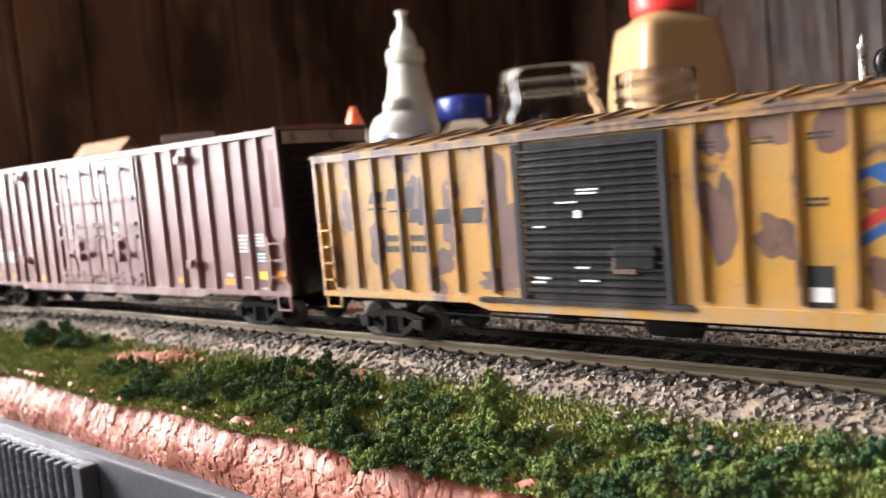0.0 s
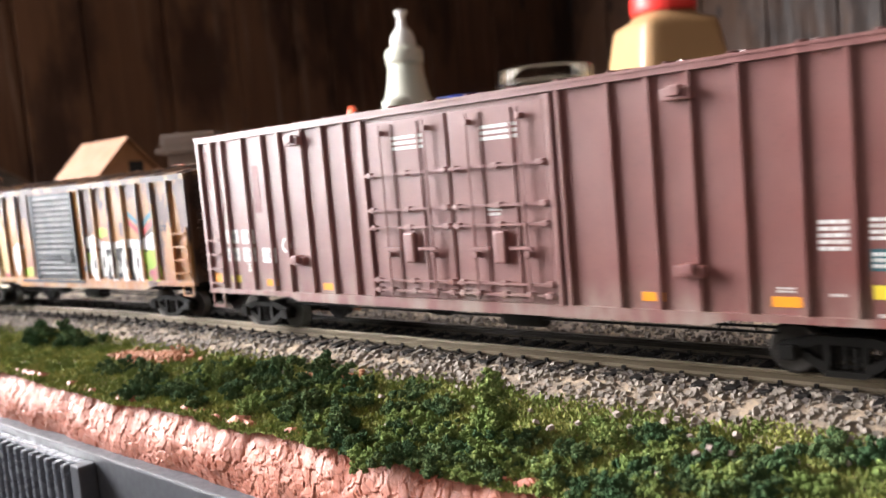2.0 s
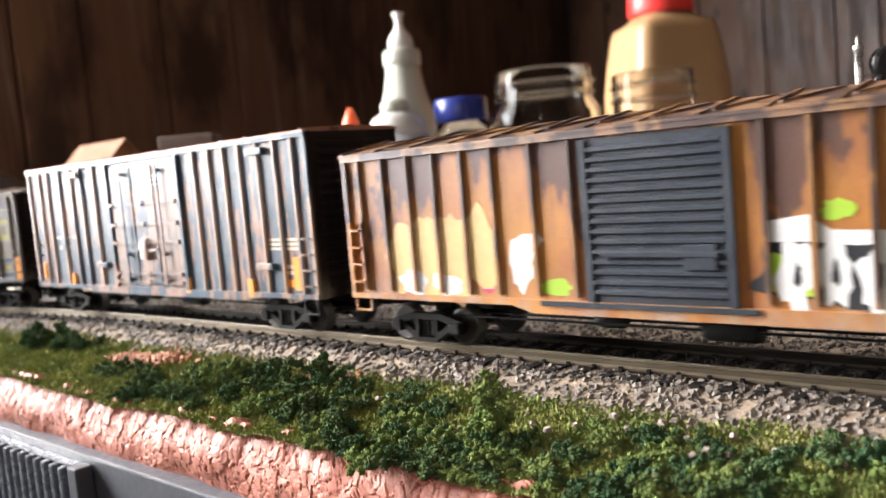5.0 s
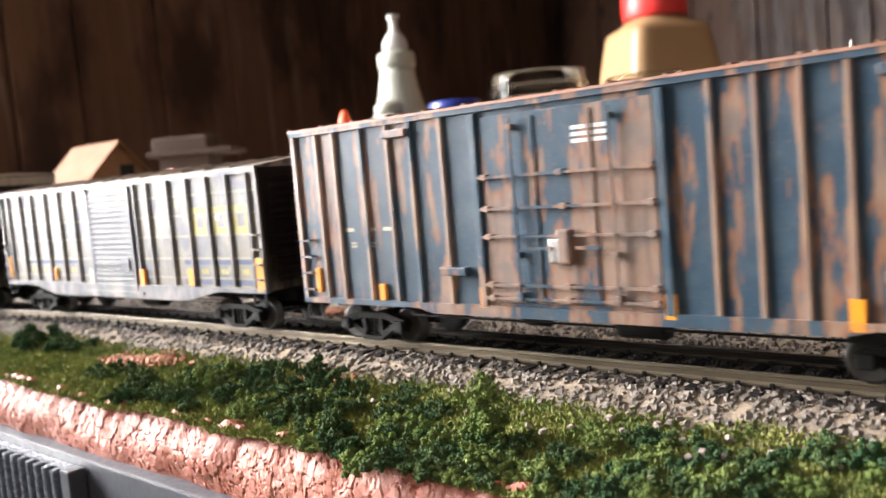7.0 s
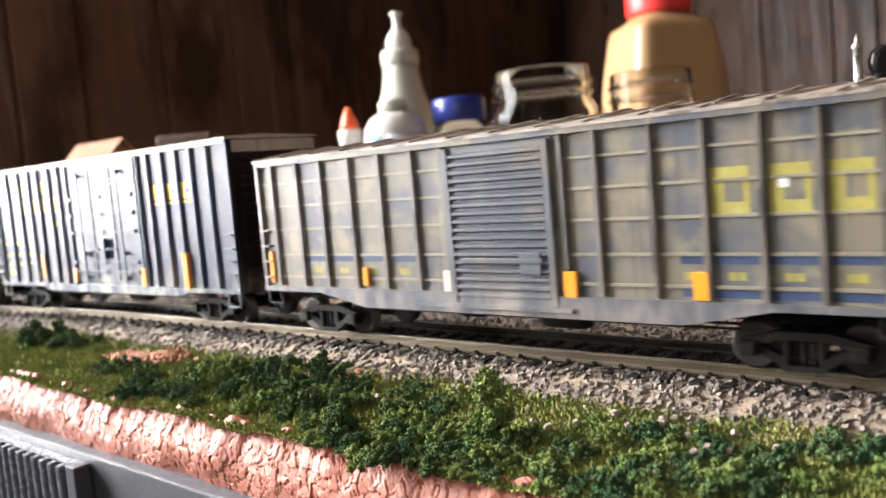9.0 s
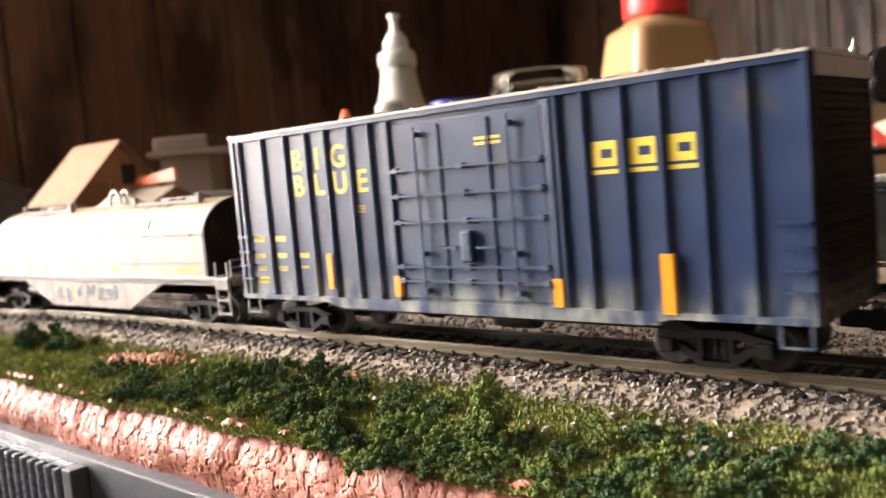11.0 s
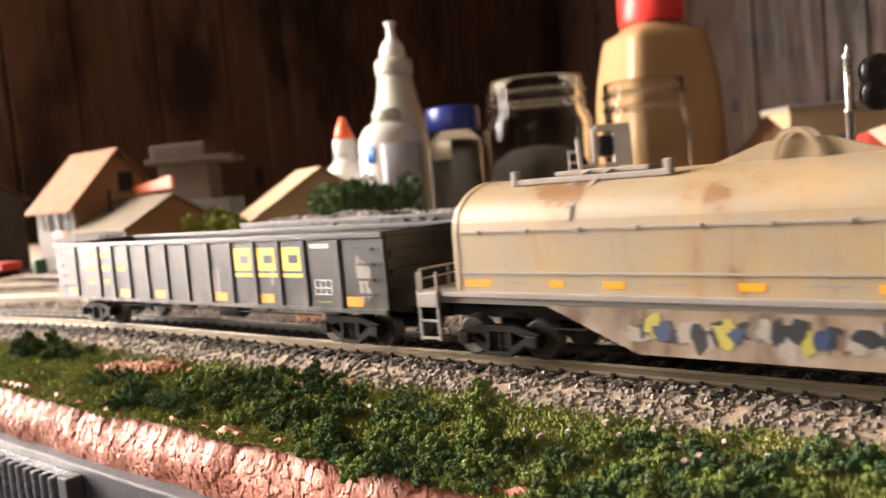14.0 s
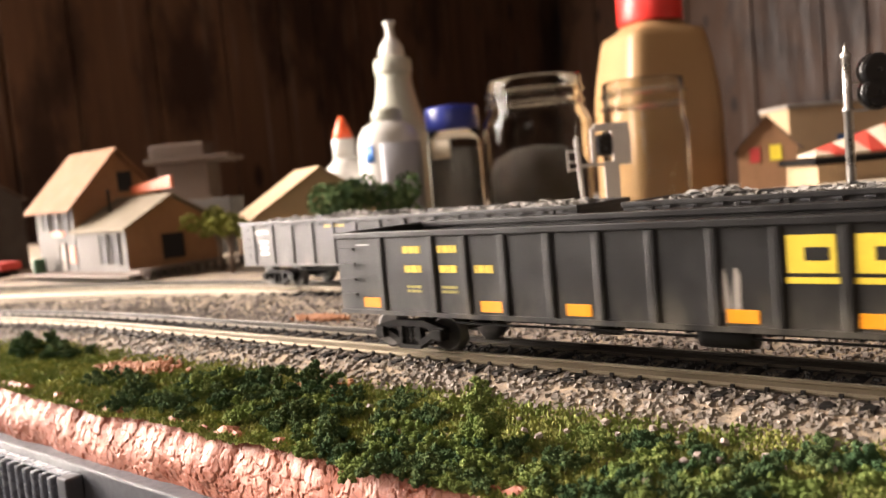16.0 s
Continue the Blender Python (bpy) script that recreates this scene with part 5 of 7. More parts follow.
def coil_car():
    L = 0.1770
    c = thing("coil_car", "dirty silver coil car with rounded lid", "freight car")
    y = 0.0166
    bm = fresh()
    soft_box(bm, -L / 2, L / 2, -0.0176, 0.0176, 0.0154, 0.0168, 0.0003)
    box(bm, -L / 2 + 0.001, L / 2 - 0.001, -0.0160, 0.0160, 0.0138, 0.01545)
    part("deck", bm, PALE_METAL, c, "pale grey deck with dirty edge")
    bm = fresh()
    for s in (-1, 1):
        slab(bm, [(-0.050, 0.0142), (-0.028, 0.0048), (0.028, 0.0048), (0.050, 0.0142)], s * 0.0170 - 0.0005, s * 0.0170 + 0.0005)
    part("side_skirt", bm, SKIRT, c, "brown streaked skirt below the deck")
    bm = fresh()
    prof = [(-y, 0.0168), (-y, 0.0305)]
    for i in range(1, 16):
        a = math.pi * i / 16
        prof.append((-y * math.cos(a), 0.0305 + 0.0114 * math.sin(a)))
    prof += [(y, 0.0305), (y, 0.0168)]
    rings = [[bm.verts.new((x, p, q)) for p, q in prof] for x in (-0.0745, 0.0745)]
    for i in range(len(prof) - 1):
        bm.faces.new((rings[0][i], rings[1][i], rings[1][i + 1], rings[0][i + 1])).smooth = 1 < i < len(prof) - 3
    bmesh.ops.recalc_face_normals(bm, faces=bm.faces)
    part("lid", bm, SILVER, c, "dirty cream silver rounded lid")
    for s in (-1, 1):
        bm = fresh()
        t = [(p * 1.012, q + (0.0002 if q > 0.0306 else 0)) for p, q in prof]
        a = [bm.verts.new((s * 0.0743, p, q)) for p, q in t]
        b = [bm.verts.new((s * 0.0757, p, q)) for p, q in t]
        bm.faces.new(a)
        bm.faces.new(b[::-1])
        for i in range(len(t)):
            bm.faces.new((a[i], b[i], b[(i + 1) % len(t)], a[(i + 1) % len(t)]))
        bmesh.ops.recalc_face_normals(bm, faces=bm.faces)
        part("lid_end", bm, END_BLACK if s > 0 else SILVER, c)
    for z in (0.0307, 0.0212):
        bm = fresh()
        for s in (-1, 1):
            box(bm, -0.0748, 0.0748, s * y - 0.00035, s * y + 0.00035, z - 0.00025, z + 0.00025)
            if z > 0.03:
                for x in np.arange(-0.068, 0.07, 0.0136):
                    soft_box(bm, x - 0.0007, x + 0.0007, s * y - 0.0006, s * y + 0.0006, z - 0.0005, z + 0.0005, 0.0002)
        part("lid_seam", bm, CARD_GREY, c)
    for x in (-0.043, 0.043):
        bm = fresh()
        zt = 0.0427
        soft_box(bm, x - 0.012, x + 0.012, -0.0022, 0.0022, zt - 0.0008, zt + 0.0004, 0.0003)
        soft_box(bm, x - 0.020, x + 0.020, -0.0084, -0.0068, 0.0405, 0.0419, 0.0003)
        for d in (-0.0195, 0.0195):
            soft_box(bm, x + d - 0.0008, x + d + 0.0008, -0.0086, -0.0066, 0.0405, 0.0440, 0.0003)
        for d in (-0.0030, 0.0030):
            beam(bm, (x + d, -0.0075, 0.0412), (x, -0.0152, 0.0350), 0.0008)
            beam(bm, (x + d, -0.0075, 0.0412), (x + d, -0.001, zt), 0.0008)
        beam(bm, (x, -0.0152, 0.0350), (x, -0.0162, 0.0325), 0.0010)
        part("lifting_bracket", bm, CARD_GREY, c)
    bm = fresh()
    hoop = [(0.0042 * math.cos(a), 0.0418 + 0.0056 * math.sin(a)) for a in np.linspace(0, math.pi, 9)]
    for k in (-0.0022, 0.0022):
        for p, q in zip(hoop, hoop[1:]):
            beam(bm, (p[0], k, p[1]), (q[0], k, q[1]), 0.0011)
    slab(bm, [(-0.018, 0.0415), (0.018, 0.0415), (0.0060, 0.0455), (-0.0060, 0.0455)], -0.0010, 0.0010)
    part("lifting_hoop", bm, SILVER, c)
    for s in (-1, 1):
        bm = fresh()
        x = s * (L / 2 - 0.0042)
        for d in (-0.0030, 0.0030):
            beam(bm, (x + d, -0.0178, 0.0215), (x + d, -0.0178, 0.0045), 0.0006, Vector((1, 0, 0)))
        for z in (0.0052, 0.0095, 0.0152):
            beam(bm, (x - 0.003, -0.0178, z), (x + 0.003, -0.0178, z), 0.0006)
        soft_box(bm, x - 0.0034, x + 0.0034, -0.0184, -0.0172, 0.0128, 0.0165, 0.0003)
        part("end_ladder", bm, PALE_METAL, c)
        bm = fresh()
        for yy in (-0.0165, -0.006, 0.006, 0.0165):
            beam(bm, (s * (L / 2 - 0.001), yy, 0.0166), (s * (L / 2 - 0.001), yy, 0.0222), 0.0005, Vector((1, 0, 0)))
        beam(bm, (s * (L / 2 - 0.001), -0.0165, 0.0220), (s * (L / 2 - 0.001), 0.0165, 0.0220), 0.0005)
        beam(bm, (s * (L / 2 - 0.001), -0.0165, 0.0196), (s * (L / 2 - 0.001), 0.0165, 0.0196), 0.00045)
        part("end_railing", bm, PALE_METAL, c)
    for x, w in mm_rows((-69, 8), (-47, 3.5), (-33, 5), (-4, 5), (20, 4.5), (64, 11)):
        decal(c, "reflector", ORANGE_INK, x, 0.0188, w, 0.0015, 0.0001, y)
    for x in mm(-58, -20, 10, 45):
        bars(c, CARD_GREY, x, 0.0192, 0.007, 0.0009, 1, int(x * 1e4 + 2000), y)
    bars(c, CARD_GREY, 0.034, 0.0238, 0.010, 0.0008, 1, 3, y)
    rng = random.Random(8)
    for i in range(26):
        x = -0.028 + i * 0.0019
        bm = fresh()
        blob(bm, x, 0.0098 + rng.uniform(-0.0012, 0.0012), rng.uniform(0.0014, 0.0026), rng.uniform(0.0014, 0.0030), 40 + i, -0.0175, 0.0001 + 0.00002 * (i % 4), 14, 0.8)
        part("graffiti_patch", bm, (CARD_GREY, BLACK_INK, YELLOW_FADED, NAVY_INK, BLACK_INK, RUSTY_END, CARD_GREY, BLACK_INK)[i % 8], c)
    decal(c, "placard", CARD_GREY, 0.0185, 0.0118, 0.0024, 0.0022, 0.0001, 0.0175)
    underframe(c, L, 0.0138)
    for x in (-L / 2 + 0.0215, L / 2 - 0.0215):
        truck(c, x)
    coupler(c, L / 2 - 0.001, 1)
    coupler(c, L / 2 - 0.001, -1)
    return c, L


def gondola(label, rib_x, L=0.1836, top=0.0310, group="open gondolas", chord_slots=False):
    zb = 0.0112
    c = thing("gondola", label, "freight car", group)
    w, f = 0.0180, 0.0170
    for s in (-1, 1):
        bm = fresh()
        box(bm, -L / 2, L / 2, s * f - 0.00045, s * f + 0.00045, zb, top)
        part("side_wall", bm, BLACKCAR, c)
        bm = fresh()
        y0, y1 = (-w - 0.0003, -f + 0.0012) if s < 0 else (f - 0.0012, w + 0.0003)
        soft_box(bm, -L / 2 - 0.0004, L / 2 + 0.0004, y0, y1, top - 0.0008, top + 0.0008, 0.0003)
        part("top_chord", bm, BLACKCAR, c)
        for x in rib_x:
            bm = fresh()
            y0, y1 = (-w, -f) if s < 0 else (f, w)
            soft_box(bm, x - 0.0009, x + 0.0009, y0, y1, zb - 0.0002, top - 0.0008, 0.0003)
            part("rib", bm, BLACKCAR, c)
        bm = fresh()
        y0, y1 = (-w - 0.0001, -f) if s < 0 else (f, w + 0.0001)
        box(bm, -L / 2, L / 2, y0, y1, zb - 0.0008, zb + 0.0003)
        part("side_sill", bm, BLACKCAR, c)
        bm = fresh()
        box(bm, s * L / 2 - 0.0005, s * L / 2 + 0.0005, -f, f, zb, top - 0.0002)
        for z in (0.016, 0.021, 0.026):
            x0 = s * L / 2
            box(bm, min(x0, x0 + s * 0.0010), max(x0, x0 + s * 0.0010), -f + 0.001, f - 0.001, z - 0.0008, z + 0.0008)
        soft_box(bm, s * L / 2 - 0.0008, s * L / 2 + 0.0008, -f, f, top - 0.0008, top + 0.0007, 0.0003)
        part("end_wall", bm, BLACKCAR, c)
    bm = fresh()
    box(bm, -L / 2, L / 2, -f, f, zb, zb + 0.0008)
    part("floor_plate", bm, BLACKCAR, c)
    underframe(c, L, zb)
    for x in (-L / 2 + 0.0200, L / 2 - 0.0200):
        truck(c, x)
    coupler(c, L / 2, 1)
    coupler(c, L / 2, -1)
    for x in (-L / 2 + 0.0012, L / 2 - 0.0092):
        for z in (0.0155, 0.0195, 0.0235, 0.0275):
            bm = fresh()
            beam(bm, (x, -w - 0.0004, z), (x + 0.006, -w - 0.0004, z), 0.0006)
            part("grab_iron", bm, BLACKCAR, c)
    return c, L


def lettered_gondola():
    c, L = gondola("empty black gondola with yellow lettering", mm(-75.7, -58.1, -47.7, -36.3, -24, -11.7, 0.5, 13.2, 25.2, 37, 48.6, 60.2, 74.4))
    f = 0.01745
    for x in mm(31.2, 42.8, 54.3):
        decal(c, "emblem_block", YELLOW_INK, x, 0.0250, 0.0084, 0.0068, 0.0001, f)
        decal(c, "emblem_inset", BLACKCAR, x + 0.0010, 0.0250, 0.0042, 0.0024, 0.00014, f)
        decal(c, "emblem_bar", YELLOW_INK, x, 0.0203, 0.0092, 0.0011, 0.0001, f)
    for x in mm(-64.6, -53, -42):
        bars(c, YELLOW_INK, x, 0.0222, 0.0058, 0.0030, 1, int(-x * 1e4), f)
        if x < -0.045:
            bars(c, YELLOW_INK, x, 0.0270, 0.0062, 0.0030, 1, int(-x * 1e4) + 3, f)
            bars(c, YELLOW_FADED, x, 0.0172, 0.0050, 0.0022, 2, int(-x * 1e4) + 5, f)
    for x in mm(-79.2, -39.8, -16.2, 19.4, 42.8, 80.5):
        decal(c, "reflector", ORANGE_INK, x - 0.001, 0.0134, 0.0062, 0.0026, 0.0001, f)
    bars(c, WHITE_INK, 0.0670, 0.0285, 0.008, 0.0014, 2, 3, f)
    bm = fresh()
    for z in (0.0150, 0.0168, 0.0190):
        box(bm, 0.0638, 0.0708, -f - 0.0001, -f, z, z + 0.0002)
    for x in (0.0638, 0.0662, 0.0683, 0.0706):
        box(bm, x, x + 0.0002, -f - 0.0001, -f, 0.0150, 0.0192)
    part("data_panel", bm, WHITE_INK, c)
    bars(c, YELLOW_FADED, 0.0672, 0.0130, 0.006, 0.0005, 1, 3, f)
    bars(c, WHITE_INK, -0.0820, 0.0285, 0.005, 0.0006, 1, 3, f)
    rng = random.Random(3)
    for i in range(9):
        x = rng.choice((4, 17, 45, 84, 84.5)) / 1000 + rng.uniform(-0.003, 0.003)
        bm = fresh()
        blob(bm, x, 0.019 + rng.uniform(-0.004, 0.005), 0.0009, rng.uniform(0.002, 0.0045), 60 + i, -f, 0.00005, 14, 0.9)
        part("dirt_streak", bm, CARD_GREY, c)
    return c, L


def scrap_load(c, L, seed):
    """A heap of scrap flakes on a gondola's floor."""
    rng = np.random.default_rng(seed)
    n = 2600
    x = rng.uniform(-L / 2 + 0.004, L / 2 - 0.004, n)
    y = rng.uniform(-0.0155, 0.0155, n)
    h = np.array([0.0315 + 0.0030 * noise.noise(Vector((a * 60, b * 60, seed))) for a, b in zip(x, y)]) * (1 - 0.10 * (np.abs(y) / 0.0155) ** 3)
    z = h - rng.uniform(0, 0.0022, n)
    me = crumbs("scrap_load", np.stack((x, y, z), 1), rng.uniform(0.0006, 0.0022, n), SCRAP, 0.16, "rock", rng)
    ob = new("scrap_load", me)
    ob.matrix_basis = c.matrix_basis.copy()
    tagged(ob, "heap of grey scrap metal flakes filling a gondola", "scrap load", kind="stuff")
    bm = fresh()
    box(bm, -L / 2 + 0.002, L / 2 - 0.002, -0.0160, 0.0160, 0.0122, 0.0298)
    solo("load_core", bm, DARK_FILL, "dark block under the scrap in a gondola", "load", "loads of the standing gondolas", m=c.matrix_basis.copy())


def standing_gondolas():
    for cx, seed in ((-0.2520, 1), (-0.0445, 2)):
        c, L = gondola("black gondola heaped with scrap on the second track", [(-0.0855 + i * 0.0142) for i in range(13)], 0.190, 0.0304)
        for i in range(22):
            decal(c, "chord_slot", BLACK_INK, -0.088 + i * 0.0084, 0.0292, 0.0028, 0.0006, 0.0005, 0.0179)
        if seed == 1:
            bars(c, WHITE_INK, -0.0790, 0.0262, 0.0100, 0.0030, 1, 4, 0.01745)
            bars(c, WHITE_INK, -0.0780, 0.0190, 0.0060, 0.0080, 3, 5, 0.01745)
            bars(c, YELLOW_INK, -0.0280, 0.0280, 0.0130, 0.0010, 1, 5, 0.01745)
        else:
            bars(c, WHITE_INK, -0.0720, 0.0262, 0.0080, 0.0032, 1, 4, 0.01745)
            bars(c, WHITE_INK, -0.0720, 0.0212, 0.0080, 0.0022, 1, 5, 0.01745)
            bars(c, WHITE_INK, -0.0700, 0.0165, 0.0050, 0.0026, 2, 5, 0.01745)
        c.matrix_basis = pose(cx, SPACING, 0)
        scrap_load(c, L, seed)


TRAIN = []


def make_train():
    for build, centre in ((yellow_car, -0.0966), (maroon_car, -0.3094), (graffiti_car, -0.5187), (peeled_car, -0.7111), (chalky_car, -0.9055), (blue_car, -1.0916), (coil_car, -1.2735), (lettered_gondola, -1.4641)):
        first = len(WHEELS)
        c, L = build()
        TRAIN.append((c, L, centre, WHEELS[first:]))


make_train()
standing_gondolas()


# ---- ballast, turf and bushes ----
def on_ground(xs, bs):
    ys = np.array([b + bend_y(x) for x, b in zip(xs, bs)])
    return ys, np.array([ground_z(x, y) for x, y in zip(xs, ys)])


BALLAST_BLACK = stone("black_brown_chips", (0.035, 0.028, 0.024), (0.12, 0.095, 0.08), (0.05, 0.04, 0.035))


def ballast():
    rng = np.random.default_rng(5)
    root = None
    for label, n, x0, x1, b0, b1, s0, s1, mat in (
            ("pink grey crushed stone along the near rail", 6400, -0.50, 0.04, -0.0260, -0.0103, 0.00028, 0.00112, BALLAST),
            ("dark chips of stone along the foot of the rail", 900, -0.42, 0.03, -0.0165, -0.0101, 0.0005, 0.00115, BALLAST_BLACK),
            ("crushed stone between the near rails, darkened for the train's shade", 5200, -0.62, 0.04, -0.0078, 0.0078, 0.00032, 0.00075, TRACK_FILL),
            ("grey crushed stone between the two tracks", 17000, -0.70, 0.05, 0.0098, 0.0840, 0.0004, 0.0011, BALLAST_DARK),
            ("grey crushed stone round the second track", 4200, -0.75, 0.05, 0.087, 0.118, 0.0005, 0.0011, BALLAST_DARK)):
        t = rng.uniform(0, 1, n)
        x = x0 + (x1 - x0) * t
        b = rng.uniform(b0, b1, n)
        if b1 < 0:
            edge = -0.0235 + 0.004 * np.array([noise.noise(Vector((v * 60, 2, 7))) for v in x])
            keep = b > edge + rng.normal(0, 0.0012, n)
            x, b = x[keep], b[keep]
        y, z = on_ground(x, b)
        sz = s0 + (s1 - s0) * rng.uniform(0, 1, len(x)) ** 2.2
        me = crumbs("ballast", np.stack((x, y, z + sz * (0.08 if b1 < 0 else 0.3)), 1), sz, mat, 0.8, "rock", rng)
        ob = tagged(new("ballast", me), label, "ballast", "", "stuff")
        root = root or ob
    # stones nearest the viewer, each its own
    meshes = [crumbs("stone", np.zeros((1, 3)), np.array([1.0]), BALLAST, 0.8, "rock", np.random.default_rng(50 + i)) for i in range(12)]
    rnd = random.Random(21)
    for i in range(290):
        x, b = rnd.uniform(-0.16, -0.035), rnd.uniform(-0.0225, -0.0110)
        k = rnd.uniform(0.0005, 0.00095)
        ob = new("stone", meshes[i % 12])
        ob.parent = root
        ob.matrix_basis = pose(x, b, ground_z(x, b) + k * 0.30, rnd.uniform(-30, 30), rnd.uniform(-30, 30), rnd.uniform(0, 360)) @ Matrix.Scale(k, 4)


ballast()


def turf():
    rng = np.random.default_rng(9)
    n = 150000
    x = -0.50 + 0.54 * rng.uniform(0, 1, n) ** 0.72
    b = rng.uniform(-0.0605, -0.0205, n)
    f = np.array([noise.noise(Vector((u * 38, v * 60, 1))) for u, v in zip(x, b)])
    edge = -0.0232 + 0.004 * np.array([noise.noise(Vector((v * 60, 2, 7))) for v in x])
    keep = (f > -0.6) & (b < edge + rng.normal(0, 0.0011, n))
    x, b = x[keep], b[keep]
    y, z = on_ground(x, b)
    half = len(x) * 2 // 5
    sz = rng.uniform(0.00022, 0.00052, len(x))
    p = np.stack((x, y, z + 0.0001), 1)
    tagged(new("grass", crumbs("grass", p[:half], sz[:half], TURF, 0.9, "blade", rng)), "short yellow green turf of ground foam", "grass", "", "stuff")
    tagged(new("grass", crumbs("grass", p[half:], sz[half:] * 0.9, TURF, 0.8, "octa", rng)), "crumbly yellow green ground foam", "grass", "", "stuff")


turf()


def bush(x, y, r, tall, mat, label, n, seed, z=None, group="foam bushes on the bank"):
    """A clump of foam: crumbs gathered on several lumps."""
    rng = np.random.default_rng(seed)
    zg = ground_z(x, y) if z is None else z
    k = 7 if tall < 1.3 else 10
    cx = rng.normal(0, 0.58, (k, 3)) * r
    cx[:, 1] *= 0.8
    cx[:, 2] = np.abs(cx[:, 2]) * tall * (1.0 if tall < 1.3 else 1.6)
    rad = rng.uniform(0.28, 0.55, k) * r
    if tall > 1.3:
        up = np.linspace(0.12, 1.0, k)
        cx[:, 2] = up * r * tall
        cx[:, :2] *= 0.7 * (1 - 0.7 * up[:, None])
        rad = r * (0.62 - 0.30 * up)
    # each lump breaks up into ragged tufts with gaps between them
    m = k * 11
    own = rng.integers(0, k, m)
    e = rng.normal(0, 1, (m, 3))
    e /= np.linalg.norm(e, axis=1)[:, None]
    tuft = cx[own] + e * (rad[own] * rng.uniform(0.45, 1.30, m))[:, None]
    trad = rad[own] * rng.uniform(0.16, 0.42, m)
    who = rng.choice(m, n, p=trad ** 1.6 / (trad ** 1.6).sum())
    d = rng.normal(0, 1, (n, 3))
    d /= np.linalg.norm(d, axis=1)[:, None]
    p = tuft[who] + d * (trad[who] * rng.uniform(0.25, 1.2, n))[:, None]
    p[:, 2] = np.maximum(p[:, 2] * 0.85, rng.uniform(0, 0.0012, n))
    p += np.array([x, y, zg])
    g = r / 0.0065
    me = crumbs("bush", p, rng.uniform(0.00022, 0.00050, n) * max(0.85, min(g, 2.2)), mat, 0.9, "octa", rng)
    return tagged(new("bush", me), label, "bush", group)


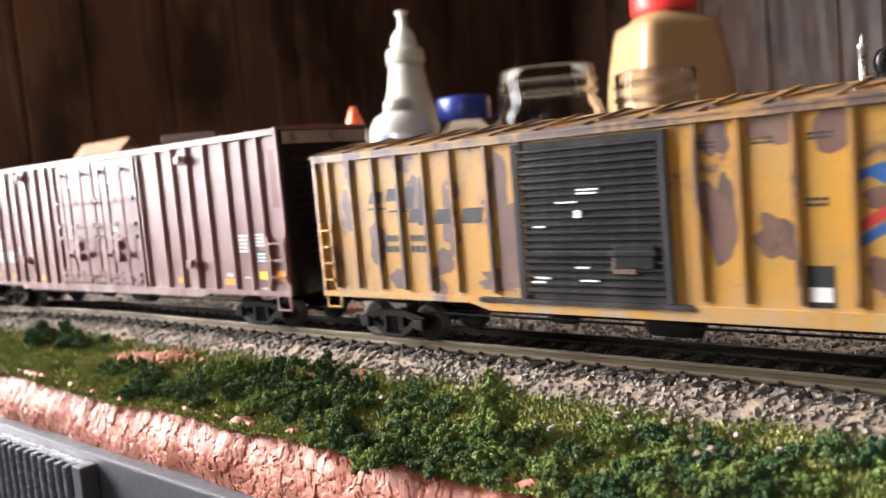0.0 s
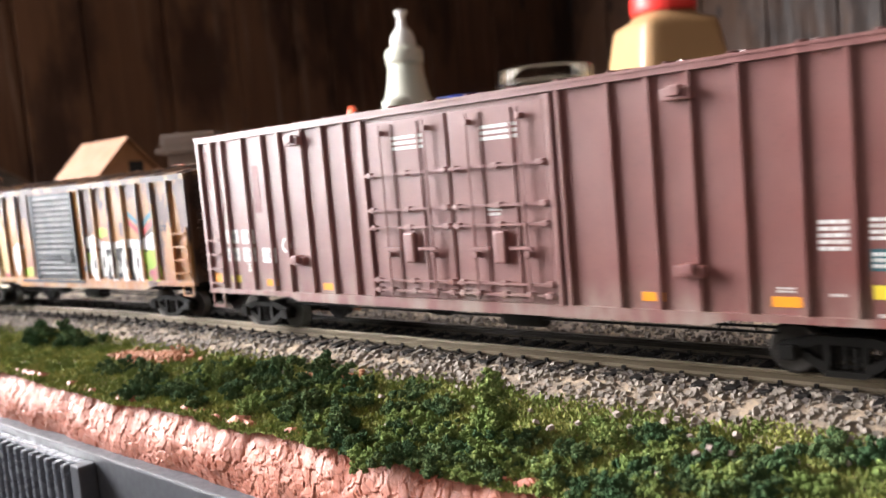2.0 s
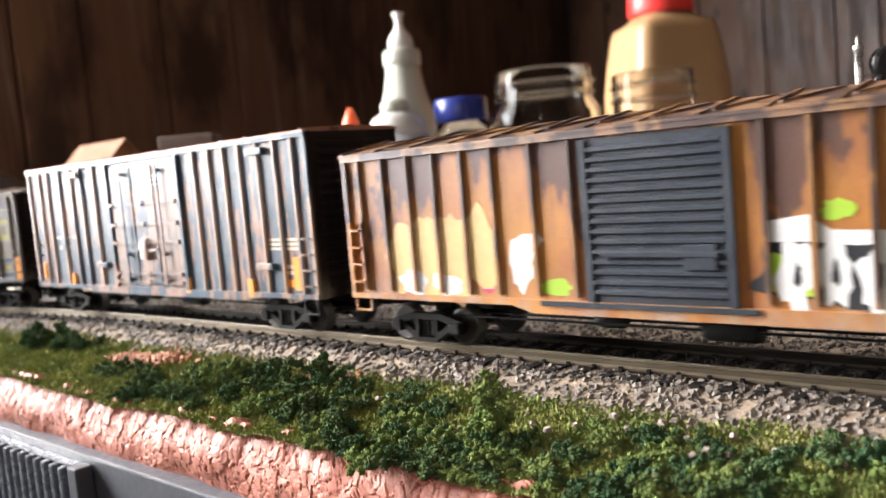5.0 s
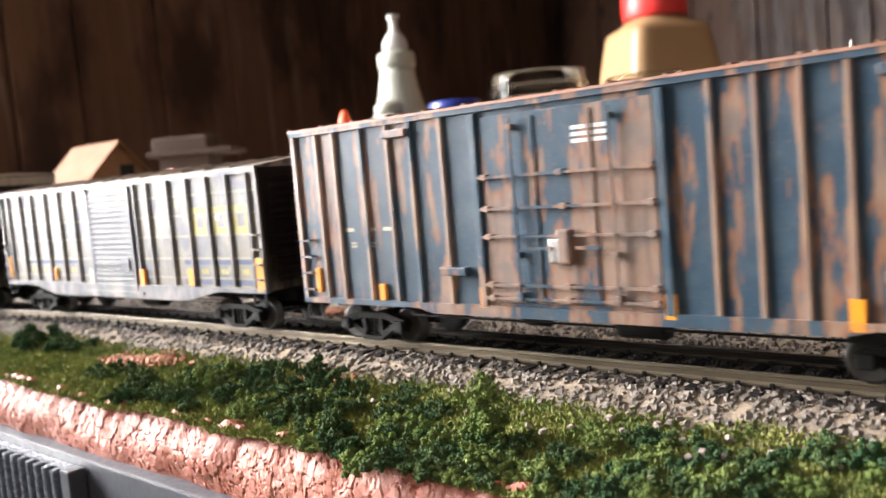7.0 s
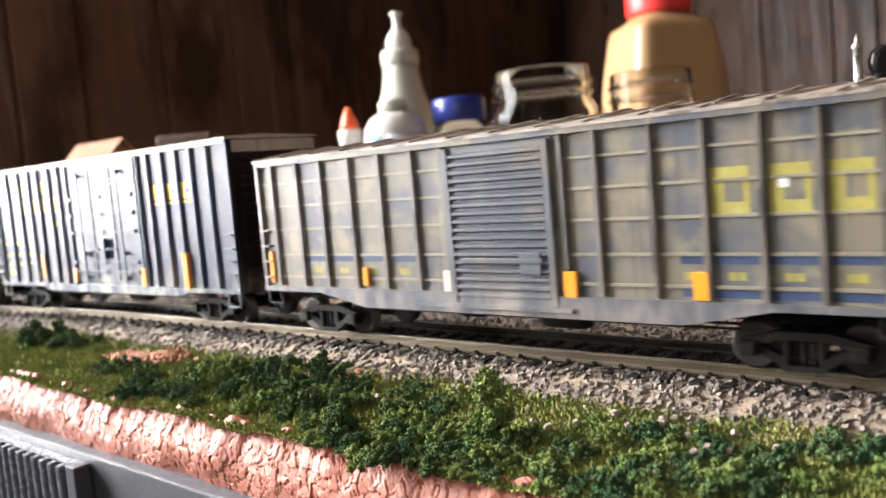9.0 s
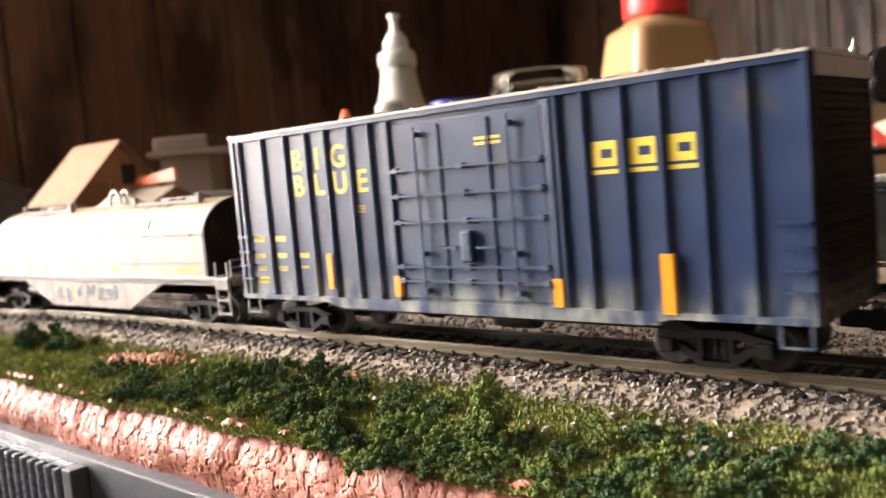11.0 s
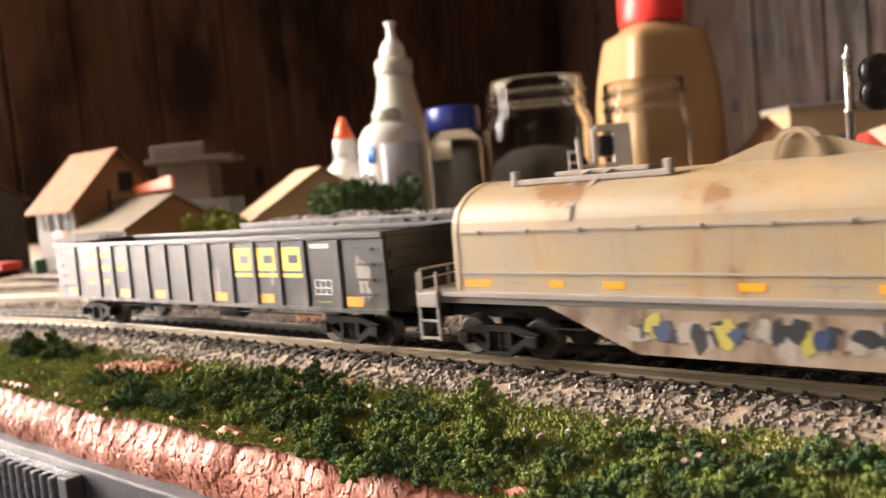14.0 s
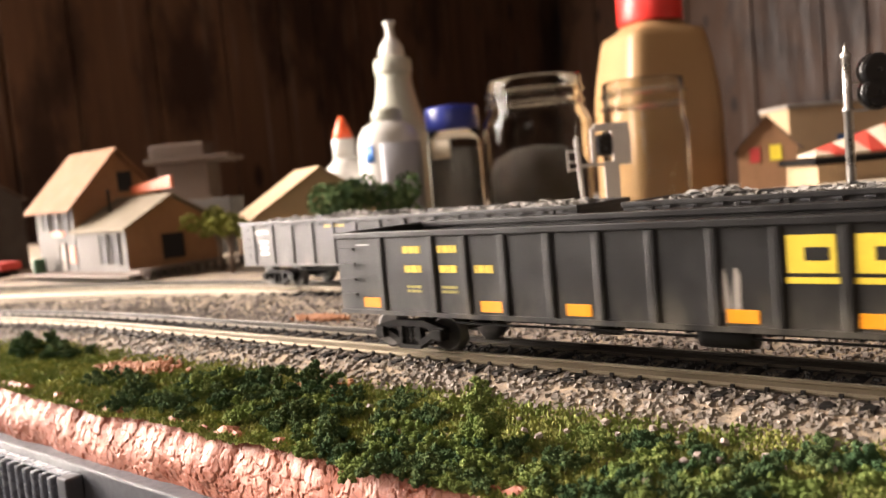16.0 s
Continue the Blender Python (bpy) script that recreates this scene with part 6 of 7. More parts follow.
def plant():
    spots = [(-0.3381, -0.0318, 0.0085, 0), (-0.3127, -0.0284, 0.0075, 0), (-0.2599, -0.0437, 0.0060, 0), (-0.2319, -0.0470, 0.0062, 0), (-0.2092, -0.0516, 0.0049, 0), (-0.2085, -0.0377, 0.0070, 1), (-0.1989, -0.0300, 0.0080, 0), (-0.1787, -0.0290, 0.0066, 0), (-0.1650, -0.0310, 0.0050, 0), (-0.1773, -0.0506, 0.0068, 1), (-0.1606, -0.0483, 0.0064, 0), (-0.1397, -0.0544, 0.0056, 0), (-0.1254, -0.0517, 0.0044, 1), (-0.1177, -0.0480, 0.0044, 1), (-0.1000, -0.0536, 0.0060, 1), (-0.0874, -0.0536, 0.0054, 1), (-0.1028, -0.0584, 0.0040, 1), (-0.0879, -0.0357, 0.0050, 1), (-0.0749, -0.0323, 0.0050, 0), (-0.0725, -0.0444, 0.0044, 1), (-0.0646, -0.0350, 0.0034, 0), (-0.0551, -0.0360, 0.0048, 0), (-0.0493, -0.0275, 0.0044, 0), (-0.0408, -0.0282, 0.0044, 0), (-0.0478, -0.0385, 0.0040, 1), (-0.1500, -0.0400, 0.0052, 0), (-0.1320, -0.0420, 0.0034, 1), (-0.2230, -0.0540, 0.0050, 0), (-0.1920, -0.0420, 0.0060, 0), (-0.0600, -0.0450, 0.0046, 1), (-0.0340, -0.0330, 0.0042, 1), (-0.1330, -0.0600, 0.0046, 0), (-0.1240, -0.0612, 0.0044, 1), (-0.1150, -0.0600, 0.0050, 0), (-0.1440, -0.0585, 0.0036, 1)]
    for i, (x, y, r, kind) in enumerate(spots):
        bush(x, y, r, 0.5, BUSH_MID if kind else BUSH_DARK, "mid green foam bush on the bank" if kind else "dark green foam bush on the bank", 4700, 100 + i)
    rnd = random.Random(31)
    for i in range(52):
        x = rnd.uniform(-0.235, -0.125) if i < 26 else rnd.uniform(-0.125, -0.028)
        b = rnd.uniform(-0.0545, -0.031) if i < 26 else rnd.uniform(-0.060, -0.042 + 0.008 * (x + 0.125) / 0.1)
        dark = rnd.random() < (0.75 if i < 26 else 0.55)
        bush(x, b, rnd.uniform(0.0030, 0.0050), 0.4, BUSH_DARK if dark else BUSH_MID, "small dark green foam bush on the bank" if dark else "small mid green foam bush on the bank", 2000, 500 + i)
    bush(-0.1053, -0.0449, 0.0058, 2.5, BUSH_MID, "tall pointed green foam bush on the bank", 4200, 77)
    for i, (x, y, k) in enumerate(((-0.0896, -0.0262, 1.3), (-0.0789, -0.0262, 1.2), (-0.0770, -0.0252, 1.0), (-0.0664, -0.0392, 1.2), (-0.0654, -0.0366, 1.4), (-0.0617, -0.0352, 1.2), (-0.1020, -0.0363, 1.0), (-0.0980, -0.0372, 1.1), (-0.1328, -0.0483, 1.6), (-0.1919, -0.0297, 1.2), (-0.1588, -0.0462, 1.2), (-0.0643, -0.0272, 1.2), (-0.1290, -0.0445, 1.2), (-0.0560, -0.0300, 1.0), (-0.1480, -0.0350, 1.0), (-0.0720, -0.0300, 1.0), (-0.0845, -0.0300, 0.9), (-0.0580, -0.0420, 1.1), (-0.0950, -0.0320, 0.9), (-0.0520, -0.0330, 1.0), (-0.0450, -0.0300, 0.9), (-0.1080, -0.0300, 0.8), (-0.1210, -0.0330, 0.8), (-0.0690, -0.0480, 1.1))):
        me = crumbs("pebble", np.zeros((1, 3)), np.array([k * 0.85 / 1000]), PEBBLE, 0.62, "rock", np.random.default_rng(70 + i))
        ob = tagged(new("pebble", me), "pale pink stone lying in the grass", "stone", "stones in the grass")
        ob.location = (x, y, ground_z(x, y) + 0.0007 + 0.0004 * k)
    # bare red earth showing through
    for i, (x, y, n) in enumerate(((-0.2671, -0.0330, 300), (-0.1740, -0.0280, 60), (-0.2520, -0.0300, 180), (-0.2610, 0.0480, 700))):
        rng = np.random.default_rng(90 + i)
        px, py = rng.normal(x, 0.0050, n), rng.normal(y, 0.0022, n)
        pz = np.array([ground_z(u, v) for u, v in zip(px, py)]) + 0.0010
        me = crumbs("red_earth", np.stack((px, py, pz), 1), rng.uniform(0.0005, 0.0012, n), RED_EARTH, 0.6, "rock", rng)
        tagged(new("red_earth", me), "crumbs of rusty red earth in the turf", "earth", "", "stuff")


RED_EARTH = stone("rusty_red_earth", (0.26, 0.095, 0.035), (0.34, 0.15, 0.065), (0.19, 0.075, 0.04))
plant()


# ---- bottles and jars behind the layout ----
BASE = -0.005


def bottle(name, label, x, y, bits, category="bottle"):
    """bits: (part, profile, material) lathed round the bottle's axis."""
    t = thing(name, label, category, "bottles and jars by the wall", m=pose(x, y, BASE))
    for nm, prof, mat in bits:
        bm = fresh()
        lathe(bm, [(r, z - BASE) for r, z in prof], 40, None, nm in ("jar_wall", "thread"))
        part(nm, bm, mat, t)
    return t


def curved_label(parent, name, mat, r, a0, a1, z0, z1):
    """A strip of paper round a bottle between two angles in degrees."""
    bm = fresh()
    n = 12
    aa = [radians(a0 + (a1 - a0) * i / n) for i in range(n + 1)]
    lo = [bm.verts.new((r * math.cos(a), r * math.sin(a), z0 - BASE)) for a in aa]
    hi = [bm.verts.new((r * math.cos(a), r * math.sin(a), z1 - BASE)) for a in aa]
    for i in range(n):
        bm.faces.new((lo[i], lo[i + 1], hi[i + 1], hi[i])).smooth = True
    r2 = bmesh.ops.extrude_face_region(bm, geom=list(bm.faces))
    for v in r2["geom"]:
        if isinstance(v, bmesh.types.BMVert):
            v.co.x *= 1 + 0.0003 / r
            v.co.y *= 1 + 0.0003 / r
    bmesh.ops.recalc_face_normals(bm, faces=bm.faces)
    part(name, bm, mat, parent)


def bottles():
    bottle("squeeze_bottle", "milky white squeeze bottle with narrow nozzle", -0.588, 0.4445, [
        ("body", [(0.029, -0.005), (0.031, 0.0), (0.031, 0.080), (0.0285, 0.098), (0.0240, 0.112), (0.0195, 0.128), (0.0172, 0.142), (0.0168, 0.149)], MILKY),
        ("collar", [(0.0170, 0.1492), (0.0185, 0.1505), (0.0185, 0.1610), (0.0168, 0.1640), (0.0125, 0.1655)], MILKY),
        ("nozzle", [(0.0118, 0.1656), (0.0126, 0.1690), (0.0115, 0.1755), (0.0078, 0.1815), (0.0048, 0.1845), (0.0040, 0.1900), (0.0040, 0.1955), (0.0062, 0.1978), (0.0060, 0.2000)], WHITE_PLASTIC)])
    g = bottle("glue_bottle", "white glue bottle with grey and blue label", -0.507, 0.346, [
        ("body", [(0.0248, -0.005), (0.0260, -0.002), (0.0260, 0.076), (0.0250, 0.083), (0.0200, 0.0915), (0.0126, 0.0955)], WHITE_PLASTIC),
        ("cap", [(0.0124, 0.0956), (0.0124, 0.1035), (0.0105, 0.1050), (0.0085, 0.107)], MILKY)])
    curved_label(g, "label", LABEL_GREY, 0.02615, -62, 60, 0.004, 0.077)
    curved_label(g, "label", LABEL_BLUE, 0.02618, -93, -74, 0.062, 0.076)
    bottle("glue_bottle", "small white glue bottle with orange red tip", -0.5676, 0.351, [
        ("body", [(0.0215, -0.005), (0.0225, -0.002), (0.0225, 0.050), (0.0205, 0.058), (0.0125, 0.066), (0.0100, 0.070)], WHITE_PLASTIC),
        ("cap", [(0.0100, 0.0701), (0.0102, 0.086), (0.0095, 0.0868)], WHITE_PLASTIC),
        ("tip", [(0.0090, 0.0869), (0.0078, 0.092), (0.0045, 0.101), (0.0025, 0.1065)], ORANGE_PLASTIC)])
    b = bottle("powder_bottle", "clear plastic bottle of grey powder, blue cap", -0.4685, 0.3845, [
        ("jar_wall", [(0.0215, -0.005), (0.0228, -0.003), (0.0228, 0.073), (0.0210, 0.083), (0.0196, 0.083), (0.0215, 0.072), (0.0215, -0.0035)], GLASS),
        ("powder", [(0.0212, -0.0034), (0.0212, 0.066), (0.0140, 0.069)], POWDER),
        ("cap", [(0.0218, 0.0832), (0.0225, 0.0845), (0.0223, 0.1010), (0.0208, 0.1030)], BLUE_PLASTIC)])
    curved_label(b, "sticker", PAPER, 0.0230, -105, -58, 0.060, 0.075)
    bottle("jar", "large glass jar half full of dark crumbs", -0.405, 0.4146, [
        ("jar_wall", [(0.0386, -0.005), (0.0423, -0.002), (0.0445, 0.076), (0.0440, 0.083), (0.0415, 0.089), (0.0386, 0.092), (0.0386, 0.1165), (0.0378, 0.1185), (0.0364, 0.117), (0.0364, 0.091), (0.0400, 0.087), (0.0422, 0.081), (0.0424, 0.075), (0.0405, -0.001)], GLASS),
        ("thread", [(0.0387, 0.0955), (0.0414, 0.0975), (0.0387, 0.0995), (0.0384, 0.0975)], GLASS),
        ("thread", [(0.0387, 0.1050), (0.0414, 0.1068), (0.0387, 0.1086), (0.0384, 0.1068)], GLASS),
        ("contents", [(0.0398, -0.0005), (0.0403, 0.046), (0.0350, 0.056), (0.0210, 0.063), (0.0040, 0.065)], DARK_FILL)], "jar")
    bottle("jar", "smaller empty glass jar with threaded neck", -0.319, 0.4357, [
        ("jar_wall", [(0.0300, -0.005), (0.0328, -0.002), (0.0330, 0.066), (0.0320, 0.073), (0.0305, 0.077), (0.0305, 0.104), (0.0292, 0.1052), (0.0287, 0.104), (0.0287, 0.076), (0.0300, 0.071), (0.0312, 0.065), (0.0310, -0.001)], GLASS),
        ("thread", [(0.0306, 0.0830), (0.0330, 0.0848), (0.0306, 0.0866), (0.0303, 0.0848)], GLASS),
        ("thread", [(0.0306, 0.0930), (0.0330, 0.0948), (0.0306, 0.0966), (0.0303, 0.0948)], GLASS)], "jar")
    t = thing("jug", "tall amber plastic jug with red screw cap", "bottle", "bottles and jars by the wall", m=pose(-0.427, 0.669, BASE, 0, 0, 55))
    bm = fresh()
    rings = []
    for r, z in ((0.054, 0.0), (0.0565, 0.004), (0.0565, 0.085), (0.0550, 0.115), (0.0510, 0.145), (0.0460, 0.172), (0.0435, 0.179), (0.0370, 0.1835), (0.031, 0.1895)):
        ring = []
        for i in range(48):
            a = 2 * math.pi * i / 48
            q = 9.0 if r > 0.040 else 2.6
            k = (abs(math.cos(a)) ** q + abs(math.sin(a)) ** q) ** (-1 / q)
            ring.append(bm.verts.new((r * 0.93 * k * math.cos(a), r * 0.93 * k * math.sin(a), z)))
        rings.append(ring)
    for a, b in zip(rings, rings[1:]):
        for i in range(48):
            bm.faces.new((a[i], a[(i + 1) % 48], b[(i + 1) % 48], b[i])).smooth = True
    bm.faces.new(rings[0][::-1])
    bm.faces.new(rings[-1])
    part("body", bm, AMBER, t)
    bm = fresh()
    lathe(bm, [(0.0325, 0.190), (0.0335, 0.1915), (0.0335, 0.2225), (0.031, 0.2255)], 48)
    part("cap", bm, RED_PLASTIC, t)


bottles()


# ---- model buildings ----
def gable_house(name, label, m, w, d, eave, ridge, wall, roof_mat, front=None, over=0.004, group="model houses"):
    """A house w wide and d deep: long side towards -y, gable towards +x."""
    t = thing(name, label, "model building", group, m=m)
    bm = fresh()
    prof = [(0, 0), (d, 0), (d, eave), (d / 2, ridge), (0, eave)]
    a = [bm.verts.new((0, y, z)) for y, z in prof]
    b = [bm.verts.new((-w, y, z)) for y, z in prof]
    bm.faces.new(a)
    bm.faces.new(b[::-1])
    for i in range(5):
        bm.faces.new((a[i], b[i], b[(i + 1) % 5], a[(i + 1) % 5]))
    bmesh.ops.recalc_face_normals(bm, faces=bm.faces)
    part("wall", bm, wall, t)
    if front is not None:
        bm = fresh()
        box(bm, -w, 0, -0.0008, -0.00005, 0.0002, eave - 0.0005)
        part("front_wall", bm, front, t)
    sl = (ridge - eave) / (d / 2)
    for s in (0, 1):
        bm = fresh()
        y0, y1 = (-over, d / 2) if s == 0 else (d / 2, d + over)
        z0 = eave - sl * over if s == 0 else ridge
        z1 = ridge if s == 0 else eave - sl * over
        pts = [(y0, z0 + 0.0003), (y1, z1 + 0.0003), (y1, z1 + 0.0018), (y0, z0 + 0.0018)]
        a = [bm.verts.new((over, y, z)) for y, z in pts]
        b = [bm.verts.new((-w - over, y, z)) for y, z in pts]
        bm.faces.new(a)
        bm.faces.new(b[::-1])
        for i in range(4):
            bm.faces.new((a[i], b[i], b[(i + 1) % 4], a[(i + 1) % 4]))
        bmesh.ops.recalc_face_normals(bm, faces=bm.faces)
        part("roof", bm, roof_mat, t)
    return t


def pane_on(t, face, u, z, w, h, mat=None, frame=None, name="window"):
    """A framed window or door on the front (face 'f', u along -x) or the gable ('g', u along y)."""
    mat = mat or WINDOW_DARK
    bm = fresh()
    if face == "f":
        box(bm, -u - w / 2, -u + w / 2, -0.0014, -0.0009, z - h / 2, z + h / 2)
    else:
        box(bm, 0.0001, 0.0007, u - w / 2, u + w / 2, z - h / 2, z + h / 2)
    p = part(name, bm, mat, t)
    if frame is not None:
        bm = fresh()
        e = 0.0005
        for a, b, c, d in ((-w / 2 - e, w / 2 + e, h / 2, h / 2 + e), (-w / 2 - e, w / 2 + e, -h / 2 - e, -h / 2), (-w / 2 - e, -w / 2, -h / 2, h / 2), (w / 2, w / 2 + e, -h / 2, h / 2)):
            if face == "f":
                box(bm, -u + a, -u + b, -0.0019, -0.0009, z + c, z + d)
            else:
                box(bm, 0.0001, 0.0012, u + a, u + b, z + c, z + d)
        part("frame", bm, frame, p)


ROOF_BROWN = plain("dark_brown_roof", (0.075, 0.045, 0.034), 0.7, 0, 0.3, 150)
DARK_WALL = plain("sooty_brick_wall", (0.040, 0.032, 0.028), 0.7, 0, 0.4, 150)


def town():
    z = -0.0005
    low = gable_house("house", "low brown gabled house with pale front", pose(-0.5405, 0.122, z), 0.070, 0.070, 0.0305, 0.0500, HOUSE_BROWN, ROOF_OLIVE, HOUSE_WHITE)
    pane_on(low, "g", 0.034, 0.0150, 0.0175, 0.0175, WINDOW_DARK, HOUSE_BROWN)
    for u in (0.014, 0.030):
        pane_on(low, "f", u, 0.0165, 0.0098, 0.0200, WINDOW_DARK, HOUSE_WHITE)
    bm = fresh()
    lathe(bm, [(0.0009, 0.042), (0.0009, 0.056), (0.0014, 0.0562), (0.0014, 0.058)], 10, Matrix.Translation((-0.052, 0.018, 0)))
    part("stove_pipe", bm, UNDER, low)
    bm = fresh()
    slab(bm, [(-0.052, 0.0535), (0.002, 0.0555), (0.002, 0.0640), (-0.052, 0.0590)], 0.036, 0.0385)
    part("roof_sign", bm, ORANGE_SIGN, low, "bright orange board on the roof")
    tall = gable_house("house", "tall two-storey house with tan roof", pose(-0.6115, 0.122, z), 0.060, 0.070, 0.0515, 0.0880, HOUSE_BROWN, ROOF_TAN, HOUSE_WHITE, 0.007)
    for u in (0.012, 0.027, 0.043):
        pane_on(tall, "f", u, 0.0405, 0.0098, 0.0172, WINDOW_DARK, HOUSE_WHITE)
    pane_on(tall, "f", 0.026, 0.0290, 0.0200, 0.0042, ORANGE_SIGN, None, "sign")
    pane_on(tall, "f", 0.020, 0.0120, 0.0075, 0.0200, CARD_GREY, HOUSE_WHITE, "door")
    pane_on(tall, "f", 0.006, 0.0135, 0.0085, 0.0120, ORANGE_SIGN, None, "sign")
    pane_on(tall, "g", 0.042, 0.0640, 0.0120, 0.0150, WINDOW_DARK, HOUSE_BROWN)
    # platform on posts round the houses
    p = thing("platform", "weathered timber platform in front of the houses", "platform")
    for i in range(30):
        bm = fresh()
        box(bm, -0.690 + i * 0.0060, -0.6845 + i * 0.0060, 0.104, 0.1205, -0.0012, 0.0004)
        part("plank", bm, PLATFORM, p)
    for i in range(12):
        bm = fresh()
        box(bm, -0.5345, -0.5215, 0.118 + i * 0.0075, 0.1248 + i * 0.0075, 0.0004, 0.0018)
        part("plank", bm, PLATFORM, p)
        bm = fresh()
        box(bm, -0.5300, -0.5270, 0.119 + i * 0.0075, 0.122 + i * 0.0075, -0.0065, 0.0004)
        part("post", bm, PLATFORM, p)
    # red wagon and drum by the houses
    w = thing("wagon", "small red flat wagon beside the platform", "wagon", m=pose(-0.715, 0.098, 0.0, 0, 0, 12))
    bm = fresh()
    soft_box(bm, -0.030, 0.030, -0.009, 0.009, 0.004, 0.010, 0.0006)
    part("bed", bm, RED_INK, w)
    for x in (-0.02, 0.02):
        bm = fresh()
        lathe(bm, [(0.004, -0.009), (0.004, 0.009)], 14, pose(x, 0, 0.002, 90, 0, 0))
        part("axle", bm, UNDER, w)
    bm = fresh()
    lathe(bm, [(0.0045, 0), (0.0048, 0.001), (0.0048, 0.010), (0.0045, 0.011)], 16)
    solo("drum", bm, plain("green_drum_paint", (0.03, 0.10, 0.05), 0.4, 0, 0.2, 300), "green oil drum standing on the platform", "drum", m=pose(-0.655, 0.112, 0.0004))
    # shed with a flat roof further back
    s = thing("shed", "dark shed with a pale overhanging flat roof", "model building", "model houses", m=pose(-0.800, 0.345, -0.005, 0, 0, 40))
    bm = fresh()
    box(bm, -0.030, 0.022, -0.02, 0.03, 0, 0.090)
    part("wall", bm, CARD_TAN, s)
    bm = fresh()
    soft_box(bm, -0.040, 0.048, -0.028, 0.038, 0.0902, 0.0955, 0.0008)
    part("roof", bm, CARD_TAN, s)
    bm = fresh()
    soft_box(bm, -0.038, 0.020, -0.015, 0.025, 0.0957, 0.110, 0.002)
    part("roof_box", bm, CARD_TAN, s)
    for x, y, rz, w_, d_, e, r in ((-0.486, 0.185, -25, 0.060, 0.100, 0.0320, 0.0640),):
        gable_house("house", "cream card house with pale gabled roof", pose(x, y, -0.005, 0, 0, rz), w_, d_, e, r, CARD, CARD, None, 0.004)
    bm = fresh()
    soft_box(bm, -0.020, 0.020, -0.015, 0.015, 0, 0.050, 0.001)
    solo("shed", bm, HOUSE_WHITE, "white box shed behind the low house", "model building", m=pose(-0.672, 0.285, -0.005, 0, 0, 30))
    d = gable_house("shed", "sooty dark engine shed at the end of the street", pose(-0.805, 0.100, -0.005, 0, 0, 25), 0.110, 0.095, 0.066, 0.086, DARK_WALL, ROOF_BROWN, None, 0.004)
    pane_on(d, "f", 0.020, 0.020, 0.012, 0.020, WINDOW_DARK, CARD_GREY)
    pane_on(d, "g", 0.035, 0.020, 0.020, 0.030, CARD_TAN, None, "door")
    # buildings by the wall to the other side
    h = gable_house("house", "small cream house with brown roof and coloured windows", pose(-0.3254, 0.627, -0.005, 0, 0, -70), 0.060, 0.052, 0.052, 0.080, HOUSE_BROWN, ROOF_BROWN, None, 0.005)
    pane_on(h, "g", 0.015, 0.045, 0.009, 0.014, RED_INK)
    pane_on(h, "g", 0.033, 0.046, 0.010, 0.014, LEMON_INK)
    pane_on(h, "f", 0.020, 0.045, 0.012, 0.014, WINDOW_DARK)
    b = thing("warehouse", "long cream warehouse with flat grey roof", "model building", m=pose(-0.300, 0.905, -0.005, 0, 0, 42))
    bm = fresh()
    box(bm, -0.075, 0.24, 0, 0.08, 0, 0.094)
    part("wall", bm, CARD, b)
    bm = fresh()
    soft_box(bm, -0.078, 0.243, -0.003, 0.083, 0.0942, 0.0985, 0.001)
    part("roof", bm, CARD_GREY, b)
    bm = fresh()
    box(bm, -0.02, 0.05, -0.001, -0.0001, 0.045, 0.060)
    part("sign", bm, BLUE_INK, b)
    # stall with a striped awning
    a = thing("market_stall", "cream stall with red and white striped awning", "model building", m=pose(-0.150, 0.445, -0.005, 0, 0, 42))
    bm = fresh()
    box(bm, -0.048, 0.13, 0.0, 0.05, 0, 0.036)
    part("wall", bm, CARD, a)
    bm = fresh()
    soft_box(bm, -0.052, 0.134, -0.004, 0.054, 0.0362, 0.0400, 0.0006)
    part("counter", bm, UNDER, a)
    n = 15
    for i in range(n):
        x0, x1 = -0.050 + i * 0.012, -0.038 + i * 0.012
        bm = fresh()
        k0, k1 = min(1, (i + 0.0) / 9), min(1, (i + 1) / 9)
        za, zb = 0.0425, 0.0425
        v = [bm.verts.new(q) for q in ((x0, -0.002, za), (x1, -0.002, zb), (x1, 0.026, 0.043 + 0.030 * k1), (x0, 0.026, 0.043 + 0.030 * k0), (x0, -0.002, za - 0.0012), (x1, -0.002, zb - 0.0012), (x1, 0.026, 0.0415 + 0.030 * k1), (x0, 0.026, 0.0415 + 0.030 * k0))]
        for f in ((0, 1, 2, 3), (7, 6, 5, 4), (0, 4, 5, 1), (1, 5, 6, 2), (2, 6, 7, 3), (3, 7, 4, 0)):
            bm.faces.new([v[j] for j in f])
        part("awning_stripe", bm, AWN_RED if i % 2 else AWN_WHITE, a)
    bm = fresh()
    soft_box(bm, -0.085, 0.12, -0.075, -0.004, 0.0, 0.0240, 0.002)
    solo("loading_ramp", bm, PLASTER_GLARE, "pale plaster ramp in front of the stall", "ramp", m=pose(-0.150, 0.445, -0.005, 0, 0, 42))
    # strip painted pale for rail glare, with light ballast, by the second track
    bm = fresh()
    rows = []
    for i in range(30):
        s_ = -0.82 + i * 0.0175
        lo, hi = 0.0635 + 0.016 * max(0, (s_ + 0.5) / 0.18), 0.0800 + 0.006 * max(0, (s_ + 0.5) / 0.18)
        p0, _ = track(s_, lo)
        p1, _ = track(s_, hi)
        rows.append([bm.verts.new((q.x, q.y, zz)) for q, zz in ((p0, -0.008), (p0, -0.0022), (p1, -0.0022), (p1, -0.008))])
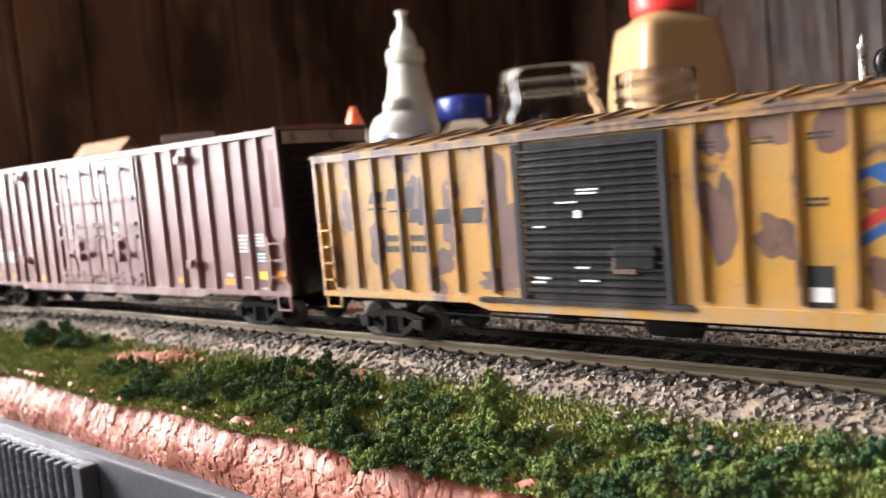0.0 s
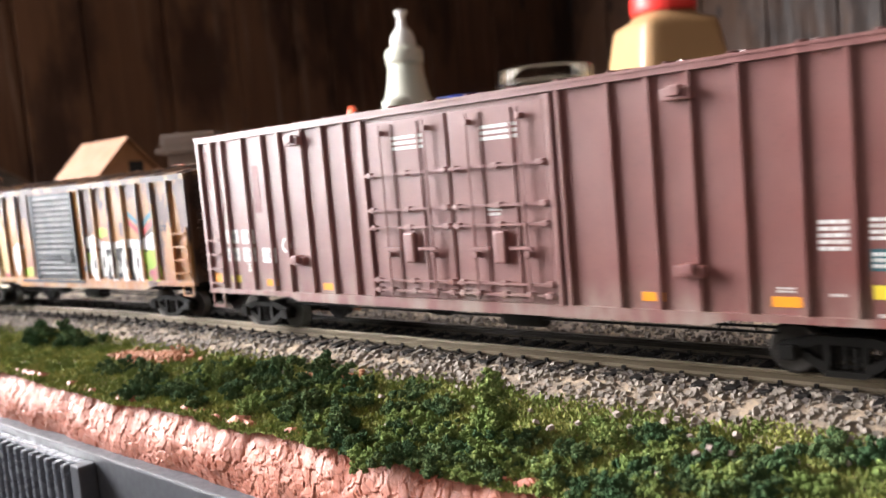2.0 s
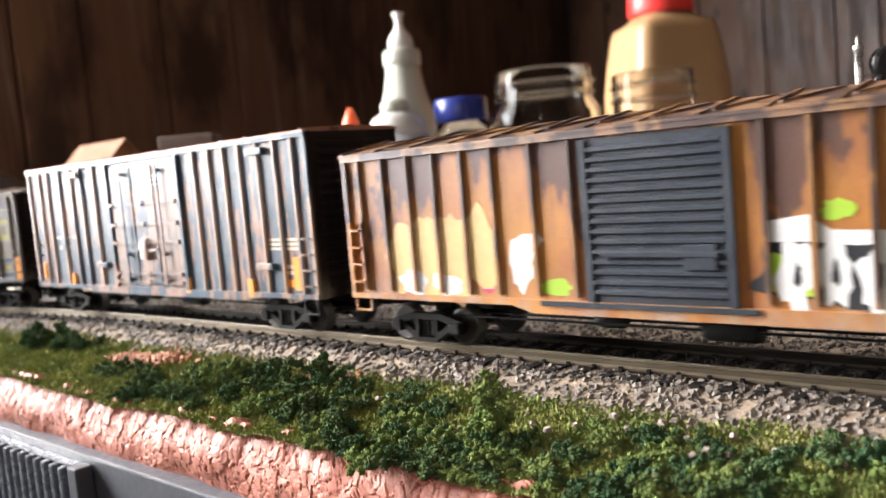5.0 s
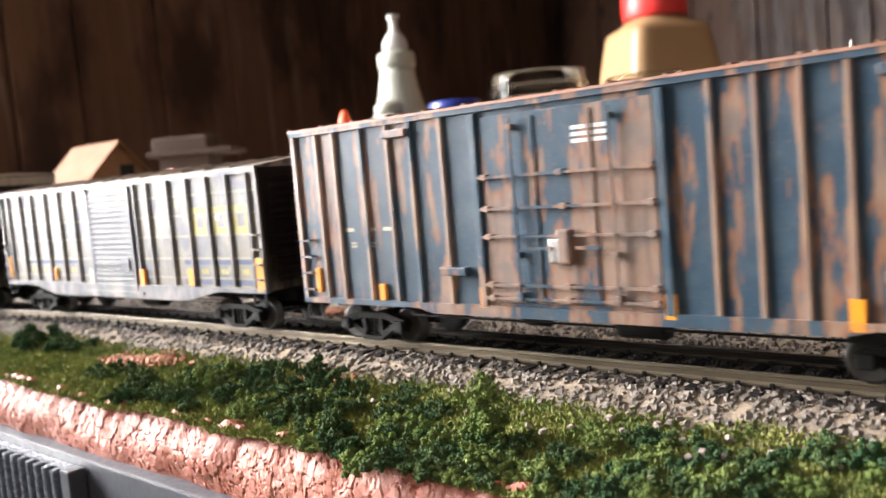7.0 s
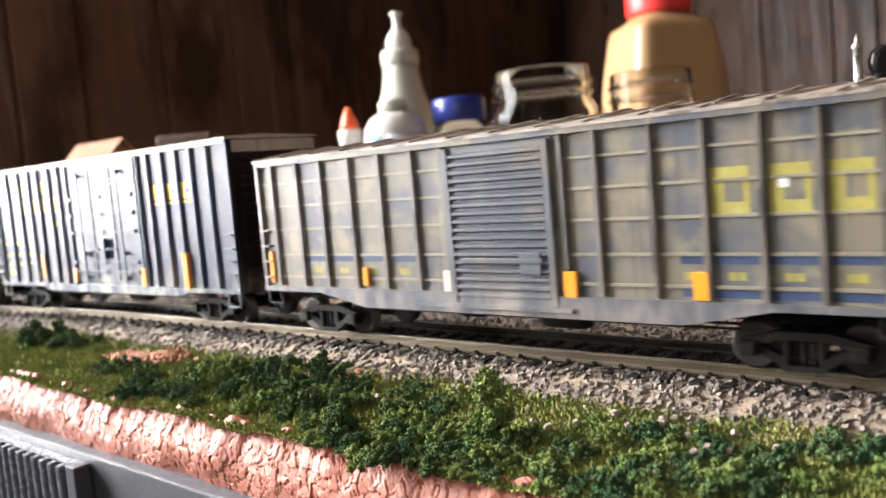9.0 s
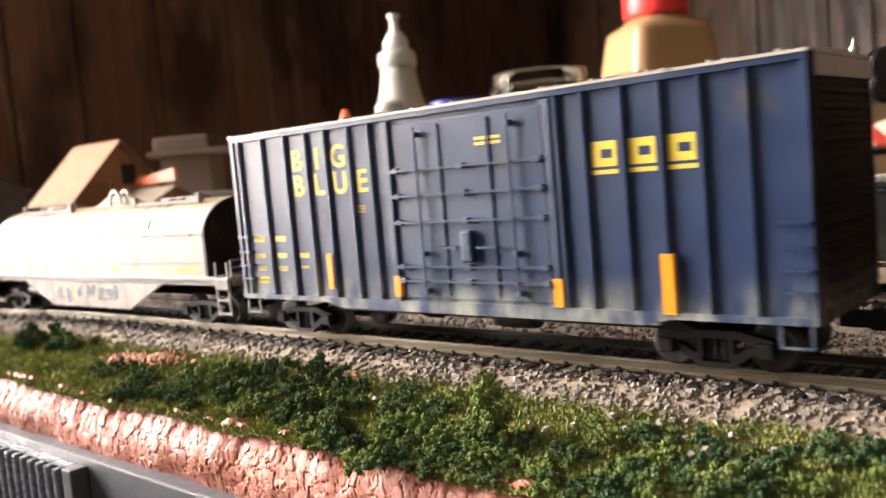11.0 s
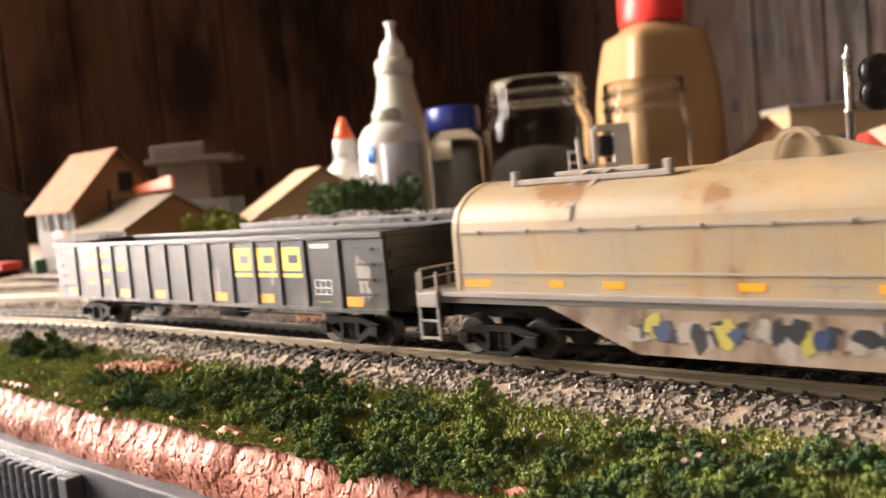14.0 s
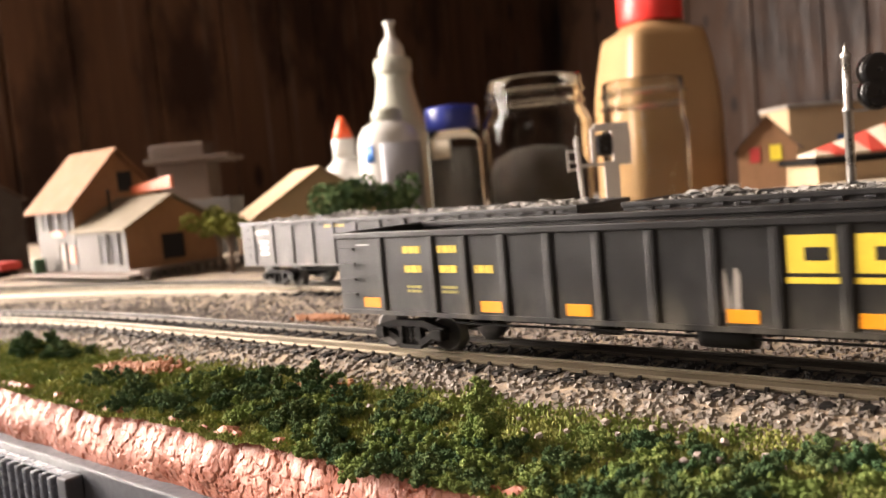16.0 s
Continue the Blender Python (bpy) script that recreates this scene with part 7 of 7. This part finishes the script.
    for q, r in zip(rows, rows[1:]):
        for j in range(4):
            bm.faces.new((q[j], r[j], r[(j + 1) % 4], q[(j + 1) % 4]))
    bmesh.ops.recalc_face_normals(bm, faces=bm.faces)
    solo("road", bm, PLASTER_GLARE, "pale strip for rail glare and light ballast by the second track", "road", kind="structure")


town()


def signals():
    s = thing("signal_mast", "silver signal mast with black lamp heads", "signal", m=pose(-0.0905, 0.1485, -0.006))
    bm = fresh()
    lathe(bm, [(0.0030, 0), (0.0030, 0.002), (0.0017, 0.003), (0.0016, 0.060), (0.0019, 0.0602), (0.0019, 0.0616), (0.0015, 0.0618), (0.0014, 0.0785), (0.0018, 0.0790), (0.0018, 0.0800), (0.0008, 0.0808), (0.0007, 0.0822), (0.0002, 0.0838)], 20)
    part("mast", bm, STEEL, s)
    bm = fresh()
    beam(bm, (0, 0, 0.0605), (0.0052, 0.0042, 0.0605), 0.0010)
    beam(bm, (0, 0, 0.0700), (0.0052, 0.0042, 0.0700), 0.0006)
    part("bracket", bm, STEEL, s)
    rng = random.Random(2)
    for k, z in enumerate((0.0735, 0.0660)):
        bm = fresh()
        m = pose(0.0080, 0.0050, z, 90, 0, 40)
        lathe(bm, [(0.0050, -0.0022), (0.0060, -0.0016), (0.0060, 0.0016), (0.0046, 0.0024)], 20, m)
        for i in range(7):
            a = i * 0.9
            soft_box(bm, 0.0060 + 0.0030 * math.cos(a), 0.0075 + 0.0030 * math.cos(a), 0.0030, 0.0056, z + 0.0040 * math.sin(a) - 0.0007, z + 0.0040 * math.sin(a) + 0.0007, 0.0002)
        for i in range(8):
            x, zz = 0.0046 + rng.uniform(0, 0.003), z + rng.uniform(-0.0040, 0.0040)
            beam(bm, (x, 0.0046, zz), (x + rng.uniform(-0.002, 0.002), 0.0030, zz + rng.uniform(-0.002, 0.002)), 0.0005)
        part("lamp_head", bm, SIGNAL_BLACK, s)
    w = thing("signal_mast", "white signal post with black target plate", "signal", m=pose(-0.2400, 0.2170, -0.005, 0, 0, 42))
    bm = fresh()
    beam(bm, (0, 0, 0), (-0.0035, 0, 0.0635), 0.0019)
    part("mast", bm, SIGNAL_WHITE, w)
    bm = fresh()
    for z in (0.0570, 0.0515, 0.0475):
        beam(bm, (-0.0085, 0, z), (-0.0030, 0, z), 0.0009)
    beam(bm, (-0.0085, 0, 0.0580), (-0.0085, 0, 0.0465), 0.0007)
    beam(bm, (-0.002, 0, 0.0490), (0.012, 0, 0.0490), 0.0014)
    part("bracket", bm, SIGNAL_WHITE, w)
    bm = fresh()
    for c in ((0.0040, 0.0060, 0.0500, 0.0680), (0.0060, 0.0240, 0.0660, 0.0700), (0.0150, 0.0245, 0.0480, 0.0660), (0.0100, 0.0180, 0.0290, 0.0500), (0.0110, 0.0175, 0.0, 0.0300)):
        soft_box(bm, c[0], c[1], -0.0010, 0.0010, c[2], c[3], 0.0004)
    part("plate", bm, SIGNAL_WHITE, w)
    bm = fresh()
    soft_box(bm, 0.0065, 0.0148, -0.0040, -0.0008, 0.0530, 0.0645, 0.0015)
    part("lamp_head", bm, SIGNAL_BLACK, w)


signals()
def foam_tree(x, y, r, top, mat, label, n, seed):
    """A foam crown on a short trunk."""
    t = thing("tree", label, "tree", "foam trees behind the track", m=pose(x, y, -0.005))
    bm = fresh()
    lathe(bm, [(0.0016, 0), (0.0012, (top + 0.005) * 0.5), (0.0006, top)], 8)
    for a in range(5):
        beam(bm, (0, 0, (top + 0.005) * 0.35), (r * 0.5 * math.cos(a * 1.3), r * 0.5 * math.sin(a * 1.3), top * 0.75), 0.0008)
    part("trunk", bm, PLATFORM, t)
    rng = np.random.default_rng(seed)
    k = 12
    c = rng.normal(0, 0.45, (k, 3)) * r
    h = (top + 0.005)
    c[:, 2] = h * 0.66 + np.clip(c[:, 2] * 0.5, -h * 0.28, h * 0.20)
    rad = rng.uniform(0.30, 0.55, k) * r
    rad = np.minimum(rad, h - c[:, 2])
    who = rng.integers(0, k, n)
    d = rng.normal(0, 1, (n, 3))
    d /= np.linalg.norm(d, axis=1)[:, None]
    p = c[who] + d * (rad[who] * rng.uniform(0.7, 1.08, n))[:, None]
    ob = new("crown", crumbs("crown", p, rng.uniform(0.0008, 0.0019, n), mat, 0.55, "blade", rng))
    ob.parent = t


foam_tree(-0.412, 0.212, 0.0240, 0.056, BUSH_DARK, "round dark green foam tree behind the gondolas", 3600, 301)
foam_tree(-0.388, 0.222, 0.0170, 0.050, BUSH_DARK, "small dark green foam tree behind the gondolas", 2200, 302)
foam_tree(-0.505, 0.170, 0.0130, 0.044, BUSH_PALE, "olive green foam shrub by the house", 1400, 303)
foam_tree(-0.478, 0.160, 0.0120, 0.041, BUSH_PALE, "olive green foam shrub by the house", 1200, 304)


# ---- the moving train ----
def rolled(t):
    """How far the train has rolled."""
    return 0.0873 * t - 0.000035 * t * t - 0.00143 * max(0.0, t - 14.0) ** 2


def motions():
    for c, L, centre, wheels in TRAIN:
        rows = []
        for i in range(33):
            t = i * 0.5
            s = centre + rolled(t)
            a, _ = track(s - 0.36 * L)
            b, _ = track(s + 0.36 * L)
            rows.append((t, pose((a.x + b.x) / 2, (a.y + b.y) / 2, 0, 0, 0, math.degrees(math.atan2(b.y - a.y, b.x - a.x)))))
        walk(c, rows)
        for ob, d in wheels:
            walk(ob, [(i / 15, pose(d, 0, WHEEL_R, 0, math.degrees(rolled(i / 15) / WHEEL_R), 0)) for i in range(241)])


motions()
